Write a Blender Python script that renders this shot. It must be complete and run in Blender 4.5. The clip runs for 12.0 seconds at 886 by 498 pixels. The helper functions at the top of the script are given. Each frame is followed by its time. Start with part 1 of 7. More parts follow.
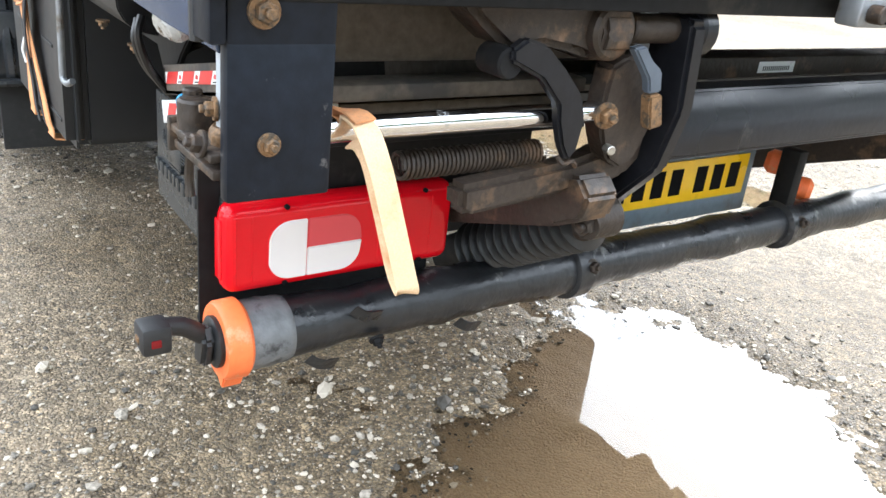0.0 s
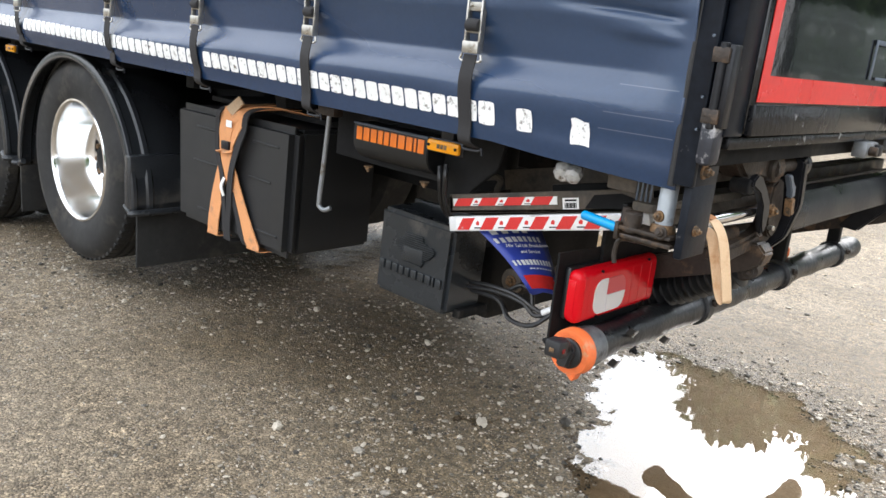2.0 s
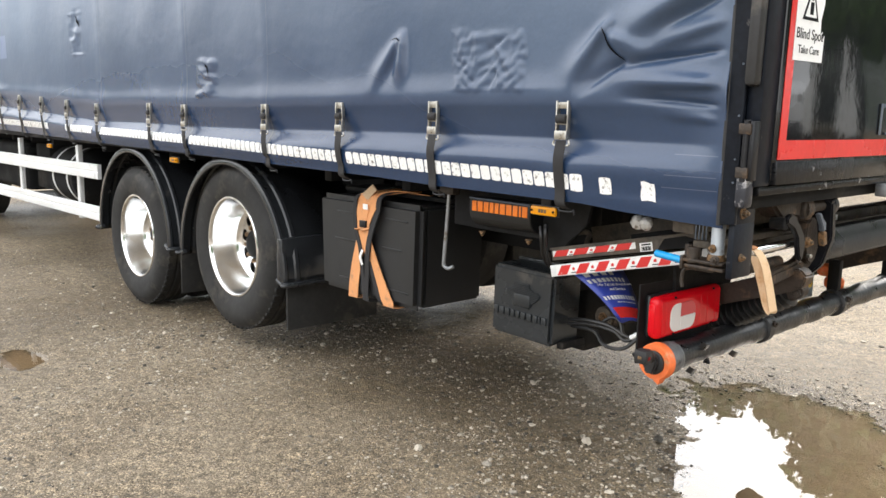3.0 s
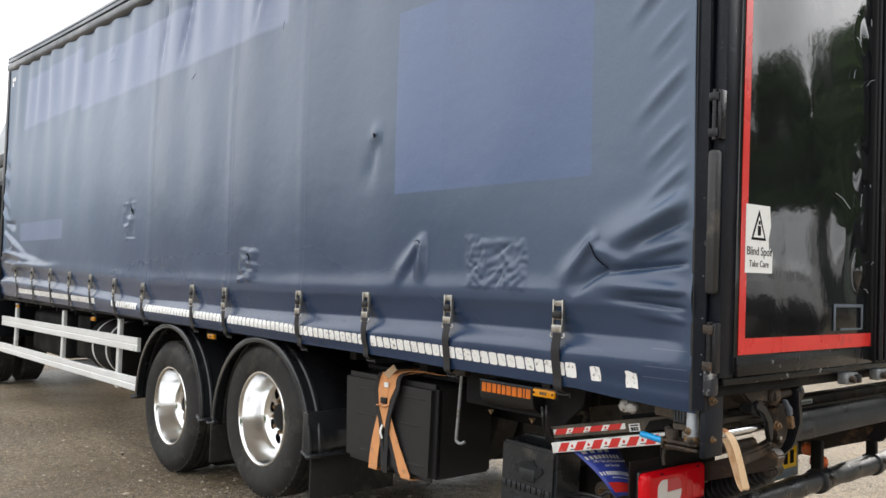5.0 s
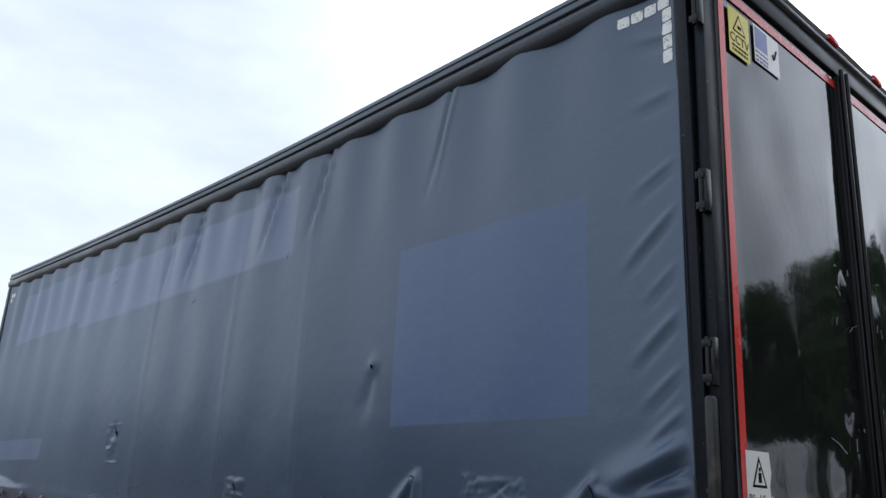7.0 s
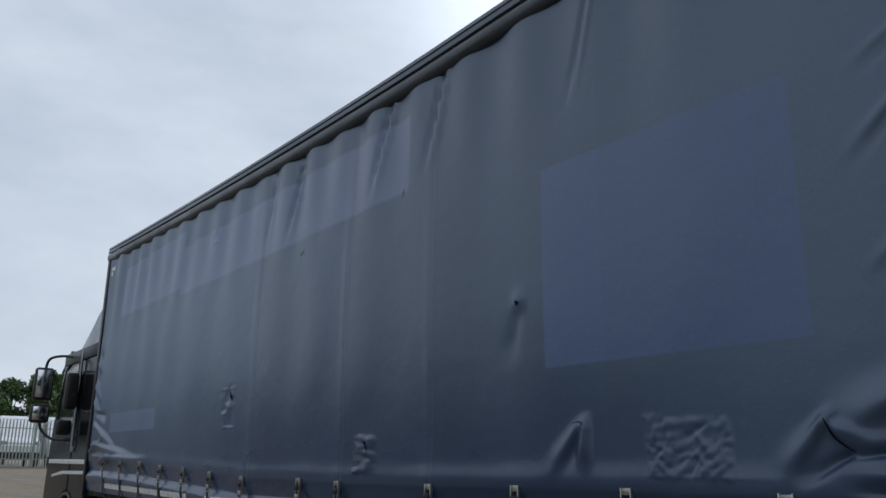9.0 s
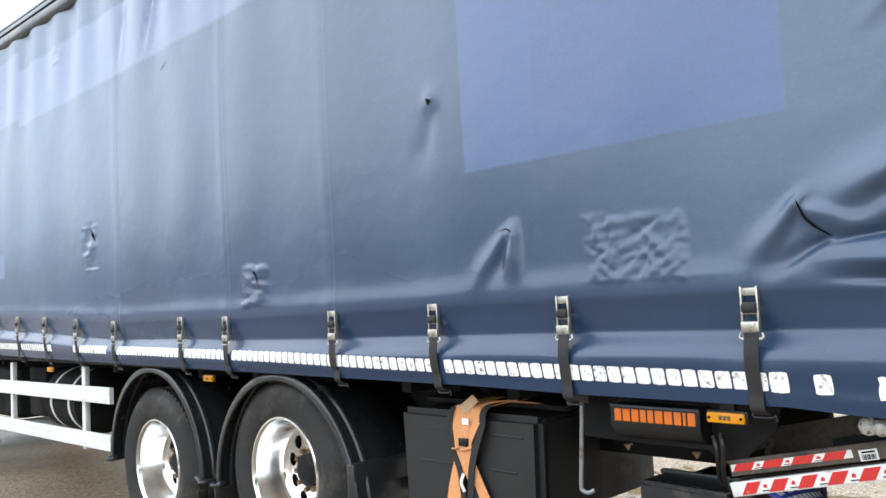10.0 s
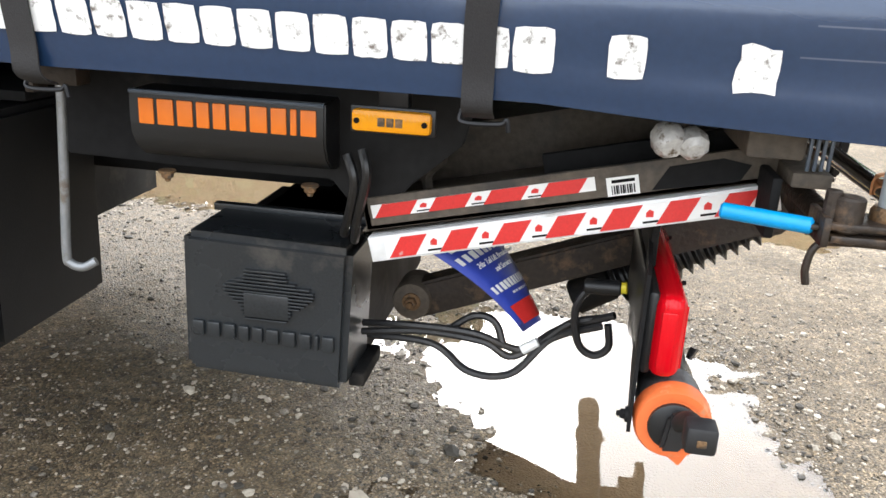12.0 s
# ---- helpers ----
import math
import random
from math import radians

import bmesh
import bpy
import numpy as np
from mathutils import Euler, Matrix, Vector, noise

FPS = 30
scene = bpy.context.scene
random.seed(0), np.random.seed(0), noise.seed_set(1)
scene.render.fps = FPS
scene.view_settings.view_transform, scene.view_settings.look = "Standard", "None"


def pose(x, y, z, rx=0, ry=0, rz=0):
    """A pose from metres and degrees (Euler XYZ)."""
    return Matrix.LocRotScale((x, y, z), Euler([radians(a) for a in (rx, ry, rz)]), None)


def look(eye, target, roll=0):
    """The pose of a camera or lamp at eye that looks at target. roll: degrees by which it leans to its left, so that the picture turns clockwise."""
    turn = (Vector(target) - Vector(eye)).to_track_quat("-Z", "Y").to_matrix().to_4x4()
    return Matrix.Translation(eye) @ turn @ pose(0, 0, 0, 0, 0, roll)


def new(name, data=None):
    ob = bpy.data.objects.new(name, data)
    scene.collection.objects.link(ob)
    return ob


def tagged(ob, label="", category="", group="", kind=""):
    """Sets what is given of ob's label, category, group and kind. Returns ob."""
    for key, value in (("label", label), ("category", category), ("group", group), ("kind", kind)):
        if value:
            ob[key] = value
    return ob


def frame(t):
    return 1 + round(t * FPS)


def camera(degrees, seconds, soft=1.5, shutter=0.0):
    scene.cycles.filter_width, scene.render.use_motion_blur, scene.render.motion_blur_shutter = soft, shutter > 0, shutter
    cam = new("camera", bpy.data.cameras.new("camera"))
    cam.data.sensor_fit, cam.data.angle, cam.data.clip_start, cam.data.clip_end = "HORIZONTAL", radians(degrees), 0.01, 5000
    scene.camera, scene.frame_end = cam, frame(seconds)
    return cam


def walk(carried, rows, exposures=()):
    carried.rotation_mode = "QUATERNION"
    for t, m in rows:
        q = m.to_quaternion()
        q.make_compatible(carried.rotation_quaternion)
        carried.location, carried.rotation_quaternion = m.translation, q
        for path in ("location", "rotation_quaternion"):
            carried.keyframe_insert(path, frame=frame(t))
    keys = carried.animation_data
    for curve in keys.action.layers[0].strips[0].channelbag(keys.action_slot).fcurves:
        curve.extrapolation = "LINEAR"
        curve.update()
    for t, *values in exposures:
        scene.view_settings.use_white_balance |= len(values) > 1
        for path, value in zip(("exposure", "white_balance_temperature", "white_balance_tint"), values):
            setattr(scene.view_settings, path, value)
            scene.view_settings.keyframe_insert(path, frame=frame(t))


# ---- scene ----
cam = camera(57.4, 12.0)
PATH = [
    (0, (0.784, -0.264, 1.257), (-0.688, 0.84, 0.474), 6.6),
    (0.5, (0.705, -0.589, 1.253), (-0.584, 0.749, 0.511), 5.2),
    (1, (0.531, -0.947, 1.281), (-0.642, 0.508, 0.57), 4.5),
    (1.5, (0.529, -1.339, 1.315), (-0.651, 0.147, 0.684), 6.7),
    (2, (0.772, -1.585, 1.361), (-0.503, -0.128, 0.86), 6.0),
    (2.5, (0.98, -1.851, 1.392), (-0.385, -0.445, 0.992), 2.9),
    (2.7, (1.052, -1.986, 1.394), (-0.35, -0.608, 1.026), 2.2),
    (4.3, (1.466, -2.324, 1.499), (-0.096, -1.085, 1.348), -0.1),
    (4.5, (1.462, -2.339, 1.498), (-0.083, -1.071, 1.418), 0.7),
    (5, (1.496, -2.43, 1.516), (-0.009, -1.115, 1.596), 1.8),
    (5.5, (1.5, -2.437, 1.539), (0.025, -1.104, 1.751), 2.3),
    (6, (1.508, -2.461, 1.552), (0.058, -1.123, 1.877), 2.3),
    (6.5, (1.52, -2.484, 1.575), (0.09, -1.166, 2.045), 2.2),
    (7, (1.514, -2.517, 1.574), (0.086, -1.255, 2.182), 3.0),
    (9, (0.906, -2.415, 1.537), (-0.657, -1.278, 2.049), 0.7),
    (9.5, (0.653, -2.426, 1.513), (-0.849, -1.143, 1.823), -1.9),
    (10, (0.427, -2.226, 1.459), (-0.981, -0.812, 1.587), -2.7),
    (10.5, (0.211, -1.968, 1.427), (-0.971, -0.356, 1.364), -2.3),
    (11, (-0.012, -1.732, 1.368), (-0.761, 0.099, 1.075), -1.3),
    (11.2, (-0.07, -1.62, 1.335), (-0.672, 0.247, 0.944), -0.3),
    (11.5, (-0.176, -1.375, 1.306), (-0.648, 0.5, 0.796), 0.8),
    (11.6, (-0.203, -1.284, 1.31), (-0.674, 0.579, 0.757), 1.5),
    (12, (-0.449, -1.066, 1.283), (-0.737, 0.804, 0.634), 2.9),
]
walk(cam, [(t, look(eye, target, roll)) for t, eye, target, roll in PATH], ((0, 2.60, 5980, 8), (0.5, 2.15, 6030, 8), (1.0, 2.15, 6100, 9), (1.5, 2.00, 6150, 9), (2.0, 1.85, 6250, 10), (2.5, 1.95, 6450, 10), (4.5, 1.33, 7050, 10), (5.0, 1.32, 6700, 10), (6.0, 1.12, 6350, 10), (6.5, 0.70, 5900, 10), (7.0, 0.20, 5850, 9), (9.0, -0.35, 5800, 8), (9.5, 1.05, 5600, 8), (10.0, 1.90, 6200, 8), (10.5, 2.12, 6600, 9), (11.2, 2.08, 6600, 10), (12, 2.07, 6350, 10)))

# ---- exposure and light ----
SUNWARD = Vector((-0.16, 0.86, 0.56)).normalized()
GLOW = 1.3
world = bpy.data.worlds.new("overcast_sky")
scene.world = world
world.use_nodes = True
wn, wl = world.node_tree.nodes, world.node_tree.links
wn.clear()
w_out = wn.new("ShaderNodeOutputWorld")
w_bg = wn.new("ShaderNodeBackground")
w_sky = wn.new("ShaderNodeTexSky")
w_sky.sky_type = "NISHITA"
w_sky.sun_disc = False
w_sky.sun_elevation = radians(36)
w_sky.sun_rotation = radians(-9)
w_sky.air_density, w_sky.dust_density = 1.0, 4.0
w_scale = wn.new("ShaderNodeMix")
w_scale.data_type = "RGBA"
w_scale.blend_type = "MULTIPLY"
w_scale.inputs[0].default_value = 1.0
w_scale.inputs[7].default_value = (0.09, 0.09, 0.09, 1)
w_tc = wn.new("ShaderNodeTexCoord")
w_map = wn.new("ShaderNodeMapping")
w_map.inputs["Scale"].default_value = (1.0, 1.0, 2.6)
w_noise = wn.new("ShaderNodeTexNoise")
w_noise.inputs["Scale"].default_value = 2.2
w_noise.inputs["Detail"].default_value = 7
w_noise.inputs["Roughness"].default_value = 0.55
w_ramp = wn.new("ShaderNodeValToRGB")
w_ramp.color_ramp.elements[0].position, w_ramp.color_ramp.elements[0].color = 0.30, (0.70, 0.745, 0.80, 1)
w_ramp.color_ramp.elements[1].position, w_ramp.color_ramp.elements[1].color = 0.68, (1.07, 1.08, 1.09, 1)
w_mix = wn.new("ShaderNodeMix")
w_mix.data_type = "RGBA"
w_mix.inputs[0].default_value = 0.86
wl.new(w_tc.outputs["Generated"], w_map.inputs["Vector"])
wl.new(w_map.outputs["Vector"], w_noise.inputs["Vector"])
wl.new(w_noise.outputs["Fac"], w_ramp.inputs["Fac"])
wl.new(w_sky.outputs["Color"], w_scale.inputs[6])
wl.new(w_scale.outputs[2], w_mix.inputs[6])
wl.new(w_ramp.outputs["Color"], w_mix.inputs[7])
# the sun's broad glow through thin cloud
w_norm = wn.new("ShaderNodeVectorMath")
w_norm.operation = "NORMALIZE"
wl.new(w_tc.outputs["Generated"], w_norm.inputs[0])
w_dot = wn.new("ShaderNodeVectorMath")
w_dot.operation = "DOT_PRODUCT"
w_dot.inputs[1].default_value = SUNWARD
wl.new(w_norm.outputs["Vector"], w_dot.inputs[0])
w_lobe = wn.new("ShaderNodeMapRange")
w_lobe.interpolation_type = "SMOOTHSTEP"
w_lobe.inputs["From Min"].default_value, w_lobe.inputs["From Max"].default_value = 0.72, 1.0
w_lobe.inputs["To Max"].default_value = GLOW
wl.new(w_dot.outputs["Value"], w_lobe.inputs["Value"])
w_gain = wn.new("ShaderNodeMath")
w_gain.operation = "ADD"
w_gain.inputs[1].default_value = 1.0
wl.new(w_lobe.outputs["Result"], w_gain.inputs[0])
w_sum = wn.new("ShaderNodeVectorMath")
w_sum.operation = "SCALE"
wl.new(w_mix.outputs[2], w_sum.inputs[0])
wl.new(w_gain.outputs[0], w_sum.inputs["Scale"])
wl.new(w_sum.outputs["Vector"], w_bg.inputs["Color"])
w_bg.inputs["Strength"].default_value = 1.0
wl.new(w_bg.outputs["Background"], w_out.inputs["Surface"])

sun = new("sun", bpy.data.lights.new("sun", "SUN"))
sun.data.energy = 0.4
sun.data.angle = radians(24)
sun.data.color = (1.0, 0.96, 0.90)
sun.matrix_basis = look(SUNWARD * 30, (0, 0, 0))


# ---- materials ----
def surf(name, col, rough=0.5, metal=0.0, var=0.25, coarse=3.0, fine=60.0, bump=0.15, depth=0.004, dirt=None, amount=0.35,
         dirt_scale=5.0, spec=0.5, stretch=(1, 1, 1), island=0.0, rnd=0.0, coat=0.0):
    """Paint, metal or plastic with coarse and fine variation of colour, gloss and relief, and patches of dirt or wear."""
    m = bpy.data.materials.new(name)
    m.use_nodes = True
    n, l = m.node_tree.nodes, m.node_tree.links
    b = n["Principled BSDF"]
    tc = n.new("ShaderNodeTexCoord")
    mp = n.new("ShaderNodeMapping")
    mp.inputs["Scale"].default_value = stretch
    l.new(tc.outputs["Object"], mp.inputs["Vector"])
    na, nb = n.new("ShaderNodeTexNoise"), n.new("ShaderNodeTexNoise")
    for k, s, d in ((na, coarse, 6), (nb, fine, 4)):
        k.inputs["Scale"].default_value, k.inputs["Detail"].default_value = s, d
        l.new(mp.outputs["Vector"], k.inputs["Vector"])
    add = n.new("ShaderNodeMath")
    add.operation = "ADD"
    l.new(na.outputs["Fac"], add.inputs[0])
    l.new(nb.outputs["Fac"], add.inputs[1])
    last = add.outputs[0]
    for amt, kind in ((island, "ShaderNodeNewGeometry"), (rnd, "ShaderNodeObjectInfo")):
        if amt:
            g = n.new(kind)
            sc = n.new("ShaderNodeMath")
            sc.operation = "MULTIPLY_ADD"
            l.new(g.outputs["Random Per Island" if "Geom" in kind else "Random"], sc.inputs[0])
            sc.inputs[1].default_value = amt
            sc.inputs[2].default_value = -amt / 2
            a2 = n.new("ShaderNodeMath")
            a2.operation = "ADD"
            l.new(last, a2.inputs[0])
            l.new(sc.outputs[0], a2.inputs[1])
            last = a2.outputs[0]
    mr = n.new("ShaderNodeMapRange")
    mr.inputs["From Min"].default_value, mr.inputs["From Max"].default_value = 0.55, 1.45
    mr.inputs["To Min"].default_value, mr.inputs["To Max"].default_value = 1 - var, 1 + var
    l.new(last, mr.inputs["Value"])
    mul = n.new("ShaderNodeVectorMath")
    mul.operation = "SCALE"
    mul.inputs[0].default_value = col[:3]
    l.new(mr.outputs["Result"], mul.inputs["Scale"])
    out = mul.outputs["Vector"]
    rb = n.new("ShaderNodeMapRange")
    rb.inputs["From Min"].default_value, rb.inputs["From Max"].default_value = 0.3, 0.7
    rb.inputs["To Min"].default_value, rb.inputs["To Max"].default_value = max(0.02, rough * 0.75), min(1, rough * 1.3)
    l.new(na.outputs["Fac"], rb.inputs["Value"])
    l.new(rb.outputs["Result"], b.inputs["Roughness"])
    b.inputs["Metallic"].default_value = metal
    b.inputs["Specular IOR Level"].default_value = spec
    b.inputs["Coat Weight"].default_value = coat
    b.inputs["Coat Roughness"].default_value = 0.08
    if dirt:
        nd = n.new("ShaderNodeTexNoise")
        nd.inputs["Scale"].default_value, nd.inputs["Detail"].default_value = dirt_scale, 9
        nd.inputs["Roughness"].default_value = 0.65
        l.new(tc.outputs["Object"], nd.inputs["Vector"])
        dm = n.new("ShaderNodeMapRange")
        dm.inputs["From Min"].default_value, dm.inputs["From Max"].default_value = 0.68 - amount * 0.5, 0.80 - amount * 0.5
        l.new(nd.outputs["Fac"], dm.inputs["Value"])
        mx = n.new("ShaderNodeMix")
        mx.data_type = "RGBA"
        l.new(dm.outputs["Result"], mx.inputs[0])
        l.new(out, mx.inputs[6])
        mx.inputs[7].default_value = (*dirt, 1)
        out = mx.outputs[2]
        if metal > 0.2:
            inv = n.new("ShaderNodeMath")
            inv.operation = "MULTIPLY_ADD"
            inv.inputs[1].default_value, inv.inputs[2].default_value = -metal, metal
            l.new(dm.outputs["Result"], inv.inputs[0])
            l.new(inv.outputs[0], b.inputs["Metallic"])
    l.new(out, b.inputs["Base Color"])
    if bump:
        bp = n.new("ShaderNodeBump")
        bp.inputs["Strength"].default_value, bp.inputs["Distance"].default_value = bump, depth
        l.new(nb.outputs["Fac"], bp.inputs["Height"])
        l.new(bp.outputs["Normal"], b.inputs["Normal"])
    return m


DUST = (0.20, 0.17, 0.135)
M_BLACK = surf("black_painted_steel", (0.009, 0.0095, 0.012), 0.32, 0, 0.5, spec=0.3, bump=0.1, dirt=(0.09, 0.08, 0.07), amount=0.10)
M_SCUFF = surf("scuffed_black_sill", (0.008, 0.0085, 0.010), 0.24, 0, 0.5, spec=0.3, bump=0.3, depth=0.006, dirt=(0.50, 0.50, 0.50), amount=0.10, dirt_scale=17)
M_POST = surf("blue_black_post_paint", (0.008, 0.0105, 0.016), 0.38, 0, 0.5, spec=0.18, bump=0.12, dirt=(0.22, 0.21, 0.20), amount=0.07, dirt_scale=20)
M_BLACKMAT = surf("dark_chassis_paint", (0.009, 0.009, 0.0095), 0.7, 0, 0.5, spec=0.2, dirt=(0.036, 0.031, 0.026), amount=0.22)
M_PLASTIC = surf("black_moulded_plastic", (0.010, 0.0108, 0.012), 0.42, 0, 0.3, fine=220, bump=0.25, depth=0.001, dirt=(0.06, 0.056, 0.05), amount=0.16)
M_PUMP = surf("slate_grey_pump_box_plastic", (0.020, 0.0235, 0.027), 0.27, 0, 0.3, fine=240, bump=0.25, depth=0.001, dirt=(0.07, 0.066, 0.06), amount=0.14)
M_GREYPLASTIC = surf("charcoal_toolbox_plastic", (0.0115, 0.012, 0.013), 0.48, 0, 0.25, fine=260, bump=0.3, depth=0.001, dirt=(0.04, 0.037, 0.033), amount=0.12, dirt_scale=2)
M_FENDER = surf("grey_black_mudguard_plastic", (0.020, 0.022, 0.025), 0.22, 0, 0.3, fine=150, bump=0.12, depth=0.001, dirt=(0.06, 0.057, 0.052), amount=0.12)
M_RUBBER = surf("tyre_rubber", (0.015, 0.0145, 0.014), 0.75, 0, 0.4, fine=40, bump=0.2, dirt=(0.05, 0.044, 0.036), amount=0.30)
M_HOSE = surf("hose_rubber", (0.014, 0.014, 0.015), 0.45, 0, 0.4, dirt=(0.07, 0.06, 0.05), amount=0.15)
M_ALU = surf("polished_aluminium_wheel", (0.86, 0.86, 0.86), 0.17, 1.0, 0.06, coarse=8, bump=0.004, depth=0.002, dirt=(0.45, 0.43, 0.40), amount=0.06, dirt_scale=9)
M_RAIL = surf("anodised_aluminium_rail", (0.78, 0.79, 0.79), 0.42, 0.25, 0.12, bump=0.05, dirt=(0.36, 0.35, 0.33), amount=0.15)
M_CHROME = surf("chromed_shaft", (0.80, 0.81, 0.83), 0.12, 1.0, 0.12, coarse=14, bump=0.04, dirt=(0.16, 0.13, 0.10), amount=0.10, dirt_scale=14)
M_STEEL = surf("buckle_steel", (0.46, 0.44, 0.40), 0.36, 0.9, 0.25, coarse=30, bump=0.1, dirt=(0.20, 0.15, 0.10), amount=0.22, dirt_scale=40)
M_RUSTY = surf("rusty_greasy_steel", (0.030, 0.021, 0.015), 0.55, 0.1, 0.6, coarse=9, fine=90, bump=0.5, dirt=(0.135, 0.082, 0.046), amount=0.27, dirt_scale=13)
M_DIRTY = surf("dust_coated_steel", (0.098, 0.080, 0.062), 0.75, 0, 0.45, coarse=5, fine=80, bump=0.4, dirt=(0.05, 0.045, 0.04), amount=0.35, dirt_scale=7)
M_BOLT = surf("rusted_bolt", (0.22, 0.13, 0.065), 0.55, 0.5, 0.6, coarse=30, fine=200, bump=0.4, dirt=(0.06, 0.045, 0.03), amount=0.4, dirt_scale=60)
M_GALV = surf("pale_blue_grey_pole", (0.42, 0.46, 0.50), 0.4, 0.3, 0.15, coarse=12, bump=0.1, dirt=(0.2, 0.17, 0.13), amount=0.18, dirt_scale=20)
M_HOOK = surf("dull_grey_steel_bar", (0.24, 0.25, 0.26), 0.45, 0.5, 0.25, coarse=14, bump=0.1, dirt=(0.12, 0.10, 0.08), amount=0.25, dirt_scale=20)
M_DIRTYLENS = surf("dirty_clear_lens", (0.44, 0.43, 0.41), 0.22, 0, 0.3, coarse=30, fine=120, bump=0.4, depth=0.004, dirt=(0.10, 0.075, 0.05), amount=0.28, dirt_scale=55)
M_WORN = surf("worn_scraped_steel", (0.018, 0.020, 0.028), 0.38, 0, 0.4, bump=0.2, dirt=(0.34, 0.33, 0.33), amount=0.30, dirt_scale=26)
M_REFLECT = surf("white_reflective_tape", (0.86, 0.86, 0.85), 0.34, 0, 0.06, fine=300, bump=0.1, depth=0.0006, dirt=(0.14, 0.115, 0.095), amount=0.26, dirt_scale=55, rnd=0.25)
M_REDTAPE = surf("red_reflective_tape", (0.62, 0.030, 0.028), 0.32, 0, 0.15, fine=250, bump=0.1, depth=0.0006, dirt=(0.55, 0.50, 0.48), amount=0.05, dirt_scale=30)
M_REDLINE = surf("red_vinyl_stripe", (0.66, 0.035, 0.030), 0.28, 0, 0.12, bump=0.04, dirt=(0.25, 0.04, 0.04), amount=0.12)
M_WEB = surf("orange_webbing", (0.64, 0.29, 0.12), 0.8, 0, 0.25, fine=500, bump=0.5, depth=0.0012, dirt=(0.42, 0.22, 0.12), amount=0.25, dirt_scale=14)
M_WEBPALE = surf("faded_cream_webbing", (0.74, 0.52, 0.32), 0.8, 0, 0.2, fine=500, bump=0.5, depth=0.0012, dirt=(0.55, 0.30, 0.14), amount=0.22, dirt_scale=9)
M_WEBBLACK = surf("black_webbing", (0.022, 0.021, 0.022), 0.85, 0, 0.4, fine=420, bump=0.6, depth=0.0015, dirt=(0.08, 0.07, 0.06), amount=0.2)
M_CARD = surf("brown_cardboard_tag", (0.46, 0.33, 0.21), 0.8, 0, 0.2, fine=120)
M_BLUE = surf("bright_blue_grip", (0.0, 0.30, 0.66), 0.45, 0, 0.1, fine=90, bump=0.2, depth=0.001)
M_ORANGERING = surf("orange_rubber_ring", (0.80, 0.17, 0.045), 0.5, 0, 0.2, coarse=16, bump=0.15, dirt=(0.60, 0.30, 0.16), amount=0.22, dirt_scale=24)
M_ORANGE = surf("orange_print", (0.85, 0.20, 0.012), 0.5, 0, 0.06, dirt=(0.45, 0.14, 0.03), amount=0.06, dirt_scale=50)
M_STICKBLUE = surf("blue_vinyl_sheet", (0.035, 0.060, 0.36), 0.4, 0, 0.12, bump=0.05)
M_WHITE = surf("white_vinyl", (0.82, 0.82, 0.81), 0.42, 0, 0.05, bump=0.03, dirt=(0.5, 0.5, 0.48), amount=0.1, dirt_scale=20)
M_YELLOW = surf("yellow_vinyl", (0.80, 0.66, 0.03), 0.45, 0, 0.08, bump=0.03)
M_PLATEYEL = surf("yellow_plate", (0.88, 0.54, 0.012), 0.3, 0, 0.06, bump=0.02, dirt=(0.5, 0.32, 0.04), amount=0.12, dirt_scale=20)
M_INK = surf("black_ink", (0.006, 0.006, 0.007), 0.8, 0, 0.1, spec=0.1, bump=0)
M_PLATEGREY = surf("blue_grey_bumper_plastic", (0.15, 0.19, 0.22), 0.5, 0, 0.2, dirt=(0.11, 0.10, 0.09), amount=0.25)
M_TAPE = surf("wrapped_black_tape", (0.015, 0.016, 0.018), 0.32, 0, 0.5, coarse=12, fine=60, bump=0.25, depth=0.008, dirt=(0.30, 0.30, 0.29), amount=0.16, dirt_scale=11)
M_CUFF = surf("grey_peeling_tape", (0.13, 0.135, 0.14), 0.45, 0, 0.4, coarse=10, bump=0.4, depth=0.006, dirt=(0.018, 0.019, 0.021), amount=0.36, dirt_scale=22)
M_DOOR = surf("gloss_black_door_panel", (0.010, 0.011, 0.012), 0.055, 0, 0.4, coarse=2, fine=25, bump=0.05, depth=0.006, spec=0.5, dirt=(0.035, 0.034, 0.033), amount=0.10, dirt_scale=3)
M_CAB = surf("gloss_charcoal_cab_paint", (0.008, 0.009, 0.011), 0.12, 0, 0.3, spec=0.05, bump=0.04, depth=0.01, coarse=1.5, fine=6)
M_CABTOP = surf("light_grey_deflector", (0.30, 0.33, 0.36), 0.45, 0, 0.06, bump=0.02)
M_ROOFRAIL = surf("grey_roof_rail", (0.098, 0.120, 0.152), 0.42, 0.2, 0.15, coarse=4, bump=0.05, stretch=(0.2, 1, 1))
M_COVER = surf("black_curtain_pelmet", (0.022, 0.029, 0.042), 0.36, 0, 0.3, coarse=3, fine=30, bump=0.2, depth=0.01)
M_GREENBAR = surf("galvanised_fence_pale", (0.33, 0.37, 0.34), 0.55, 0.2, 0.15, rnd=0.3, dirt=(0.28, 0.27, 0.22), amount=0.15)
M_BARK = surf("bark", (0.085, 0.065, 0.048), 0.9, 0, 0.5, fine=20, bump=0.8, depth=0.02)
M_LEAF = surf("leaves", (0.065, 0.120, 0.030), 0.55, 0, 0.5, island=1.1, bump=0)
M_VAN = surf("white_van_paint", (0.78, 0.79, 0.80), 0.3, 0, 0.05, bump=0.01, rnd=0.1)
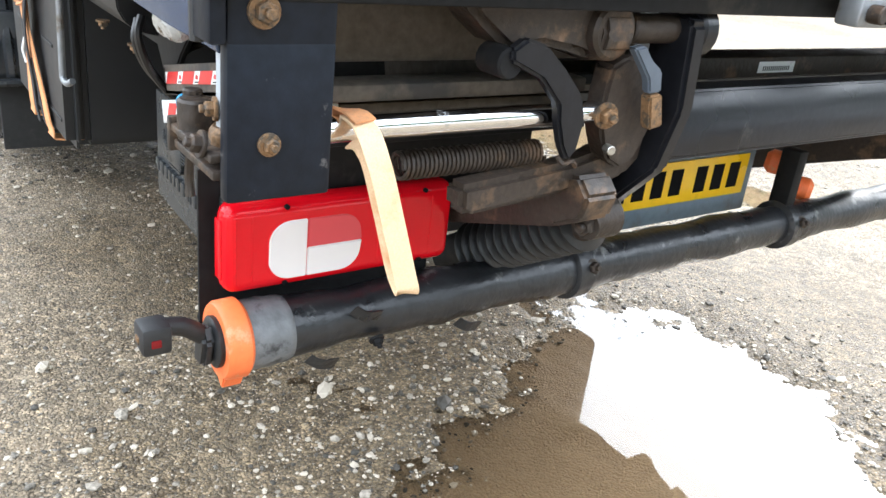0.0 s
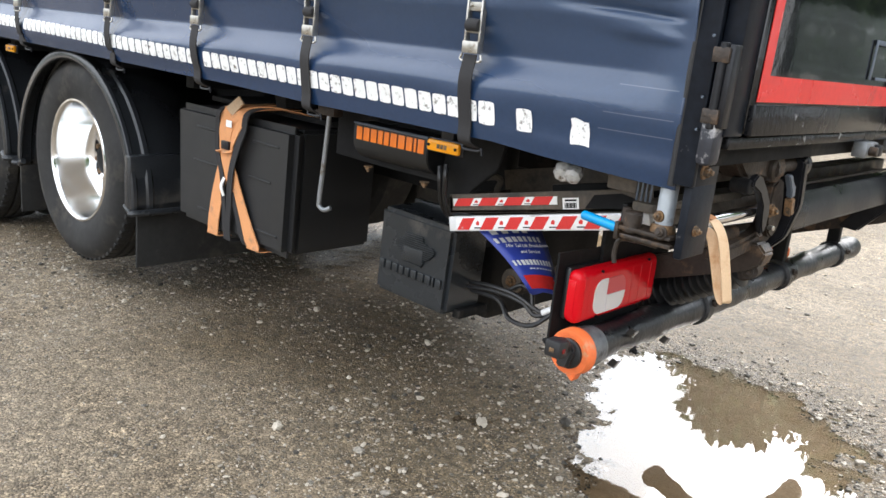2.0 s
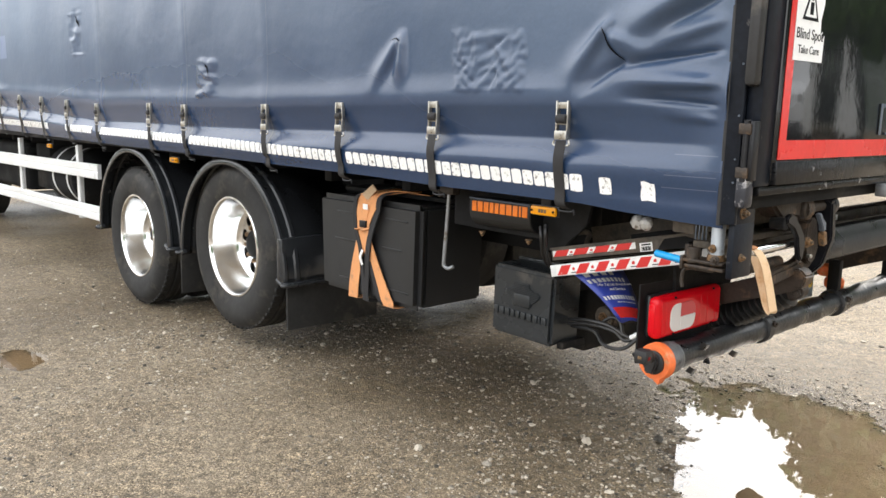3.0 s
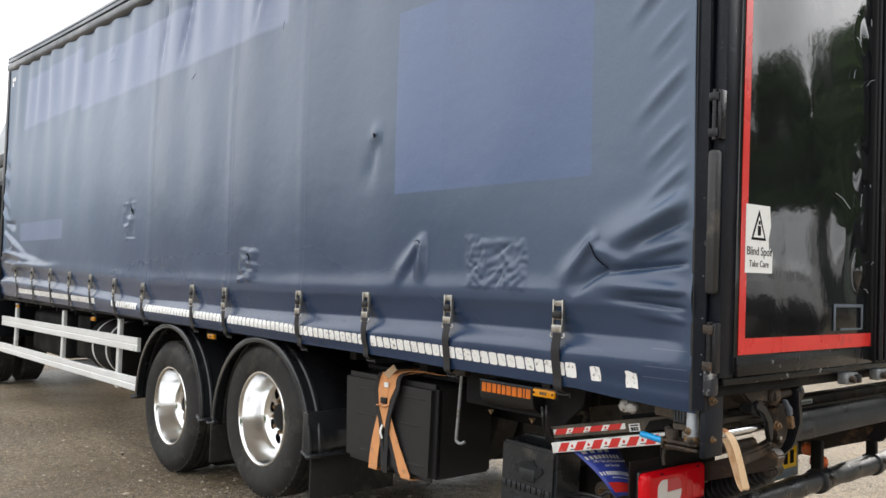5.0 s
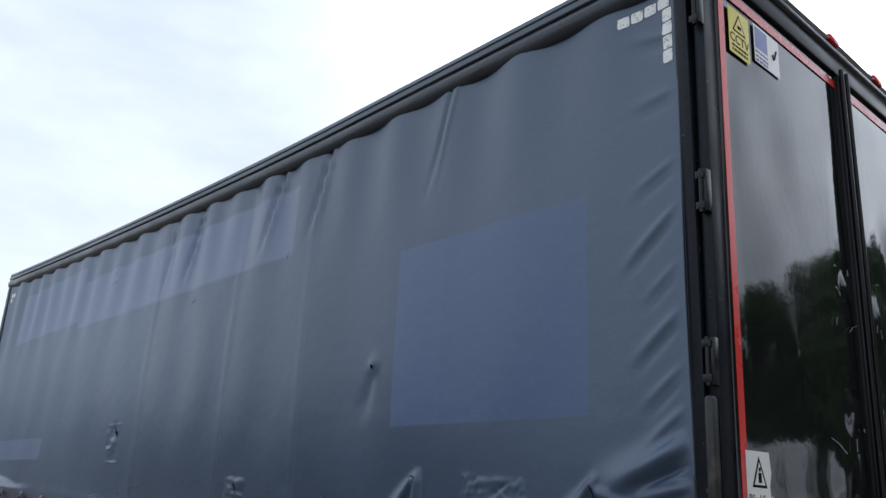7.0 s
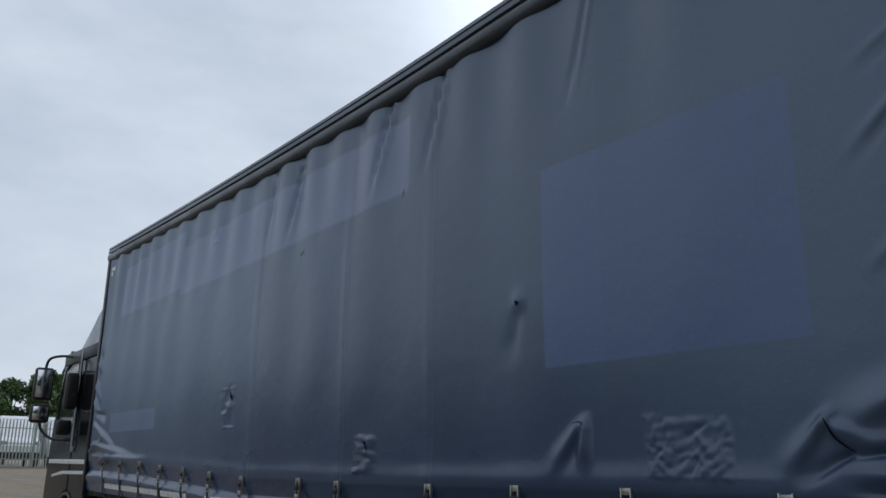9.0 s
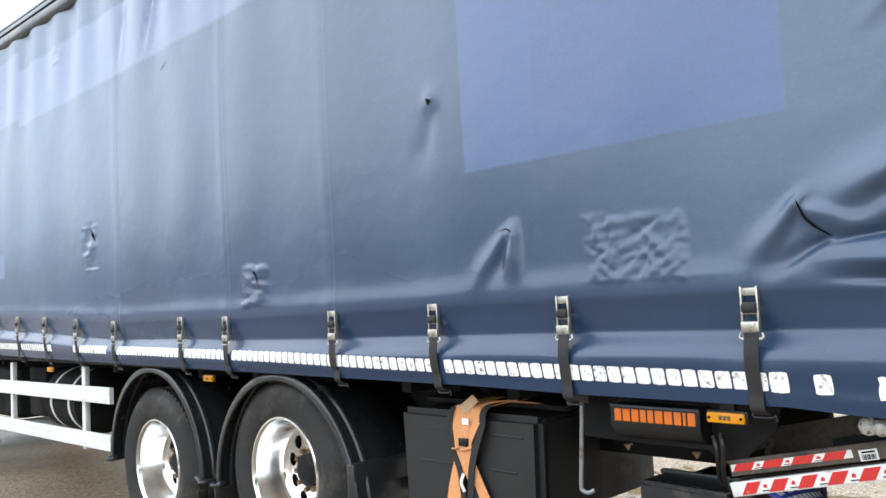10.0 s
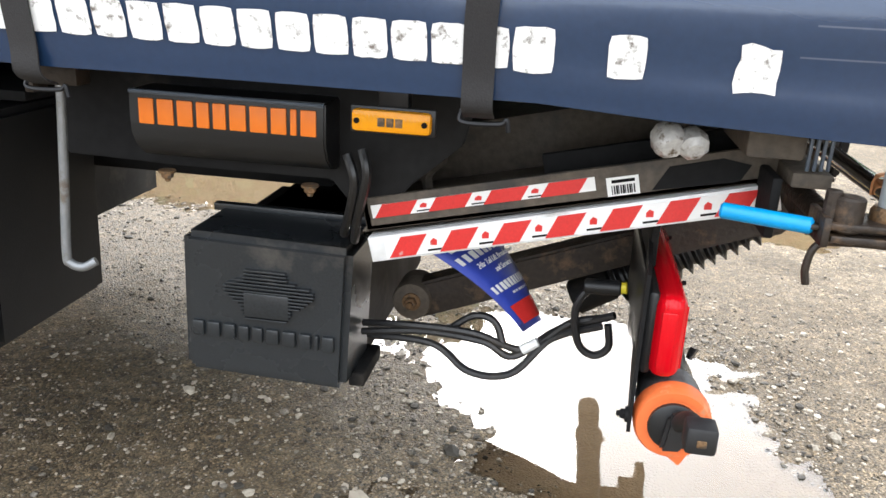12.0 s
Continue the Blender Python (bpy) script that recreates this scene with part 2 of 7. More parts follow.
M_KERB = surf("kerb_concrete", (0.30, 0.27, 0.23), 0.85, 0, 0.3, bump=0.4, dirt=(0.16, 0.13, 0.09), amount=0.3)
M_STONE = surf("loose_stones", (0.30, 0.265, 0.215), 0.65, 0, 0.8, fine=120, bump=0.3, island=1.6)
M_GRIT = surf("angular_grit", (0.24, 0.21, 0.17), 0.6, 0, 0.75, fine=120, bump=0.0, island=2.2)


def glassy(name, col, rough=0.08, alpha=0.0, spec=0.28):
    m = bpy.data.materials.new(name)
    m.use_nodes = True
    b = m.node_tree.nodes["Principled BSDF"]
    n, l = m.node_tree.nodes, m.node_tree.links
    wv = n.new("ShaderNodeTexWave")
    wv.inputs["Scale"].default_value = 55
    wv.inputs["Distortion"].default_value = 0
    tc = n.new("ShaderNodeTexCoord")
    l.new(tc.outputs["Object"], wv.inputs["Vector"])
    bp = n.new("ShaderNodeBump")
    bp.inputs["Strength"].default_value, bp.inputs["Distance"].default_value = 0.12, 0.002
    l.new(wv.outputs["Fac"], bp.inputs["Height"])
    l.new(bp.outputs["Normal"], b.inputs["Normal"])
    b.inputs["Base Color"].default_value = (*col, 1)
    b.inputs["Roughness"].default_value = rough
    b.inputs["Transmission Weight"].default_value = alpha
    b.inputs["Coat Weight"].default_value = 0.0
    b.inputs["Specular IOR Level"].default_value = spec
    return m


M_REDLENS = glassy("red_lens", (0.60, 0.003, 0.010), 0.12, 0.0)
M_REDDARK = glassy("dark_red_lens", (0.16, 0.006, 0.008), 0.2, 0.0)
M_CLEARLENS = glassy("clear_reversing_lens", (0.80, 0.76, 0.75), 0.18, 0.1)
M_PINKLENS = glassy("pale_red_lens", (0.58, 0.07, 0.08), 0.15, 0.0)
M_AMBER = glassy("amber_lens", (0.90, 0.36, 0.010), 0.12, 0.15)
M_GLASS = glassy("dark_cab_glass", (0.03, 0.04, 0.04), 0.03, 0.3, 0.9)
M_LENSGREY = glassy("clear_lamp_lens", (0.42, 0.42, 0.41), 0.15, 0.3, 0.5)


def curtain_material():
    """Navy PVC sheet: dust above with sky sheen painted in, paler rectangles where old lettering was stripped off,
    welded seams.
    """
    m = bpy.data.materials.new("navy_curtain_sheet")
    m.use_nodes = True
    n, l = m.node_tree.nodes, m.node_tree.links
    b = n["Principled BSDF"]
    tc = n.new("ShaderNodeTexCoord")
    sep = n.new("ShaderNodeSeparateXYZ")
    l.new(tc.outputs["Object"], sep.inputs[0])

    def mth(op, a, c=None, d=None):
        k = n.new("ShaderNodeMath")
        k.operation = op
        for i, v in enumerate((a, c, d)):
            if v is None:
                continue
            if isinstance(v, (int, float)):
                k.inputs[i].default_value = v
            else:
                l.new(v, k.inputs[i])
        return k.outputs[0]

    def ramp(v, a, c, kind="SMOOTHSTEP"):
        k = n.new("ShaderNodeMapRange")
        k.interpolation_type = kind
        l.new(v, k.inputs["Value"])
        k.inputs["From Min"].default_value, k.inputs["From Max"].default_value = a, c
        return k.outputs["Result"]

    def noise_tex(scale, detail, stretch=(1, 1, 1)):
        mp = n.new("ShaderNodeMapping")
        mp.inputs["Scale"].default_value = stretch
        l.new(tc.outputs["Object"], mp.inputs["Vector"])
        k = n.new("ShaderNodeTexNoise")
        k.inputs["Scale"].default_value, k.inputs["Detail"].default_value = scale, detail
        l.new(mp.outputs["Vector"], k.inputs["Vector"])
        return k.outputs["Fac"]

    def mixc(f, a, c):
        k = n.new("ShaderNodeMix")
        k.data_type = "RGBA"
        l.new(f, k.inputs[0])
        for i, v in ((6, a), (7, c)):
            if isinstance(v, tuple):
                k.inputs[i].default_value = (*v, 1)
            else:
                l.new(v, k.inputs[i])
        return k.outputs[2]

    x, z = sep.outputs["X"], sep.outputs["Z"]

    def rect(x0, x1, z0, z1, e=0.006):
        f = mth("MULTIPLY", ramp(x, x0 - e, x0 + e), ramp(mth("MULTIPLY", x, -1), -x1 - e, -x1 + e))
        g = mth("MULTIPLY", ramp(z, z0 - e, z0 + e), ramp(mth("MULTIPLY", z, -1), -z1 - e, -z1 + e))
        return mth("MULTIPLY", f, g)

    streak = noise_tex(1.4, 5, (1, 1, 0.18))
    cloud = noise_tex(0.9, 1)
    fine = noise_tex(90, 3)
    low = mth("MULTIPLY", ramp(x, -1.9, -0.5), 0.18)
    # dust, paled upwards and towards both ends to paint in the sky's sheen
    dust_sheen = mth("MULTIPLY", mth("POWER", ramp(mth("ADD", mth("ADD", z, low), mth("MULTIPLY", mth("SUBTRACT", cloud, 0.5), 0.5)), 0.7, 2.5), 2.0),
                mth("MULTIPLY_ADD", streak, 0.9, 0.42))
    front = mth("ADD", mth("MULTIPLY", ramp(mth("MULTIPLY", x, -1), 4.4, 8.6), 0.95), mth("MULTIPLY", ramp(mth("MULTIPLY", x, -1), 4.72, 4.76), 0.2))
    dust_sheen = mth("MULTIPLY", dust_sheen, mth("ADD", mth("MULTIPLY_ADD", front, 0.58, 0.80), mth("MULTIPLY", ramp(x, -1.7, -0.25), 0.80)))
    col = mixc(dust_sheen, (0.013, 0.037, 0.096), (0.088, 0.134, 0.214))
    col = mixc(mth("MULTIPLY", rect(-1.64, -0.437, 1.935, 2.832), 0.78), col, (0.088, 0.140, 0.295))
    patch = mth("ADD", rect(-6.6, -2.74, 3.035, 3.50, 0.02), rect(-8.66, -6.6, 3.10, 3.66, 0.02))
    patch = mth("ADD", patch, rect(-8.57, -7.0, 1.82, 2.02))
    col = mixc(mth("MULTIPLY", patch, 0.75), col, (0.150, 0.195, 0.330))
    for sx, dark in ((-4.74, 0.10), (-3.38, 0.09), (-2.47, 0.05), (-1.30, 0.05)):
        vb = n.new("ShaderNodeVectorMath")
        vb.operation = "SCALE"
        l.new(col, vb.inputs[0])
        l.new(mth("MULTIPLY_ADD", ramp(x, sx - 0.004, sx + 0.004), -dark, 1.0 + dark * 0.4), vb.inputs["Scale"])
        col = vb.outputs["Vector"]
    for sx, wdt in ((-4.74, 0.012), (-3.38, 0.009), (-2.47, 0.007)):
        lap = ramp(mth("ABSOLUTE", mth("ADD", x, -sx)), wdt, 0.0)
        col = mixc(mth("MULTIPLY", lap, 0.35), col, (0.14, 0.155, 0.18))
    for sz in (1.305, 1.243, 1.205):
        stitch = rect(-0.19 + (sz - 1.2) * 0.3, -0.012, sz - 0.001, sz + 0.001, 0.0006)
        col = mixc(mth("MULTIPLY", stitch, 0.5), col, (0.18, 0.20, 0.25))
    tone = mth("MULTIPLY_ADD", fine, 0.24, 0.88)
    vs = n.new("ShaderNodeVectorMath")
    vs.operation = "SCALE"
    l.new(col, vs.inputs[0])
    l.new(tone, vs.inputs["Scale"])
    l.new(vs.outputs["Vector"], b.inputs["Base Color"])
    l.new(mth("MULTIPLY_ADD", dust_sheen, 0.14, 0.25), b.inputs["Roughness"])
    b.inputs["Specular IOR Level"].default_value = 0.7
    soft = noise_tex(7, 4)
    hgt = mth("ADD", mth("MULTIPLY", fine, 0.05), soft)
    bp = n.new("ShaderNodeBump")
    bp.inputs["Strength"].default_value, bp.inputs["Distance"].default_value = 0.25, 0.012
    l.new(hgt, bp.inputs["Height"])
    l.new(bp.outputs["Normal"], b.inputs["Normal"])
    return m


M_CURTAIN = curtain_material()


def ground_material():
    """Compacted gravel and mud: brown-grey fines, pale chips, wet dark patches with more gloss."""
    m = bpy.data.materials.new("wet_gravel_yard")
    m.use_nodes = True
    n, l = m.node_tree.nodes, m.node_tree.links
    b = n["Principled BSDF"]
    tc = n.new("ShaderNodeTexCoord")
    geo = n.new("ShaderNodeNewGeometry")

    def nz(scale, detail=5, rough=0.55):
        k = n.new("ShaderNodeTexNoise")
        k.inputs["Scale"].default_value, k.inputs["Detail"].default_value, k.inputs["Roughness"].default_value = scale, detail, rough
        l.new(tc.outputs["Object"], k.inputs["Vector"])
        return k.outputs["Fac"]

    def ramp(v, *stops):
        k = n.new("ShaderNodeValToRGB")
        while len(k.color_ramp.elements) < len(stops):
            k.color_ramp.elements.new(0.5)
        for e, (p, c) in zip(k.color_ramp.elements, stops):
            e.position, e.color = p, (*c, 1)
        l.new(v, k.inputs["Fac"])
        return k.outputs["Color"]

    def mix(f, a, c, blend="MIX"):
        k = n.new("ShaderNodeMix")
        k.data_type, k.blend_type = "RGBA", blend
        for i, v in ((0, f), (6, a), (7, c)):
            if isinstance(v, tuple):
                k.inputs[i].default_value = (*v, 1)
            elif isinstance(v, float):
                k.inputs[i].default_value = v
            else:
                l.new(v, k.inputs[i])
        return k.outputs[2]

    base = ramp(nz(1.1, 6), (0.32, (0.215, 0.172, 0.120)), (0.52, (0.290, 0.240, 0.176)), (0.72, (0.358, 0.304, 0.232)))
    grit = ramp(nz(30, 7, 0.85), (0.36, (0.60, 0.59, 0.58)), (0.50, (1.0, 1.0, 1.0)), (0.64, (1.50, 1.48, 1.44)))
    col = mix(1.0, base, grit, "MULTIPLY")
    blot = ramp(nz(16, 9, 0.85), (0.38, (0.66, 0.65, 0.64)), (0.50, (1.0, 1.0, 1.0)), (0.62, (1.42, 1.40, 1.36)))
    col = mix(1.0, col, blot, "MULTIPLY")

    def cells(scale, feature="F1"):
        k = n.new("ShaderNodeTexVoronoi")
        k.feature = feature
        k.inputs["Scale"].default_value = scale
        l.new(warp.outputs["Vector"], k.inputs["Vector"])
        return k

    shake = n.new("ShaderNodeTexNoise")
    shake.inputs["Scale"].default_value, shake.inputs["Detail"].default_value = 45, 3
    l.new(tc.outputs["Object"], shake.inputs["Vector"])
    warp = n.new("ShaderNodeVectorMath")
    warp.operation = "MULTIPLY_ADD"
    l.new(shake.outputs["Color"], warp.inputs[0])
    warp.inputs[1].default_value = (0.016, 0.016, 0.016)
    l.new(tc.outputs["Object"], warp.inputs[2])
    # packed grains, each of its own tone, with dark seams between
    fine = cells(140)
    mud = ramp(nz(3.1, 6, 0.7), (0.40, (0.55, 0.55, 0.55)), (0.60, (1, 1, 1)))
    tone = ramp(fine.outputs["Color"], (0.25, (0.56, 0.55, 0.54)), (0.5, (1.0, 0.99, 0.96)), (0.68, (1.38, 1.34, 1.27)), (0.85, (1.95, 1.90, 1.80)))
    col = mix(mud, col, mix(1.0, col, tone, "MULTIPLY"))
    seam = ramp(fine.outputs["Distance"], (0.38, (1, 1, 1)), (0.74, (0.46, 0.44, 0.42)))
    col = mix(mud, col, mix(1.0, col, seam, "MULTIPLY"))
    vor = cells(52)
    chips = ramp(vor.outputs["Distance"], (0.16, (1, 1, 1)), (0.26, (0, 0, 0)))
    pick = ramp(vor.outputs["Color"], (0.56, (0, 0, 0)), (0.62, (1, 1, 1)))
    chip = mix(1.0, chips, pick, "MULTIPLY")
    shade = ramp(cells(52).outputs["Color"], (0.56, (0.11, 0.10, 0.09)), (0.75, (0.30, 0.27, 0.23)), (1.0, (0.52, 0.48, 0.42)))
    col = mix(chip, col, shade)
    wet = ramp(nz(0.55, 5), (0.44, (0, 0, 0)), (0.60, (1, 1, 1)))
    sepg = n.new("ShaderNodeSeparateXYZ")
    l.new(geo.outputs["Position"], sepg.inputs[0])

    def step(v, a, c):
        k = n.new("ShaderNodeMapRange")
        k.interpolation_type = "SMOOTHSTEP"
        l.new(v, k.inputs["Value"])
        k.inputs["From Min"].default_value, k.inputs["From Max"].default_value = a, c
        return k.outputs["Result"]

    def mth(op, a, c):
        k = n.new("ShaderNodeMath")
        k.operation = op
        for i, v in ((0, a), (1, c)):
            if isinstance(v, float):
                k.inputs[i].default_value = v
            else:
                l.new(v, k.inputs[i])
        return k.outputs[0]

    # broad damp stain where rain has drained towards the pools; truck's shade painted in too
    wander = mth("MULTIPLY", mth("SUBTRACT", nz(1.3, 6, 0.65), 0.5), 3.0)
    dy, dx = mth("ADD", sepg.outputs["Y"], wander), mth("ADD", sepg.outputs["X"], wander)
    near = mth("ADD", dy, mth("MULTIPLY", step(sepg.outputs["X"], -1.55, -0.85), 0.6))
    damp_shade = mth("MULTIPLY", mth("MULTIPLY", step(near, 0.30, 1.05), step(dy, 3.6, 2.6)), mth("MULTIPLY", step(dx, -4.4, -3.2), step(dx, 0.75, 0.25)))
    wet = mth("MAXIMUM", wet, damp_shade)
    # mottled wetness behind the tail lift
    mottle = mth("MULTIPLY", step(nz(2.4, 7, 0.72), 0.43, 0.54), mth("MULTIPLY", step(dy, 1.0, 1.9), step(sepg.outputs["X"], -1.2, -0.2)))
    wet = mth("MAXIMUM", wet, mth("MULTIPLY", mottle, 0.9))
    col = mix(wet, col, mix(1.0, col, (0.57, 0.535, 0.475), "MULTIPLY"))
    silt = n.new("ShaderNodeMapRange")
    silt.interpolation_type = "SMOOTHSTEP"
    l.new(sepg.outputs["Z"], silt.inputs["Value"])
    silt.inputs["From Min"].default_value, silt.inputs["From Max"].default_value = -0.012, -0.024
    col = mix(silt.outputs["Result"], col, mix(0.7, col, (0.44, 0.325, 0.205)))
    l.new(col, b.inputs["Base Color"])
    b.inputs["Specular IOR Level"].default_value = 0.28
    rr = n.new("ShaderNodeMapRange")
    l.new(wet, rr.inputs["Value"])
    rr.inputs["To Min"].default_value, rr.inputs["To Max"].default_value = 0.66, 0.42
    l.new(rr.outputs["Result"], b.inputs["Roughness"])
    bp = n.new("ShaderNodeBump")
    bp.inputs["Strength"].default_value, bp.inputs["Distance"].default_value = 0.8, 0.006
    hh = n.new("ShaderNodeMath")
    hh.operation = "ADD"
    l.new(seam, hh.inputs[0])
    l.new(chip, hh.inputs[1])
    l.new(hh.outputs[0], bp.inputs["Height"])
    l.new(bp.outputs["Normal"], b.inputs["Normal"])
    return m


M_GROUND = ground_material()


def water_material():
    m = bpy.data.materials.new("muddy_rain_water")
    m.use_nodes = True
    n, l = m.node_tree.nodes, m.node_tree.links
    n.clear()
    out = n.new("ShaderNodeOutputMaterial")
    tr, gl, mx = n.new("ShaderNodeBsdfTransparent"), n.new("ShaderNodeBsdfGlossy"), n.new("ShaderNodeMixShader")
    tr.inputs["Color"].default_value = (0.94, 0.90, 0.83, 1)
    gl.inputs["Color"].default_value = (1, 1, 1, 1)
    gl.inputs["Roughness"].default_value = 0.015
    fr = n.new("ShaderNodeFresnel")
    fr.inputs["IOR"].default_value = 1.45
    tc = n.new("ShaderNodeTexCoord")
    nz = n.new("ShaderNodeTexNoise")
    nz.inputs["Scale"].default_value = 5
    l.new(tc.outputs["Object"], nz.inputs["Vector"])
    bp = n.new("ShaderNodeBump")
    bp.inputs["Strength"].default_value, bp.inputs["Distance"].default_value = 0.10, 0.006
    l.new(nz.outputs["Fac"], bp.inputs["Height"])
    l.new(bp.outputs["Normal"], gl.inputs["Normal"])
    l.new(bp.outputs["Normal"], fr.inputs["Normal"])
    l.new(fr.outputs["Fac"], mx.inputs["Fac"])
    l.new(tr.outputs["BSDF"], mx.inputs[1])
    l.new(gl.outputs["BSDF"], mx.inputs[2])
    l.new(mx.outputs["Shader"], out.inputs["Surface"])
    return m


M_WATER = water_material()

# ---- mesh helpers ----
WORLD = {}


def put(name, me, parent=None, m=None, label=""):
    """Links a mesh (or None for an Empty) at the world pose m, under a thing or part."""
    m = m or Matrix()
    ob = new(name, me)
    ob.matrix_basis = m
    if parent:
        ob.parent = parent
        ob.matrix_parent_inverse = WORLD[parent.name].inverted()
    WORLD[ob.name] = m.copy()
    if label:
        ob["label"] = label
    return ob


def finish(name, bm, mat, smooth=True, angle=35):
    me = bpy.data.meshes.new(name)
    bmesh.ops.recalc_face_normals(bm, faces=bm.faces[:])
    if smooth:
        lim = radians(angle)
        for f in bm.faces:
            f.smooth = True
        for e in bm.edges:
            if len(e.link_faces) == 2 and e.calc_face_angle(0) > lim:
                e.smooth = False
    bm.to_mesh(me)
    bm.free()
    for k in mat if isinstance(mat, (list, tuple)) else (mat,):
        me.materials.append(k)
    return me


def part(name, bm, mat, parent=None, label="", m=None, smooth=True):
    return put(name, finish(name, bm, mat, smooth), parent, m, label)


def thing(name, at, label, category, group="", kind=""):
    return tagged(put(name, None, None, Matrix.Translation(at)), label, category, group, kind)


def merge(bm, other, m=None):
    """Adds the other bmesh to bm and frees it."""
    vs = [bm.verts.new((m @ v.co) if m else v.co) for v in other.verts]
    other.verts.index_update()
    for f in other.faces:
        bm.faces.new([vs[v.index] for v in f.verts]).material_index = f.material_index
    other.free()
    return bm


def box(x0, x1, y0, y1, z0, z1, r=0.004, bm=None, m=None, seg=2):
    b = bmesh.new()
    bmesh.ops.create_cube(b, size=1)
    for v in b.verts:
        v.co = Vector(((x0 + x1) / 2 + v.co.x * (x1 - x0), (y0 + y1) / 2 + v.co.y * (y1 - y0), (z0 + z1) / 2 + v.co.z * (z1 - z0)))
    if r:
        r = min(r, 0.45 * min(abs(x1 - x0), abs(y1 - y0), abs(z1 - z0)))
        bmesh.ops.bevel(b, geom=b.edges[:], offset=r, segments=seg, affect="EDGES", profile=0.5)
    return merge(bm if bm else bmesh.new(), b, m)


def frame_to(axis):
    return Vector((0, 0, 1)).rotation_difference(Vector(axis).normalized()).to_matrix().to_4x4()


def lathe(profile, seg=32, bm=None, at=(0, 0, 0), axis=(0, 0, 1), close=True):
    """Turns (radius, height) pairs round an axis."""
    bm = bm or bmesh.new()
    m = Matrix.Translation(at) @ frame_to(axis)
    rings = []
    for r, h in profile:
        rings.append([bm.verts.new(m @ Vector((r * math.cos(2 * math.pi * i / seg), r * math.sin(2 * math.pi * i / seg), h))) for i in range(seg)])
    for a, c in zip(rings, rings[1:]):
        for i in range(seg):
            bm.faces.new((a[i], a[(i + 1) % seg], c[(i + 1) % seg], c[i]))
    if close:
        bm.faces.new(rings[0][::-1])
        bm.faces.new(rings[-1])
    return bm


def rod(p0, p1, r, seg=14, bm=None, bev=0.15):
    d = Vector(p1) - Vector(p0)
    h = d.length
    e = min(r * bev, h * 0.3)
    return lathe([(r - e, 0), (r, e), (r, h - e), (r - e, h)], seg, bm, p0, d)


def curve_pts(pts, n=8):
    """A smooth line through the points."""
    p = [Vector(q) for q in pts]
    p = [2 * p[0] - p[1]] + p + [2 * p[-1] - p[-2]]
    out = []
    for i in range(1, len(p) - 2):
        for k in range(n):
            t = k / n
            out.append(0.5 * ((2 * p[i]) + (p[i + 1] - p[i - 1]) * t + (2 * p[i - 1] - 5 * p[i] + 4 * p[i + 1] - p[i + 2]) * t * t
                              + (3 * p[i] - p[i - 1] - 3 * p[i + 1] + p[i + 2]) * t ** 3))
    out.append(p[-2])
    return out


def sweep(pts, r, seg=8, bm=None, n=8):
    """A round cable or bar along a smooth line."""
    bm = bm or bmesh.new()
    c = curve_pts(pts, n) if n else [Vector(q) for q in pts]
    rings, up = [], None
    for i, q in enumerate(c):
        d = (c[min(i + 1, len(c) - 1)] - c[max(i - 1, 0)]).normalized()
        up = (up - d * up.dot(d)).normalized() if up else d.orthogonal().normalized()
        s = d.cross(up)
        rings.append([bm.verts.new(q + r * (up * math.cos(2 * math.pi * k / seg) + s * math.sin(2 * math.pi * k / seg))) for k in range(seg)])
    for a, b2 in zip(rings, rings[1:]):
        for k in range(seg):
            bm.faces.new((a[k], a[(k + 1) % seg], b2[(k + 1) % seg], b2[k]))
    bm.faces.new(rings[0][::-1])
    bm.faces.new(rings[-1])
    return bm


def ribbon(pts, wide, side, thick=0.003, bm=None, n=8):
    """A flat strap along a smooth line; side is the direction of its width."""
    bm = bm or bmesh.new()
    c = curve_pts(pts, n) if n else [Vector(q) for q in pts]
    rows = []
    for i, q in enumerate(c):
        d = (c[min(i + 1, len(c) - 1)] - c[max(i - 1, 0)]).normalized()
        s = Vector(side)
        s = (s - d * s.dot(d)).normalized()
        nn = d.cross(s)
        rows.append([bm.verts.new(q + s * a * wide / 2 + nn * t * thick / 2) for a, t in ((-1, -1), (1, -1), (1, 1), (-1, 1))])
    for a, b2 in zip(rows, rows[1:]):
        for k in range(4):
            bm.faces.new((a[k], a[(k + 1) % 4], b2[(k + 1) % 4], b2[k]))
    bm.faces.new(rows[0][::-1])
    bm.faces.new(rows[-1])
    return bm


def slab(poly, d0, d1, plane="xz", bm=None, bev=0.0):
    """A plate: a polygon in a plane, given thickness along the third axis."""
    b = bmesh.new()

    def at(p, d):
        return {"xz": (p[0], d, p[1]), "yz": (d, p[0], p[1]), "xy": (p[0], p[1], d)}[plane]
    lo = [b.verts.new(at(p, d0)) for p in poly]
    hi = [b.verts.new(at(p, d1)) for p in poly]
    b.faces.new(lo)
    b.faces.new(hi[::-1])
    for i in range(len(poly)):
        j = (i + 1) % len(poly)
        b.faces.new((lo[i], hi[i], hi[j], lo[j]))
    bmesh.ops.recalc_face_normals(b, faces=b.faces[:])
    if bev:
        bmesh.ops.bevel(b, geom=b.edges[:], offset=bev, segments=2, affect="EDGES")
    return merge(bm if bm else bmesh.new(), b)


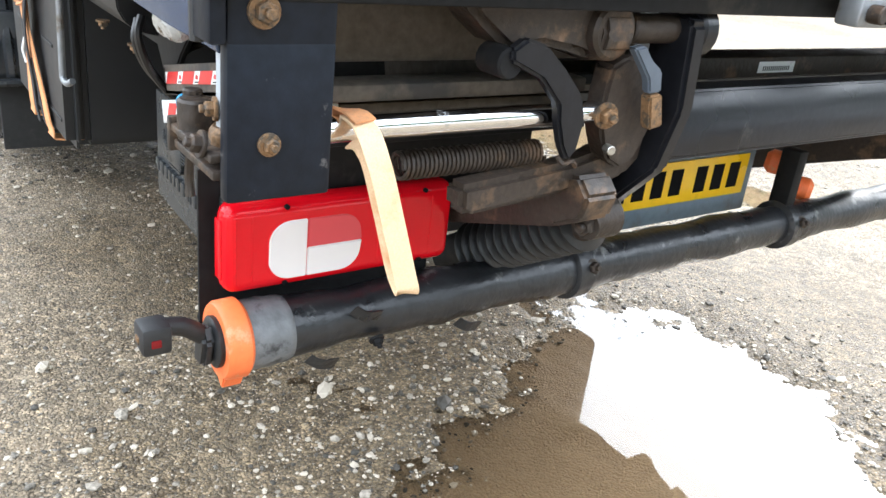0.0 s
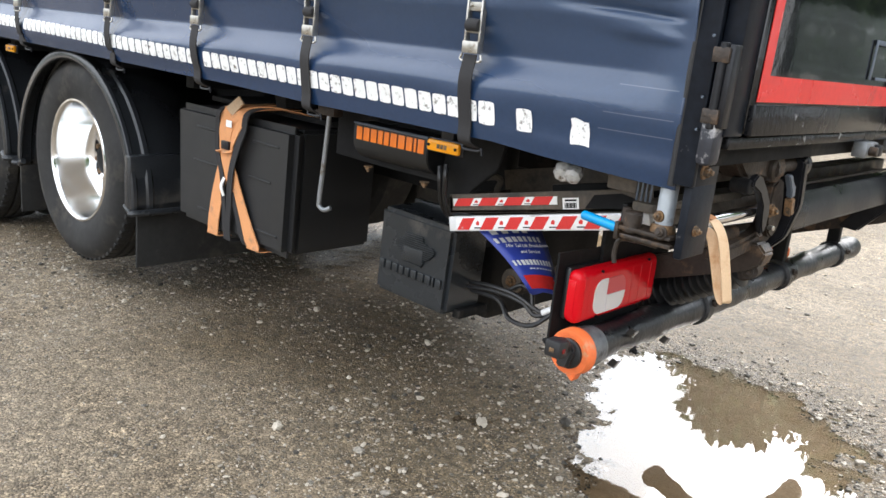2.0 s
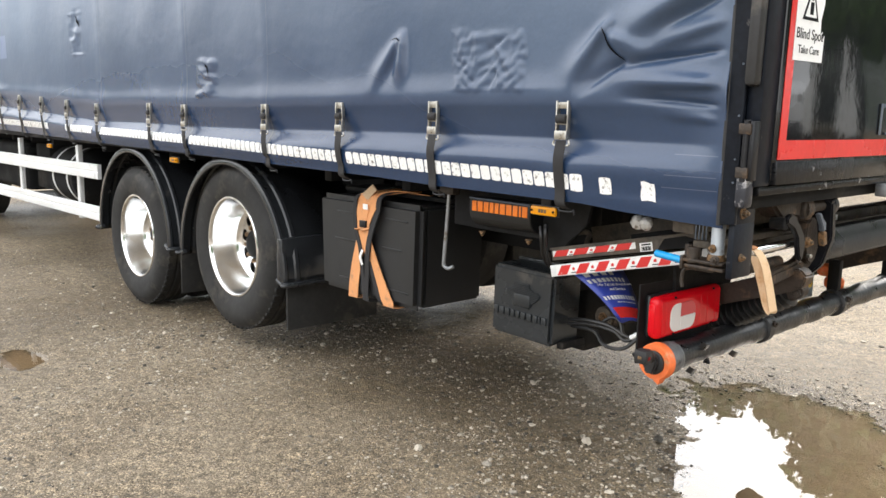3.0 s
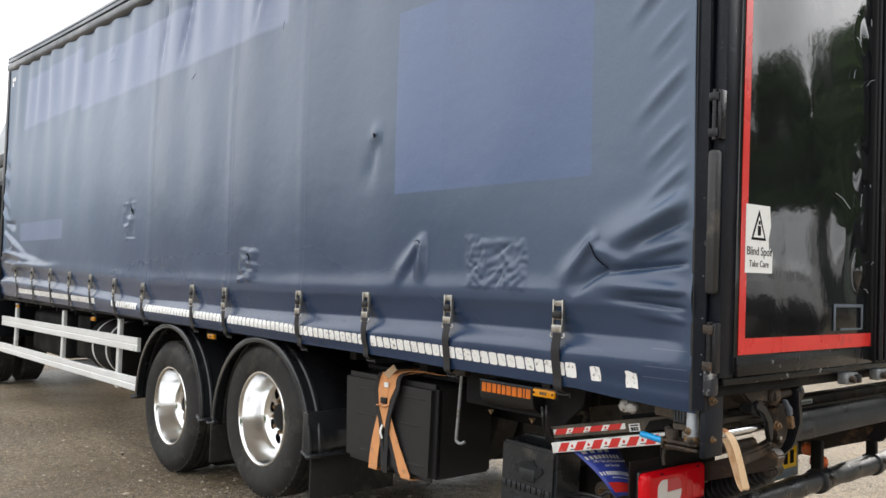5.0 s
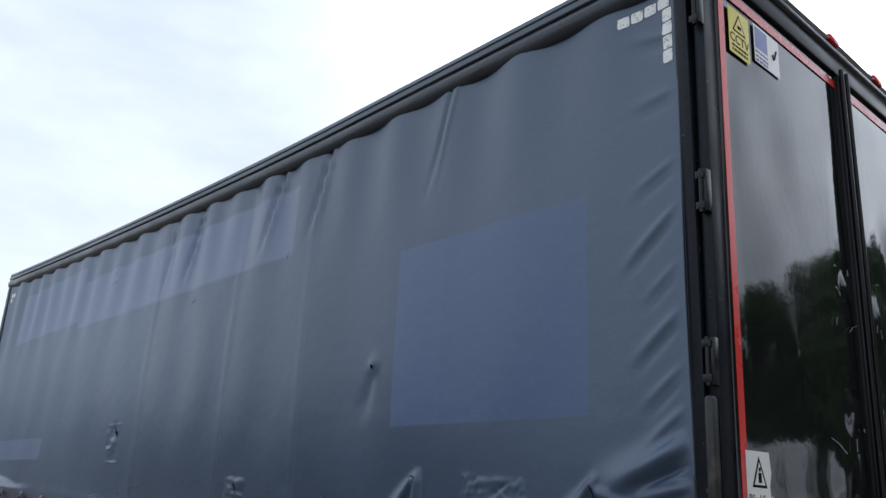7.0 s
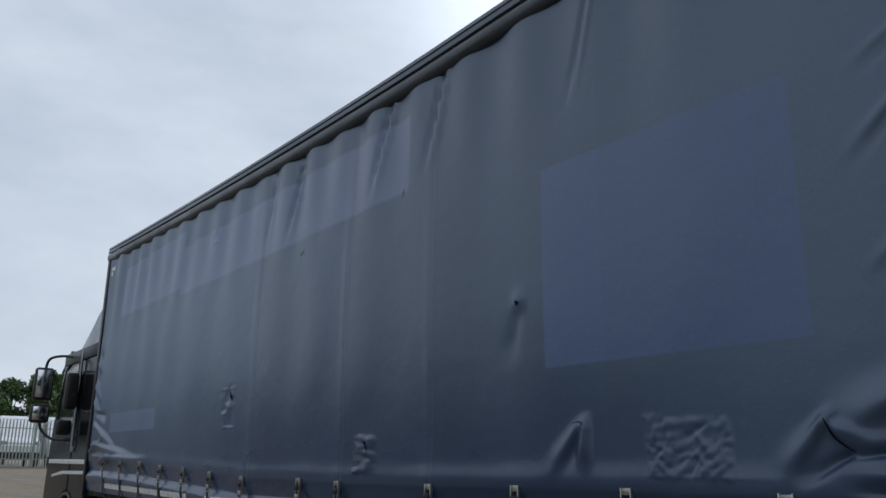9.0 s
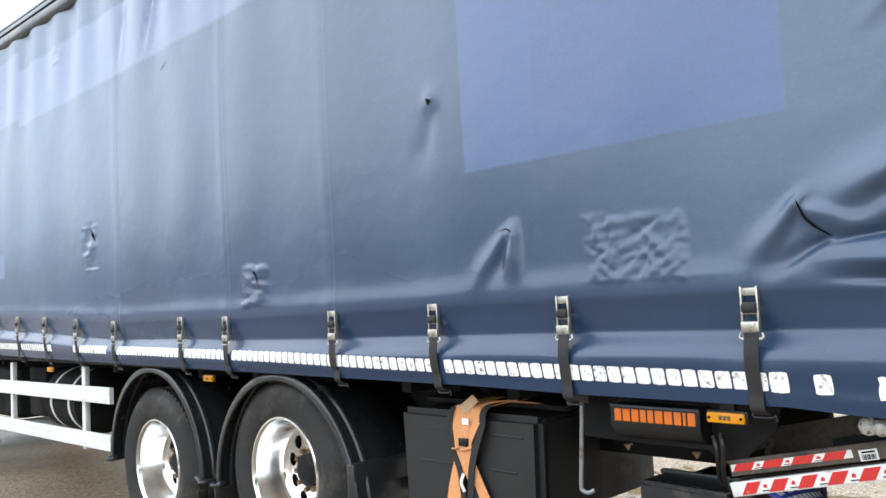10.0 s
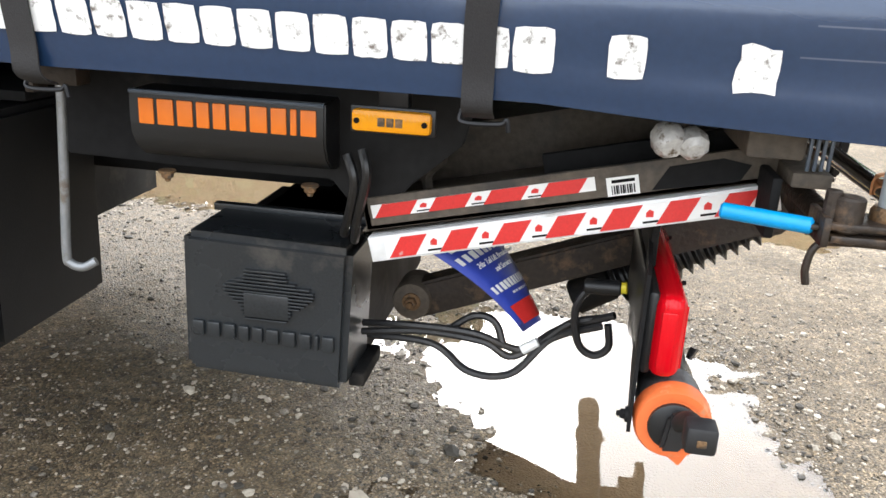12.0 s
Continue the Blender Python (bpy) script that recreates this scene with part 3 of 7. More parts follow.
def bolt(at, axis, r=0.014, bm=None):
    """A hexagon head on a washer."""
    bm = lathe([(r * 1.45, 0), (r * 1.45, 0.003), (r * 1.40, 0.004)], 18, bm, at, axis)
    a = Vector(axis).normalized()
    bm = lathe([(r, 0.0), (r, r * 0.75), (r * 0.8, r * 0.95)], 6, bm, Vector(at) + a * 0.004, axis)
    return lathe([(r * 0.5, 0), (r * 0.5, r * 0.5), (r * 0.4, r * 0.6)], 10, bm, Vector(at) + a * (0.004 + r * 0.95), axis)


def smoothstep(a, b, v):
    t = np.clip((v - a) / (b - a), 0, 1)
    return t * t * (3 - 2 * t)


def hash2(i, j, k):
    h = np.sin(i * 127.1 + j * 311.7 + k * 74.7) * 43758.5453
    return h - np.floor(h)


def vnoise(x, y, k=0):
    """Smooth value noise, 0 to 1, on arrays."""
    i, j = np.floor(x), np.floor(y)
    u, v = x - i, y - j
    u, v = u * u * (3 - 2 * u), v * v * (3 - 2 * v)
    return ((hash2(i, j, k) * (1 - u) + hash2(i + 1, j, k) * u) * (1 - v)
            + (hash2(i, j + 1, k) * (1 - u) + hash2(i + 1, j + 1, k) * u) * v)


def grid_mesh(name, X, Y, Z, mat, flip=False):
    a, b = X.shape
    co = np.stack((X, Y, Z), -1).reshape(-1, 3)
    idx = np.arange(a * b).reshape(a, b)
    q = np.stack((idx[:-1, :-1], idx[1:, :-1], idx[1:, 1:], idx[:-1, 1:]), -1).reshape(-1, 4)
    if flip:
        q = q[:, ::-1]
    me = bpy.data.meshes.new(name)
    me.from_pydata(co.tolist(), [], q.tolist())
    me.polygons.foreach_set("use_smooth", np.ones(len(q), dtype=bool))
    me.materials.append(mat)
    return me

# ---- ground ----
BASINS = ((-0.38, 1.60, 0.60, 0.47, 0.040), (-0.13, 1.00, 0.42, 0.62, 0.040), (0.45, 3.70, 0.80, 0.50, 0.032), (-2.35, 3.45, 0.95, 0.55, 0.036),
          (-3.70, -0.90, 0.24, 0.13, 0.024))
WATER = -0.015


def ground_height(x, y):
    x, y = np.asarray(x, float), np.asarray(y, float)
    d = np.hypot(x + 3.0, y - 1.0)
    far = 1.05 * smoothstep(9.5, 27, d) * smoothstep(-16, 3, y - 0.35 * (x + 3))
    relief = (vnoise(x * 0.8, y * 0.8, 1) - 0.5) * 0.022 + (vnoise(x * 3.1, y * 3.1, 2) - 0.5) * 0.013 + (vnoise(x * 11, y * 11, 3) - 0.5) * 0.008
    relief += (vnoise(x * 34, y * 34, 4) - 0.5) * 0.006
    dip = np.zeros_like(x)
    for bx, by, rx, ry, dep in BASINS:
        r = np.hypot((x - bx) / rx, (y - by) / ry)
        r = r + (vnoise(x * 3.3, y * 3.3, 5) - 0.5) * 0.30 + (vnoise(x * 9, y * 9, 6) - 0.5) * 0.30 + (vnoise(x * 25, y * 25, 7) - 0.5) * 0.22
        dip = np.maximum(dip, dep * smoothstep(1.35, 0.45, r))
    relief = relief * (1 - 0.55 * np.clip(dip / 0.02, 0, 1))
    return far + relief * smoothstep(60, 12, d) - dip


def spaced(lo, hi, step, reach):
    mid = list(np.arange(lo, hi, step))
    out, s = [], step
    v = hi
    while v < reach:
        out.append(v)
        s *= 1.13
        v += s
    back, s, v = [], step, lo - step
    while v > -reach:
        back.append(v)
        s *= 1.13
        v -= s
    return np.array(back[::-1] + mid + out)


gx, gy = np.meshgrid(spaced(-4.6, 1.6, 0.022, 900), spaced(-1.6, 4.4, 0.022, 900), indexing="ij")
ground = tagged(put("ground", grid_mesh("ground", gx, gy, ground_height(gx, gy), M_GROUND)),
                "brown-grey compacted gravel yard, wet, with shade painted under the truck and hollows holding rain", "ground", kind="structure")

# each pool lies level in its hollow
for bx, by, rx, ry in ((-0.30, 1.34, 0.66, 0.76), (-3.70, -0.90, 0.24, 0.13), (0.45, 3.70, 0.80, 0.50), (-2.35, 3.45, 0.95, 0.55)):
    a = np.linspace(0, 2 * math.pi, 49)[:-1]
    bm = bmesh.new()
    bm.faces.new([bm.verts.new((bx + 1.5 * rx * math.cos(t), by + 1.5 * ry * math.sin(t), WATER)) for t in a])
    pool = part("puddle", bm, M_WATER)
    pool.visible_shadow = False
    tagged(pool, "shallow muddy rain puddle mirroring the pale sky", "puddle", "rain puddles in the yard", "structure")

rng = np.random.default_rng(7)


def scatter(px, py, size, solid, mat):
    """Angular stones of the given sizes lying on the ground, as one mesh."""
    ico = bmesh.new()
    if solid == "ico":
        bmesh.ops.create_icosphere(ico, subdivisions=1, radius=1)
    else:
        bmesh.ops.create_cone(ico, cap_ends=False, segments=4, radius1=1, radius2=0.45, depth=1.2)
    bmesh.ops.triangulate(ico, faces=ico.faces[:])
    base = np.array([v.co[:] for v in ico.verts])
    ico.verts.index_update()
    tri = np.array([[v.index for v in f.verts] for f in ico.faces])
    ico.free()
    pz = ground_height(px, py)
    dry = pz > WATER - 0.009
    px, py, pz, size = px[dry], py[dry], pz[dry], size[dry]
    k = len(px)
    ang = rng.uniform(0, 6.28, k)
    sx, sy, sz = size * rng.uniform(0.8, 1.5, k), size * rng.uniform(0.7, 1.1, k), size * rng.uniform(0.35, 0.7, k)
    jit = base[None] * (1 + rng.uniform(-0.25, 0.25, (k, len(base), 1)))
    lx, ly = jit[..., 0] * sx[:, None], jit[..., 1] * sy[:, None]
    c, s = np.cos(ang)[:, None], np.sin(ang)[:, None]
    co = np.stack((px[:, None] + lx * c - ly * s, py[:, None] + lx * s + ly * c, (pz + sz * 0.35)[:, None] + jit[..., 2] * sz[:, None]), -1)
    faces = (tri[None] + (np.arange(k) * len(base))[:, None, None]).reshape(-1, 3)
    me = bpy.data.meshes.new("pebbles")
    me.from_pydata(co.reshape(-1, 3).tolist(), [], faces.tolist())
    me.materials.append(mat)
    return me


def patchy(x0, x1, y0, y1, cnt, floor):
    px, py = rng.uniform(x0, x1, cnt), rng.uniform(y0, y1, cnt)
    keep = floor + vnoise(px * 1.1, py * 1.1, 9) + 0.35 * vnoise(px * 4, py * 4, 10) > rng.uniform(0.35, 1.25, cnt)
    return px[keep], py[keep]


ax, ay = patchy(-3.8, 1.2, -1.7, 3.4, 34000, 0.0)
bx, by = patchy(-7.5, 2.5, -3, 5, 36000, 0.05)
ang, rad = rng.uniform(0, 6.28, 2600), rng.normal(1.0, 0.22, 2600)
px, py = np.concatenate((ax, bx, -0.30 + 0.62 * rad * np.cos(ang))), np.concatenate((ay, by, 1.34 + 0.72 * rad * np.sin(ang)))
tagged(put("pebbles", scatter(px, py, np.clip(rng.lognormal(-5.55, 0.55, len(px)), 0.0022, 0.026), "ico", M_STONE)),
       "loose grey and brown pebbles strewn over the yard", "gravel", kind="stuff")
px, py = patchy(-4.6, 0.9, -1.7, 2.6, 80000, 0.25)
tagged(put("grit", scatter(px, py, np.clip(rng.lognormal(-6.0, 0.35, len(px)), 0.0015, 0.006), "chip", M_GRIT)),
       "fine angular grey grit pressed into the yard", "gravel", kind="stuff")

# ---- truck: one vehicle, base under its middle ----
truck = thing("curtainsider_truck", (-5.2, 1.27, 0.0), "worn navy curtain-sided truck with tail lift, parked on gravel", "truck")
WIDE = 2.54


def roof_z(x):
    d = np.maximum(0, -2.5 - np.asarray(x, float))
    return 3.832 + 0.0165 * d ** 1.43


def hem_z(x):
    """The curtain's lower edge."""
    return np.interp(-np.asarray(x, float), [0, 0.34, 0.5, 1.2, 1.75, 4.8, 8.6, 9.5], [1.100, 1.116, 1.127, 1.128, 1.138, 1.152, 1.186, 1.192])


def tape_z(x):
    return np.interp(-np.asarray(x, float), [0.2, 0.5, 2.2, 3.0, 4.3, 6.4, 9.0], [1.189, 1.194, 1.214, 1.226, 1.237, 1.249, 1.268])


BUCKLES = ((-0.573, 1.460), (-1.220, 1.457), (-1.840, 1.449), (-2.478, 1.438), (-3.405, 1.431), (-3.905, 1.438), (-4.815, 1.430),
           (-5.44, 1.455), (-6.055, 1.479), (-6.665, 1.495), (-7.275, 1.520), (-7.91, 1.532), (-8.565, 1.545))


def ridge(x, z, a, b, w, h, skew=0.6):
    """A crease from a to b: sharp on one flank, soft on the other, fading at its ends."""
    ax, az = a
    dx, dz = b[0] - ax, b[1] - az
    ln = math.hypot(dx, dz)
    t = ((x - ax) * dx + (z - az) * dz) / ln
    s = ((x - ax) * dz - (z - az) * dx) / ln
    env = smoothstep(-0.05, 0.12 * ln, t) * smoothstep(ln * 1.05, ln * 0.45, t)
    ww = np.where(s > 0, w, w * skew) * (0.5 + 0.9 * np.clip(t / ln, 0, 1))
    return h * env * np.exp(-(s / ww) ** 2)


def crumple(x, z, cx, cz, rx, rz, h, k):
    """A patch of thin creases, as in old taped repairs."""
    y = np.zeros_like(x)
    near = (np.abs(x - cx) < rx * 1.6) & (np.abs(z - cz) < rz * 1.6)
    if not near.any():
        return y
    xs, zs = x[near], z[near]
    env = smoothstep(1.15, 0.85, np.maximum(np.abs(xs - cx) / rx, np.abs(zs - cz) / rz) + 0.22 * (vnoise(xs * 14, zs * 14, k + 7) - 0.5))
    r = random.Random(k)
    f = -0.10 * env
    wx, wz = vnoise(xs * 16, zs * 16, k + 1) * 1.0, vnoise(xs * 16 + 9, zs * 16, k + 2) * 1.0
    for s, a in ((13, 0.50), (25, 0.50), (44, 0.35)) if h < 0.019 else ((3.2, 0.6), (7, 0.35), (13, 0.15)):
        an = r.uniform(0.3, 1.2)
        u, v = xs * math.cos(an) + zs * math.sin(an), zs * math.cos(an) - xs * math.sin(an)
        f = f + a * ((1 - np.abs(2 * vnoise(u * s * 0.45 + wx, v * s * 1.2 + wz, k + s) - 1)) ** 3 - 0.3)
    f = f + 0.30 * np.exp(-((zs - cz + rz * 0.92) / 0.007) ** 2) + 0.25 * np.exp(-((zs - cz - rz * 0.9) / 0.008) ** 2) * (0.4 + 0.6 * vnoise(xs * 30, zs * 0, k))
    y[near] = -h * env * f
    return y


def creased(x, z, cx, cz, rx, rz, h, seed, count):
    """A stiff patch, crumpled into facets, with a raised lower rim."""
    y = np.zeros_like(x)
    near = (np.abs(x - cx) < rx * 1.3) & (np.abs(z - cz) < rz * 1.3)
    if not near.any():
        return y
    xs, zs = x[near], z[near]
    env = smoothstep(1.10, 0.80, np.maximum(np.abs(xs - cx) / rx, np.abs(zs - cz) / rz) + 0.30 * (vnoise(xs * 18, zs * 18, seed) - 0.5))
    r = random.Random(seed)
    wx, wz = 0.05 * vnoise(xs * 13, zs * 13, seed + 1), 0.05 * vnoise(xs * 13 + 5, zs * 13, seed + 2)
    f = 0.06 * env
    for i in range(count):
        an, fr = r.uniform(0.15, 2.6), r.uniform(13, 34)
        w = ((xs + wx) * math.cos(an) + (zs + wz) * math.sin(an)) * fr + r.random()
        part_of = smoothstep(0.35, 0.65, vnoise(xs * 9 + i * 3.1, zs * 9, seed + 5 + i))
        f = f + (10.0 / fr) * part_of * (1 - 2 * np.abs((w % 1.0) - 0.5)) ** 1.6
    f = f + 0.4 * np.exp(-((zs - cz + rz * 0.95) / 0.006) ** 2) * vnoise(xs * 14, zs * 0, seed + 8)
    y[near] = -h * env * f
    return y


def curtain_y(x, z):
    """How far the sheet stands from its plane; below zero is outwards."""
    y = np.zeros_like(x)
    bz = np.interp(-x, [-b[0] for b in BUCKLES], [b[1] for b in BUCKLES])
    h = z - bz
    wob = (0.7 + 0.6 * vnoise(x * 1.9, z * 0 + 3.1, 26)) * (1 - 0.4 * smoothstep(-1.6, -3.2, x))
    # pulled in under the buckles, then a crisp ledge where the sheet is tucked over the rave
    rear = smoothstep(0.0, -0.14, x)
    y -= 0.011 * (1 - 0.4 * smoothstep(-1.6, -3.2, x)) * np.exp(-((h - 0.022) / 0.055) ** 2)
    y += 0.030 * wob * rear * np.clip((-0.012 - h) / 0.115, 0, 1)
    y -= (0.042 * wob * rear + 0.004) * smoothstep(-0.116, -0.205, h)
    y += 0.018 * smoothstep(-0.205, -0.300, h)
    y += 0.012 * smoothstep(0.05, -0.02, z - hem_z(x))
    for bx, _ in BUCKLES:
        g = np.exp(-((x - bx) / 0.10) ** 2)
        y += 0.010 * g * np.exp(-((h + 0.16) / 0.07) ** 2) - 0.004 * np.exp(-((x - bx) / 0.16) ** 2) * smoothstep(0.25, 0, h)
    y -= 0.020 * np.sin(np.pi * np.clip((z - 1.35) / 2.3, 0, 1)) ** 2 * (0.6 + 0.4 * vnoise(x * 0.6, z * 0.5, 20))
    y -= 0.010 * (vnoise(x * 1.1, z * 0.7, 21) - 0.5) + 0.005 * (vnoise(x * 2.7, z * 2.1, 22) - 0.5)
    top = smoothstep(2.7, 3.6, z)
    y -= 0.011 * top * np.sin(x * 14.0 + 2.5 * vnoise(x * 0.9, z * 0.2, 23)) + 0.006 * top * (vnoise(x * 6, z * 0.8, 24) - 0.5)
    y += 0.0045 * smoothstep(1.6, 2.2, z) * np.sin(x * 8.6 + 0.8 * np.sin(x * 1.7))
    fade = smoothstep(0.0, -0.07, x)
    # stretched folds pulling in to the rear post
    for zi, dx, dz, w, hh in ((3.42, 0.42, 0.10, 0.05, 0.018), (3.18, 0.40, -0.05, 0.05, 0.016), (2.90, 0.38, -0.22, 0.035, 0.020), (2.72, 0.46, -0.42, 0.040, 0.026),
                              (2.50, 0.30, -0.28, 0.030, 0.016), (2.32, 0.40, -0.36, 0.040, 0.024), (2.12, 0.34, -0.30, 0.032, 0.018), (1.97, 0.36, -0.30, 0.036, 0.022)):
        k = 1 - 0.45 * float(smoothstep(1.75, 2.0, zi))
        dx, dz, w, g = dx * k, dz * k, w * k, hh * 1.2 * k ** 1.8
        y -= fade * ridge(x, z, (0.02, zi), (-dx * 1.15, zi + dz * 1.15), w, g)
        y += fade * ridge(x, z, (0.02, zi - 0.055), (-dx * 1.1, zi + dz * 1.1 - 0.06), w, g * 0.5)
    for a2, b2, w, g in (((0.02, 1.83), (-0.44, 1.625), 0.062, 0.046), ((0.02, 1.69), (-0.34, 1.60), 0.034, 0.020), ((0.02, 1.505), (-0.42, 1.525), 0.036, 0.030), ((0.02, 1.40), (-0.26, 1.43), 0.022, 0.010)):
        y -= fade * ridge(x, z, a2, b2, w, g)
    for a2, b2, w, g in (((0.02, 1.765), (-0.24, 1.665), 0.016, 0.012), ((0.02, 1.605), (-0.46, 1.555), 0.018, 0.022), ((0.02, 1.445), (-0.40, 1.475), 0.016, 0.016)):
        y += fade * ridge(x, z, a2, b2, w, g)
    # tent over the slit
    y -= ridge(x, z, (-0.415, 1.69), (-0.58, 1.50), 0.040, 0.026) + ridge(x, z, (-0.40, 1.66), (-0.20, 1.57), 0.05, 0.020)
    y += ridge(x, z, (-0.36, 1.575), (-0.55, 1.47), 0.030, 0.016)
    # pushed-out peak, patch of wrinkled repair, snags
    y -= ridge(x, z, (-1.44, 1.70), (-1.66, 1.47), 0.045, 0.016) + ridge(x, z, (-1.41, 1.70), (-1.44, 1.50), 0.050, 0.020) - ridge(x, z, (-1.46, 1.67), (-1.52, 1.52), 0.030, 0.010)
    y += creased(x, z, -0.945, 1.600, 0.178, 0.106, 0.0040, 30, 10)
    for a2, b2, w, g in (((-0.905, 1.648), (-1.13, 1.50), 0.020, 0.013), ((-0.900, 1.645), (-0.76, 1.49), 0.018, 0.012), ((-0.900, 1.580), (-0.80, 1.465), 0.014, 0.011),
                         ((-0.905, 1.580), (-1.03, 1.47), 0.014, 0.009), ((-0.775, 1.545), (-0.87, 1.48), 0.013, 0.008), ((-1.105, 1.635), (-0.93, 1.642), 0.012, 0.006),
                         ((-1.085, 1.668), (-0.80, 1.700), 0.014, 0.007), ((-1.13, 1.497), (-0.50, 1.503), 0.009, 0.006), ((-1.00, 1.610), (-1.09, 1.545), 0.012, 0.006)):
        y -= ridge(x, z, a2, b2, w * 0.8, g * 0.34, 1.3)
    y += ridge(x, z, (-0.875, 1.668), (-0.985, 1.600), 0.020, 0.009) + ridge(x, z, (-0.90, 1.545), (-0.94, 1.49), 0.014, 0.005)
    y += creased(x, z, -3.13, 1.575, 0.10, 0.105, 0.010, 32, 7) + crumple(x, z, -5.20, 1.93, 0.11, 0.16, 0.020, 34)
    # long slack folds at the front corner
    for fx, fz, gx2, gz2, hh in ((-9.30, 1.95, -8.2, 1.62, 0.030), (-9.30, 1.72, -7.6, 1.56, 0.034), (-9.25, 1.58, -7.0, 1.52, 0.022), (-9.34, 2.45, -9.0, 2.15, 0.040), (-9.34, 2.25, -8.95, 1.95, 0.040),
                                    (-9.34, 2.70, -9.12, 2.50, 0.035), (-9.34, 2.95, -9.15, 2.70, 0.030), (-9.34, 1.60, -8.7, 1.78, 0.045), (-8.9, 1.50, -8.2, 1.60, 0.030), (-9.2, 2.05, -8.7, 2.00, -0.030)):
        y -= smoothstep(-9.35, -9.22, x) * ridge(x, z, (fx, fz), (gx2, gz2), 0.05, hh)
    y += crumple(x, z, -5.75, 3.43, 0.08, 0.06, 0.012, 42)
    y -= 0.016 * np.exp(-(((x + 1.80) / 0.035) ** 2 + ((z - 2.25) / 0.05) ** 2)) - ridge(x, z, (-1.80, 2.22), (-1.88, 1.95), 0.05, 0.010)
    for fx, sl, hh in ((-4.14, 0.10, 0.030), (-2.95, 0.12, 0.026), (-2.42, 0.08, 0.020), (-4.60, 0.02, 0.014), (-1.3, 0.1, 0.012)):
        y += ridge(x, z, (fx, 3.70), (fx - sl - 0.1, 3.05), 0.022, hh) - ridge(x, z, (fx + 0.05, 3.70), (fx - sl - 0.04, 3.05), 0.025, hh * 0.6)
    # welded laps
    for sx in (-4.74, -3.38, -2.47):
        y -= 0.003 * smoothstep(0.01, -0.01, x - sx) * smoothstep(-0.09, -0.05, x - sx)
    return y


cx = np.concatenate((np.arange(0.004, -1.75, -0.0062), np.arange(-1.75, -9.36, -0.030), [-9.36]))
ct = np.linspace(0, 1, 290) ** 1.4
X = np.repeat(cx[:, None], len(ct), 1)
lo, hi = hem_z(X) - 0.001, roof_z(X) - 0.15
Z = lo + (hi - lo) * ct[None]
Y = curtain_y(X, Z)
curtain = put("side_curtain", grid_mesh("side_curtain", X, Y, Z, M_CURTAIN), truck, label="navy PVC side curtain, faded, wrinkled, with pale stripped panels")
sm = curtain.modifiers.new("thickness", "SOLIDIFY")
sm.thickness, sm.offset = 0.003, -1


def skin(x, z):
    """The sheet at one spot."""
    return float(curtain_y(np.array([x]), np.array([z]))[0])


# white reflective squares along the hem, each lying on the sheet
def tape_square(x, z, w, h, seed, torn=0.05):
    r = random.Random(seed)
    n = 5
    u, v = np.meshgrid(np.linspace(-1, 1, n), np.linspace(-1, 1, n), indexing="ij")
    rag = np.array([[r.random() for _ in range(n)] for _ in range(n)])
    k = 1 - 0.07 * (np.abs(u * v) ** 4) - torn * rag * (np.maximum(np.abs(u), np.abs(v)) > 0.9)
    px, pz = x + u * k * w / 2, z + v * k * h / 2
    py = curtain_y(px, pz) - 0.0055
    b = bmesh.new()
    vs = [[b.verts.new((px[i, j], py[i, j], pz[i, j])) for j in range(n)] for i in range(n)]
    for i in range(n - 1):
        for j in range(n - 1):
            b.faces.new((vs[i][j], vs[i + 1][j], vs[i + 1][j + 1], vs[i][j + 1]))
    part("reflective_square", b, M_REFLECT, curtain)


k = 0
tx = -0.6165
while tx > -8.5:
    k += 1
    near_buckle = min(abs(tx - b[0]) for b in BUCKLES) < 0.018
    if not near_buckle and not (-5.95 < tx < -5.55) and not (-4.93 < tx < -4.86):
        tape_square(tx, float(tape_z(tx)), 0.048, 0.053, k)
    tx -= 0.0525
for tx, w, h, sd in ((-0.5635, 0.050, 0.054, 210), (-0.508, 0.054, 0.060, 211), (-0.392, 0.048, 0.056, 212)):
    tape_square(tx, float(tape_z(tx)), w, h, sd)
tape_square(-0.233, 1.186, 0.058, 0.068, 221, 0.24)
for i in range(4):
    tape_square(-0.245 + i * 0.064, 3.575 + i * 0.004, 0.058, 0.052, 230 + i)
    tape_square(-0.037, 3.525 - i * 0.064, 0.046, 0.060, 240 + i)
for i in range(3):
    tape_square(-9.25 + 0.06 * (i == 1), 3.78 - 0.06 * (i == 2), 0.05, 0.05, 250 + i)


def tear(pts, w, name="tear"):
    """A dark slit lying on the sheet, widest in its middle."""
    c = curve_pts([(p[0], 0, p[1]) for p in pts], 8)
    b = bmesh.new()
    rows = []
    for i, q in enumerate(c):
        hw = 0.0008 + 0.65 * w * math.sin(math.pi * i / (len(c) - 1))
        rows.append([b.verts.new((q.x + dx, skin(q.x + dx, q.z + dz) - 0.0065, q.z + dz)) for dx, dz in ((-hw * 0.6, -hw * 0.4), (0, 0), (hw * 0.6, hw * 0.8))])
    for a, d in zip(rows, rows[1:]):
        for j in range(2):
            b.faces.new((a[j], a[j + 1], d[j + 1], d[j]))
    part(name, b, M_INK, curtain, smooth=False)


tear([(-0.420, 1.685), (-0.402, 1.630), (-0.345, 1.580)], 0.007)
tear([(-4.10, 2.915), (-4.05, 2.93), (-4.01, 2.95)], 0.012)
tear([(-2.80, 3.00), (-2.79, 3.03), (-2.785, 3.06)], 0.008)
tear([(-5.18, 2.06), (-5.13, 2.02), (-5.10, 1.97)], 0.02)
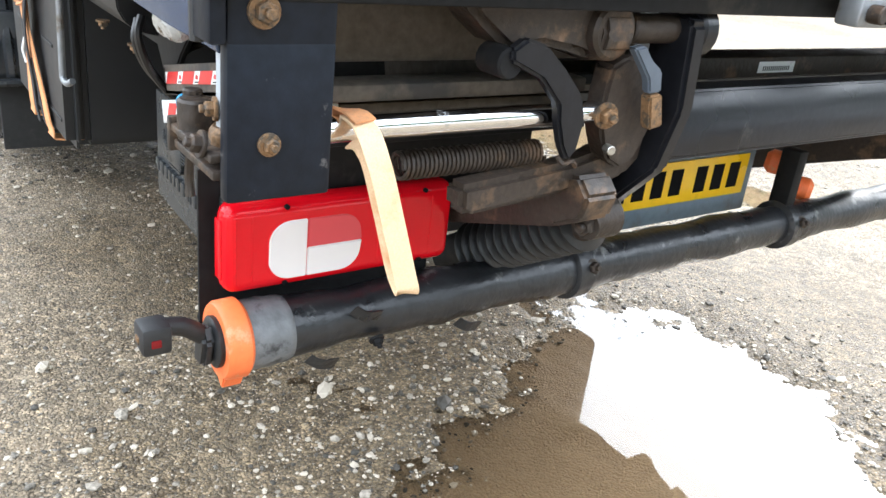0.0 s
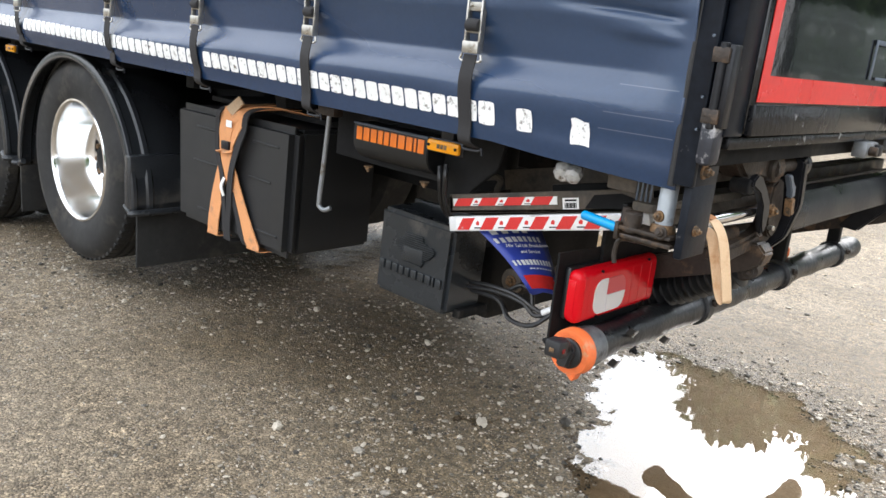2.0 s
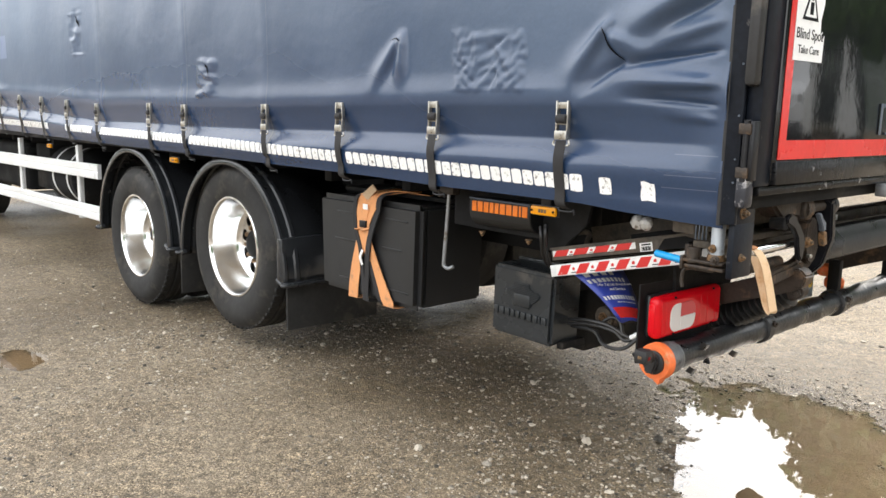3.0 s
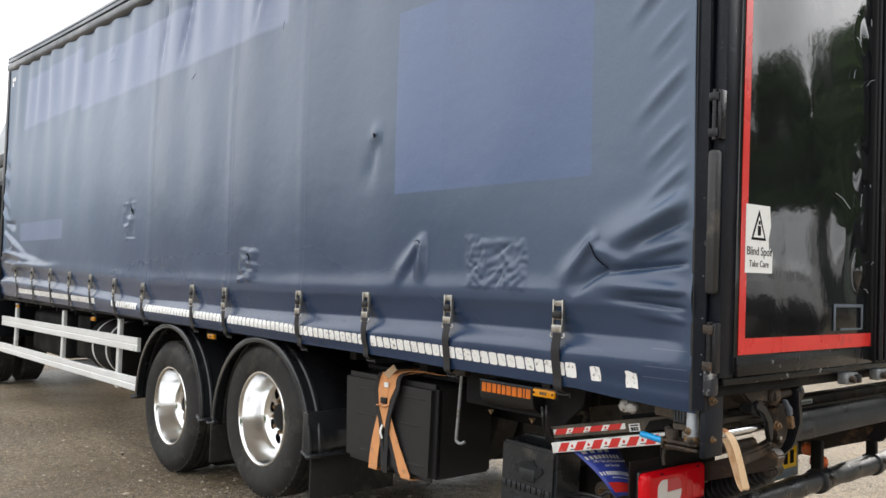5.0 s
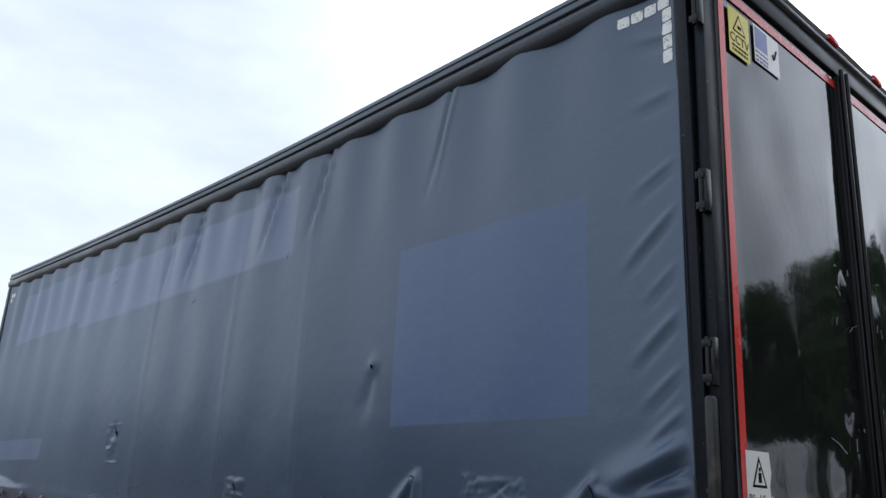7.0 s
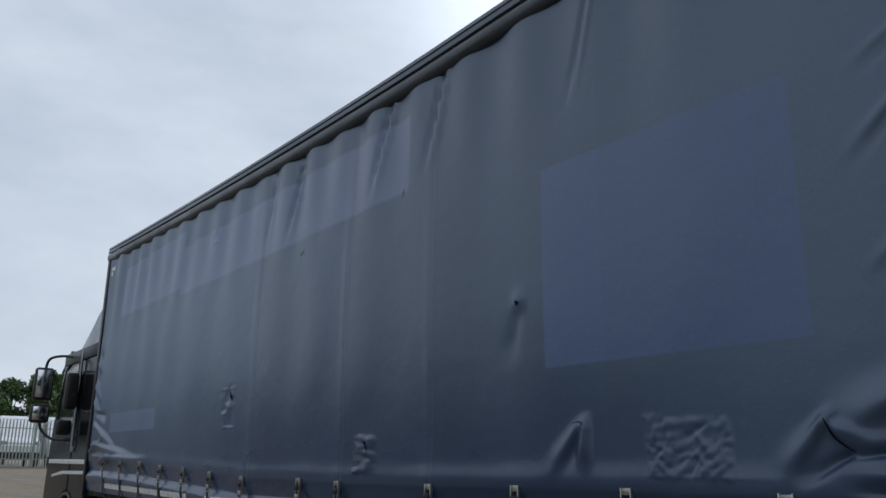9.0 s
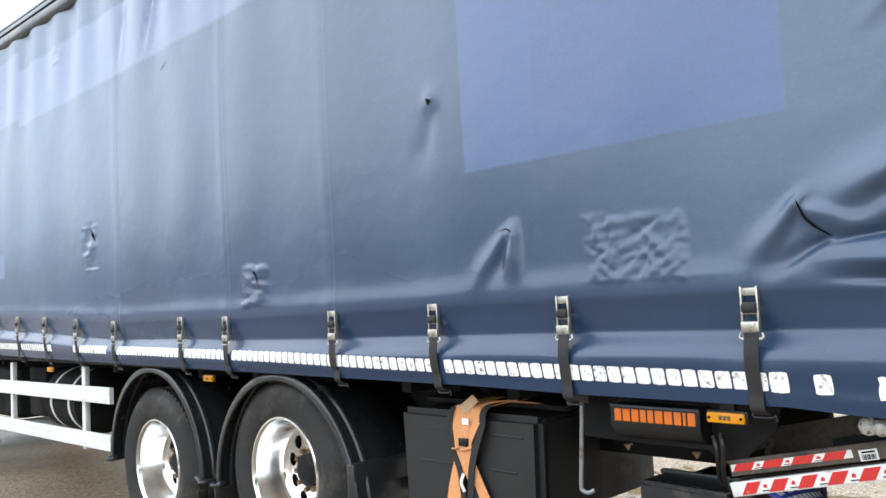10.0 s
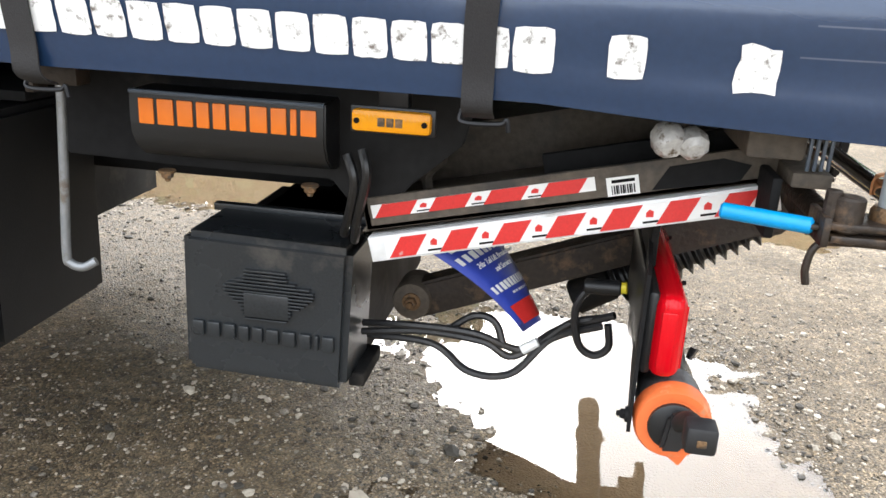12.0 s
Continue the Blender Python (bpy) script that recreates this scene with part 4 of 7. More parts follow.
tear([(-3.15, 1.66), (-3.11, 1.63), (-3.09, 1.58)], 0.012)
tear([(-1.815, 2.255), (-1.80, 2.235), (-1.785, 2.25)], 0.02)
tear([(-1.495, 1.70), (-1.45, 1.705), (-1.42, 1.69)], 0.004)

# over-centre buckles with their webbing
bm = bmesh.new()
for sx in (-1, 1):
    box(sx * 0.023 - 0.003, sx * 0.023 + 0.003, -0.017, 0.0, -0.125, 0.0, 0.0015, bm)
box(-0.025, 0.025, -0.010, -0.006, -0.026, 0.0, 0.0015, bm)
box(-0.026, 0.026, -0.022, -0.004, -0.128, -0.098, 0.003, bm)
for sx in (-0.016, 0.016):
    rod((sx, -0.014, -0.012), (sx, -0.010, -0.012), 0.004, 8, bm)
rod((-0.027, -0.012, -0.075), (0.027, -0.012, -0.075), 0.004, 8, bm)
sweep([(-0.030, -0.012, -0.130), (-0.030, -0.014, -0.146), (0.030, -0.014, -0.146), (0.030, -0.012, -0.130)], 0.0035, 6, bm, 3)
ME_BUCKLE = finish("buckle_body", bm, M_STEEL)
bm = lathe([(0.015, -0.020), (0.016, -0.018), (0.016, 0.018), (0.015, 0.020)], 12, None, (0, -0.012, -0.06), (1, 0, 0))
ME_SPOOL = finish("webbing_roll", bm, M_WEBBLACK)
for bx, bz in BUCKLES:
    hem = float(hem_z(bx))
    y0 = skin(bx, bz - 0.05) - 0.012
    unit = put("curtain_buckle", ME_BUCKLE, truck, Matrix.Translation((bx, y0, bz)), "steel over-centre strap buckle with black webbing")
    put("webbing_roll", ME_SPOOL, unit, Matrix.Translation((bx, y0, bz)))
    yb = skin(bx, bz - 0.2)
    strap = ribbon([(bx, y0 - 0.014, bz - 0.13), (bx, yb - 0.018, bz - 0.19), (bx - 0.003, yb - 0.009, bz - 0.245), (bx - 0.004, -0.010, hem + 0.03),
                    (bx - 0.004, -0.006, hem - 0.012), (bx - 0.004, 0.03, hem - 0.03)], 0.042, (1, 0, 0), 0.003)
    part("webbing_strap", strap, M_WEBBLACK, unit)
    hook = sweep([(bx - 0.028, 0.026, hem - 0.020), (bx - 0.026, 0.02, hem - 0.036), (bx + 0.024, 0.02, hem - 0.036), (bx + 0.034, 0.02, hem - 0.030), (bx + 0.038, 0.02, hem - 0.046)], 0.0035, 6)
    part("strap_hook", hook, M_BLACK, unit)

# ---- roof, front wall, far side, floor of the load body ----
rx = np.concatenate((np.linspace(0.16, -2.5, 8), np.linspace(-2.9, -9.47, 18)))
bm = bmesh.new()
PROFILE = ((0.026, -0.192), (0.000, -0.190), (-0.020, -0.178), (-0.032, -0.155), (-0.036, -0.130), (-0.032, -0.108), (-0.022, -0.090))
RAIL = ((-0.020, -0.086), (-0.030, -0.078), (-0.030, -0.050), (-0.018, -0.046), (-0.018, -0.040), (-0.028, -0.034), (-0.022, -0.008), (0.006, 0.0), (0.08, 0.004))


def along(profile, xs, zf, mirror=False):
    b = bmesh.new()
    rows = []
    for q in xs:
        z0 = float(zf(q))
        rows.append([b.verts.new((q, WIDE - py if mirror else py, z0 + pz)) for py, pz in profile])
    for a, c in zip(rows, rows[1:]):
        for i in range(len(profile) - 1):
            b.faces.new((a[i], a[i + 1], c[i + 1], c[i]))
    return b


for mir in (False, True):
    o = part("curtain_pelmet", along(PROFILE, rx, roof_z, mir), M_COVER, truck, "black rubberised pelmet strip")
    o.modifiers.new("thickness", "SOLIDIFY").thickness = 0.004
    o = part("roof_rail", along(RAIL, rx, roof_z, mir), M_ROOFRAIL, truck, "grey aluminium cant rail")
    o.modifiers.new("thickness", "SOLIDIFY").thickness = 0.004
o = part("roof_sheet", along([(0.07, 0.0), (0.6, 0.02), (WIDE / 2, 0.03), (WIDE - 0.6, 0.02), (WIDE - 0.07, 0.0)], rx, roof_z), M_CABTOP, truck)
o.modifiers.new("thickness", "SOLIDIFY").thickness = 0.006
part("front_bulkhead", box(-9.47, -9.40, 0.0, WIDE, 1.12, 4.06, 0.01), M_BLACK, truck)
part("front_corner_post", box(-9.47, -9.362, -0.022, 0.05, 1.13, 3.93, 0.012), M_POST, truck)
part("far_curtain", box(-9.4, 0.0, WIDE - 0.03, WIDE, 1.12, 3.68, 0.004), M_CURTAIN, truck)
part("load_floor", box(-9.40, 0.05, 0.05, WIDE - 0.05, 1.155, 1.20, 0.004), M_BLACKMAT, truck)
part("side_rave", box(-9.36, -0.25, 0.030, 0.075, 1.135, 1.20, 0.006), M_BLACKMAT, truck)
part("side_rave", box(-9.36, 0.0, WIDE - 0.075, WIDE - 0.03, 1.10, 1.20, 0.006), M_BLACKMAT, truck)
for q in np.arange(-9.1, -1.0, 0.62):
    part("cross_bearer", box(q - 0.03, q + 0.03, 0.22, WIDE - 0.22, 1.06, 1.153, 0.004), M_BLACKMAT, truck)
for yy in (0.78, 1.70):
    part("chassis_rail", box(-11.8, -1.0, yy - 0.035, yy + 0.035, 0.78, 1.055, 0.01), M_BLACKMAT, truck)

# ---- wheels ----
def wheel_meshes():
    tyre = [(0.288, 0.012), (0.300, 0.002), (0.335, -0.012), (0.40, -0.022), (0.44, -0.016), (0.468, 0.002), (0.482, 0.020), (0.492, 0.030)]
    b = bmesh.new()
    prof = tyre[:]
    for g in (0.085, 0.135, 0.185):
        prof += [(0.495, g - 0.012), (0.482, g - 0.008), (0.482, g + 0.004), (0.495, g + 0.008)]
    prof += [(0.490, 0.255), (0.46, 0.285), (0.40, 0.30), (0.30, 0.28), (0.288, 0.26)]
    lathe(prof, 64, b, (0, 0, 0), (0, 1, 0), False)
    for i in range(64):
        a = 2 * math.pi * i / 64
        mm = Matrix.Rotation(a, 4, "Y")
        box(-0.012, 0.012, 0.018, 0.060, 0.468, 0.4955, 0.002, b, mm, 1)
    t_me = finish("tyre", b, M_RUBBER)
    b = lathe([(0.287, 0.030), (0.299, 0.020), (0.301, 0.004), (0.297, -0.003), (0.288, -0.004), (0.281, 0.003), (0.277, 0.018), (0.272, 0.040), (0.266, 0.070), (0.259, 0.105), (0.252, 0.135), (0.244, 0.160), (0.234, 0.177), (0.222, 0.184), (0.214, 0.186)],
              72, None, (0, 0, 0), (0, 1, 0), False)
    # wheel face with hand holes
    n_h = 10
    for i in range(n_h):
        a0 = 2 * math.pi * i / n_h
        half = math.pi / n_h
        outer, inner, deep = [], [], []
        N = 16
        for j in range(N):
            u = 2 * math.pi * j / N + math.pi / 4
            cu, su = math.cos(u), math.sin(u)
            mx = max(abs(cu), abs(su))
            aa, rr = a0 + half * cu / mx, 0.168 + 0.046 * su / mx
            hz = 0.186 + (0.214 - rr) * -0.12
            outer.append(b.verts.new((rr * math.cos(aa), hz, rr * math.sin(aa))))
            ang, r2 = a0 + 0.036 * cu / 0.178, 0.178 + 0.036 * su
            h2 = 0.186 + (0.214 - r2) * -0.12
            inner.append(b.verts.new((r2 * math.cos(ang), h2, r2 * math.sin(ang))))
            deep.append(b.verts.new((r2 * math.cos(ang), h2 + 0.03, r2 * math.sin(ang))))
        for j in range(N):
            q = (j + 1) % N
            b.faces.new((outer[j], outer[q], inner[q], inner[j]))
            b.faces.new((inner[j], inner[q], deep[q], deep[j]))
    lathe([(0.122, 0.175), (0.112, 0.170), (0.085, 0.168)], 40, b, (0, 0, 0), (0, 1, 0), False)
    bmesh.ops.remove_doubles(b, verts=b.verts[:], dist=0.0006)
    r_me = finish("rim", b, M_ALU)
    b = lathe([(0.088, 0.175), (0.086, 0.145), (0.070, 0.130), (0.045, 0.126)], 32, None, (0, 0, 0), (0, 1, 0))
    h_me = finish("hub", b, M_BLACKMAT)
    b = lathe([(0.30, 0.24), (0.16, 0.24), (0.16, 0.26), (0.30, 0.26)], 32, None, (0, 0, 0), (0, 1, 0))
    d_me = finish("brake_drum", b, M_BLACKMAT)
    return t_me, r_me, h_me, d_me


T_ME, R_ME, H_ME, D_ME = wheel_meshes()
N_ME = finish("wheel_nut", rod((0, 0, 0), (0, -0.030, 0), 0.014, 6), M_BOLT)


def wheel(x, y, z, inside=False, turn=0):
    m = Matrix.Translation((x, y, z)) @ Matrix.Rotation(radians(turn), 4, "Y")
    if inside:
        m = m @ Matrix.Rotation(math.pi, 4, "Z")
    w = put("wheel", None, truck, m, "black truck tyre on a deep polished aluminium rim")
    put("tyre", T_ME, w, m)
    put("rim", R_ME, w, m, "mirror-polished aluminium rim with hand holes")
    put("hub", H_ME, w, m)
    for i in range(10):
        a = 2 * math.pi * (i + 0.5) / 10
        put("wheel_nut", N_ME, w, m @ Matrix.Translation((0.104 * math.cos(a), 0.170, 0.104 * math.sin(a))))
    put("brake_drum", D_ME, w, m)


AXLE1, AXLE2, STEER = -3.150, -4.570, -10.55
wheel(AXLE1, 0.135, 0.608, turn=11)
wheel(AXLE2, 0.135, 0.497, turn=29)
wheel(AXLE1, WIDE - 0.135, 0.608, True)
wheel(AXLE2, WIDE - 0.135, 0.493, True)
for ax, az in ((AXLE1, 0.608), (AXLE2, 0.493), (STEER, 0.493)):
    part("axle_beam", rod((ax, 0.42, az), (ax, WIDE - 0.42, az), 0.07), M_BLACKMAT, truck)
    for s in (0.48, WIDE - 0.78):
        part("inner_tyre", lathe([(0.29, 0), (0.45, 0.0), (0.49, 0.03), (0.49, 0.25), (0.45, 0.28), (0.29, 0.28)], 48, None, (ax, s, az), (0, 1, 0)), M_RUBBER, truck)


def mudguard(cxx, y0, y1, R, a0, a1, cz):
    b = bmesh.new()
    sec = [(y0 + 0.008, -0.034), (y0, -0.026), (y0, 0.002), (y0 + 0.006, 0.012), (y0 + 0.020, 0.014), (y0 + 0.028, 0.006), (y0 + 0.066, 0.006), (y0 + 0.074, 0.016),
           (y0 + 0.092, 0.018), (y0 + 0.102, 0.008), (y0 + 0.17, 0.004), (y1, 0.004)]
    rows = []
    for i in range(41):
        a = radians(a0 + (a1 - a0) * i / 40)
        rows.append([b.verts.new((cxx + (R + dr) * math.cos(a), yy, cz + (R + dr) * math.sin(a))) for yy, dr in sec])
    for a, c in zip(rows, rows[1:]):
        for i in range(len(sec) - 1):
            b.faces.new((a[i], a[i + 1], c[i + 1], c[i]))
    return b


for cxx in (AXLE1 + 0.045, AXLE2 + 0.060):
    g = part("mudguard", mudguard(cxx, 0.075, 0.62, 0.620, -2, 182, 0.505), M_FENDER, truck, "ribbed black plastic mudguard")
    g.modifiers.new("thickness", "SOLIDIFY").thickness = 0.006
    part("stay", sweep([(cxx + 0.55, 0.085, 0.515), (cxx + 0.60, 0.085, 0.497), (cxx + 0.65, 0.10, 0.500), (cxx + 0.66, 0.5, 0.505)], 0.015, 8), M_FENDER, g)
    part("stay", sweep([(cxx - 0.57, 0.085, 0.515), (cxx - 0.62, 0.085, 0.497), (cxx - 0.66, 0.10, 0.500), (cxx - 0.67, 0.5, 0.505)], 0.015, 8), M_FENDER, g)
g = part("mudguard_skirt", box(AXLE1 + 0.60, AXLE1 + 0.655, 0.072, 0.62, 0.505, 0.745, 0.012), M_FENDER, truck)
part("mudflap", box(-2.525, -2.510, 0.115, 0.72, 0.235, 0.53, 0.003), M_RUBBER, truck, "plain black rubber mudflap")
part("mudflap", box(-3.86, -3.845, 0.135, 0.72, 0.20, 0.53, 0.003), M_RUBBER, truck)
part("mudflap", box(-2.40, -2.385, 1.75, 2.42, 0.24, 0.80, 0.003), M_RUBBER, truck)
part("wheel_bay_wall", box(-5.2, -2.35, 0.64, 0.70, 0.55, 1.12, 0.01), M_BLACKMAT, truck)


def side_marker(x, y, z, w, h, parent, stub=True):
    lamp = part("side_marker_lamp", box(x - w / 2, x + w / 2, y - 0.016, y, z - h / 2, z + h / 2, h * 0.28), M_AMBER, parent, "rectangular amber side marker lamp")
    for sx in (-0.42, 0.42):
        part("screw", rod((x + sx * w, y - 0.019, z), (x + sx * w, y - 0.012, z), h * 0.13, 10), M_INK, lamp)
    for sx in (-0.11, 0.0, 0.11):
        part("reflector", box(x + sx * w - 0.05 * w, x + sx * w + 0.04 * w, y - 0.0175, y - 0.010, z - h * 0.2, z + h * 0.18, 0.001), M_BOLT, lamp)
    part("backplate", box(x - w / 2 - 0.004, x + w / 2 + 0.004, y, y + 0.006, z - h / 2 - 0.003, z + h / 2 + 0.003, 0.002), M_PLASTIC, lamp)
    return lamp


side_marker(-0.707, 0.072, 1.075, 0.118, 0.033, truck)
side_marker(-3.79, 0.09, 1.085, 0.11, 0.035, truck)
side_marker(-6.25, 0.09, 1.07, 0.11, 0.035, truck)
side_marker(-8.9, 0.09, 1.07, 0.11, 0.035, truck)
part("bracket", box(-0.73, -0.685, 0.074, 0.10, 1.08, 1.14, 0.003), M_BLACK, truck)

# ---- rear frame and doors ----
part("post_foot", box(0.026, 0.0465, 0.012, 0.128, 0.955, 1.118, 0.005), M_POST, truck)
part("rear_post", box(0.004, 0.047, 0.012, 0.128, 1.112, 3.80, 0.006), M_POST, truck, "blue-black steel corner post, paint chipped at the edges")
part("post_channel", box(0.004, 0.052, -0.006, 0.011, 1.115, 3.80, 0.004), M_POST, truck)
part("post_seal", rod((0.002, 0.000, 1.11), (0.002, 0.000, 3.70), 0.008, 10), M_HOSE, truck)
part("rear_post", box(0.014, 0.062, WIDE - 0.112, WIDE + 0.004, 0.955, 3.80, 0.006), M_POST, truck)
for by, bz, br in ((0.048, 1.146, 0.0115), (0.056, 1.016, 0.0085)):
    part("post_bolt", bolt((0.047, by, bz), (1, 0, 0), br), M_BOLT, truck)
LEAN = Matrix.Translation((0.1, 0, 1.22)) @ Matrix.Rotation(0.010, 4, "Y") @ Matrix.Translation((-0.1, 0, -1.22))
part("door_frame_edge", box(0.047, 0.092, 0.014, 0.104, 1.225, 3.70, 0.006), M_POST, truck, m=LEAN)
part("rear_header", box(0.02, 0.115, 0.05, WIDE - 0.05, 3.70, 3.84, 0.010), M_BLACK, truck, m=LEAN)
part("rear_sill", box(0.03, 0.085, 0.06, WIDE - 0.06, 1.196, 1.224, 0.006), M_SCUFF, truck, "scuffed black rear sill", LEAN)
part("drip_rail", box(0.10, 0.135, 0.08, WIDE - 0.08, 3.80, 3.822, 0.006), M_ROOFRAIL, truck, m=LEAN)


def dented(x, y, z, k):
    d = (vnoise(y * 1.6, z * 0.9, k) - 0.5) * 0.010 + (vnoise(y * 4, z * 2.3, k + 1) - 0.5) * 0.0045
    return x + d


def door(y0, y1, k, dents, label):
    ys, zs = np.meshgrid(np.linspace(y0, y1, 70), np.linspace(1.232, 3.690, 150), indexing="ij")
    xs = dented(np.full_like(ys, 0.100), ys, zs, k)
    edge = np.minimum(np.minimum(ys - y0, y1 - ys), np.minimum(zs - 1.232, 3.69 - zs))
    xs = 0.1 + (xs - 0.1) * smoothstep(0.0, 0.12, edge)
    for dy, dz, r, h in dents:
        q = np.hypot((ys - dy) / r, (zs - dz) / (r * 1.3))
        xs += h * np.exp(-q ** 2) * np.cos(q * 2.2)
    d = put("rear_door", grid_mesh("rear_door", xs, ys, zs, M_DOOR), truck, LEAN, label)
    d.modifiers.new("thickness", "SOLIDIFY").thickness = 0.03
    sw = 0.042
    x0, x1 = 0.1030, 0.1060
    for a in ((y0 + 0.004, y0 + 0.004 + sw, 1.30, 3.66), (y0 + 0.004 + sw, y1 - 0.01, 1.30, 1.355), (y0 + 0.004 + sw, y1 - 0.01, 3.62, 3.66)):
        part("red_stripe", box(x0, x1 - 0.001, a[0], a[1], a[2], a[3], 0.0), M_REDLINE, d, "bright red vinyl border stripe", LEAN, False)
    part("door_bottom_edge", box(0.088, 0.108, y0, y1, 1.228, 1.296, 0.004), M_SCUFF, d, "", LEAN)
    part("door_gasket", box(0.085, 0.112, y1 + 0.002, y1 + 0.014, 1.235, 3.69, 0.003), M_HOSE, d, "", LEAN)
    return d


d1 = door(0.106, 1.215, 60, ((1.08, 2.05, 0.09, 0.010), (1.10, 1.62, 0.08, 0.012), (0.95, 1.75, 0.15, 0.006), (0.6, 2.2, 0.16, 0.004), (1.12, 2.6, 0.06, 0.008)),
          "gloss black rear door, dented, with red border and stickers")
d2 = door(1.262, 2.44, 64, ((1.40, 2.1, 0.10, 0.014), (1.5, 2.5, 0.16, 0.010), (1.36, 1.65, 0.08, 0.012), (1.8, 2.9, 0.2, 0.012)),
          "gloss black rear door, badly scratched and dented")
part("door_cover_strip", box(0.104, 0.124, 1.216, 1.262, 1.235, 3.69, 0.006), M_BLACK, truck, m=LEAN)
for yy, mm in ((1.225, 0), (1.285, 1)):
    part("locking_bar", rod((0.135, yy, 1.24), (0.135, yy, 3.72), 0.011, 12), M_BLACK, truck, m=LEAN)
r3 = random.Random(5)
for dd, ya, yb, cnt in ((d1, 0.95, 1.20, 10), (d2, 1.27, 1.7, 26)):
    for i in range(cnt):
        sy, sz = r3.uniform(ya, yb), r3.uniform(1.5, 2.7)
        ln, an = r3.choice((0.012, 0.02, 0.03, 0.05, 0.13)) * r3.uniform(0.7, 1.4), r3.choice((1.2, 1.6, 1.9, 0.3, 2.7)) + r3.uniform(-0.25, 0.25)
        p = [(sy + ln * t * math.cos(an), sz + ln * t * math.sin(an) + 0.01 * math.sin(3 * t)) for t in (0, 0.5, 1)]
        poly = [(a, b + 0.0) for a, b in p] + [(a + r3.uniform(0.001, 0.0045), b + 0.002) for a, b in p[::-1]]
        part("scratch", slab(poly, 0.106, 0.1075, "yz"), M_GALV, dd, m=LEAN, smooth=False)
b = bmesh.new()
for a in ((0.84, 0.855, 1.37, 1.475), (1.10, 1.115, 1.37, 1.475), (0.86, 1.10, 1.462, 1.475), (0.90, 1.115, 1.37, 1.378)):
    box(0.104, 0.1075, a[0], a[1], a[2], a[3], 0.001, b)
part("placard_holder", b, M_ROOFRAIL, d1, m=LEAN)


def letters(text, size):
    cu = bpy.data.curves.new("letters", "FONT")
    cu.body, cu.size, cu.align_x, cu.extrude = text, size, "CENTER", 0.0004
    ob = new("letters", cu)
    me = bpy.data.meshes.new_from_object(ob.evaluated_get(bpy.context.evaluated_depsgraph_get()))
    bpy.data.objects.remove(ob)
    return me


REARWARD = Matrix(((0, 0, 1, 0), (1, 0, 0, 0), (0, 1, 0, 0), (0, 0, 0, 1)))
SIDEWARD = Matrix(((1, 0, 0, 0), (0, 0, -1, 0), (0, 1, 0, 0), (0, 0, 0, 1)))


def write(text, size, at, face, mat, parent, m=None):
    me = letters(text, size)
    me.materials.clear()
    me.materials.append(mat)
    return put("lettering", me, parent, (m or Matrix()) @ Matrix.Translation(at) @ face)


def bars(y0, y1, z, h, n, x, mat, parent, m=None, seed=1):
    """Unreadable small print as plain bars in one row."""
    r = random.Random(seed)
    b, q = bmesh.new(), y0
    while q < y1:
        w = r.uniform(0.6, 1.6) * (y1 - y0) / n
        box(x, x + 0.0006, q, min(y1, q + w), z - h / 2, z + h / 2, 0, b)
        q += w + (y1 - y0) / n * 0.35
    return part("print_bars", b, mat, parent, m=m, smooth=False)


# blind spot notice, its lower right corner torn
st = part("warning_sticker", slab([(0.137, 1.578), (0.325, 1.580), (0.327, 1.658), (0.316, 1.640), (0.312, 1.668), (0.300, 1.655), (0.296, 1.700), (0.310, 1.745), (0.300, 1.815), (0.137, 1.812)][::-1], 0.106, 0.1072, "yz"),
          M_WHITE, d1, "white blind spot warning sticker, torn at one edge", LEAN, False)
tri = [(0.172, 1.692), (0.276, 1.692), (0.224, 1.798)]
part("warning_triangle", slab(tri[::-1], 0.1074, 0.1080, "yz"), M_INK, st, m=LEAN, smooth=False)
tri = [(0.187, 1.701), (0.261, 1.701), (0.224, 1.776)]
part("triangle_centre", slab(tri[::-1], 0.1081, 0.1086, "yz"), M_WHITE, st, m=LEAN, smooth=False)
b = box(0.1087, 0.1092, 0.214, 0.236, 1.708, 1.742, 0)
box(0.1087, 0.1092, 0.218, 0.232, 1.746, 1.759, 0, b)
part("pictogram", b, M_INK, st, m=LEAN, smooth=False)
write("Blind Spot", 0.042, (0.1078, 0.231, 1.640), REARWARD, M_INK, st, LEAN)
write("Take Care", 0.032, (0.1078, 0.231, 1.600), REARWARD, M_INK, st, LEAN)
st = part("camera_sticker", box(0.106, 0.1072, 0.183, 0.348, 3.375, 3.590, 0), M_YELLOW, d1, "yellow camera warning sticker", LEAN, False)
part("warning_triangle", slab([(0.213, 3.485), (0.266, 3.575), (0.318, 3.485)], 0.1074, 0.1080, "yz"), M_INK, st, m=LEAN, smooth=False)
part("triangle_centre", slab([(0.225, 3.491), (0.266, 3.561), (0.306, 3.491)], 0.1081, 0.1086, "yz"), M_YELLOW, st, m=LEAN, smooth=False)
part("pictogram", box(0.1087, 0.1092, 0.251, 0.282, 3.503, 3.520, 0), M_INK, st, m=LEAN, smooth=False)
write("CCTV", 0.058, (0.1078, 0.266, 3.432), REARWARD, M_INK, st, LEAN)
for i, zz in enumerate((3.415, 3.395)):
    bars(0.203, 0.328, zz, 0.010, 8, 0.1075, M_INK, st, LEAN, i)
st = part("inspection_sticker", box(0.106, 0.1072, 0.393, 0.613, 3.420, 3.600, 0), M_WHITE, d1, "white and blue inspection sticker", LEAN, False)
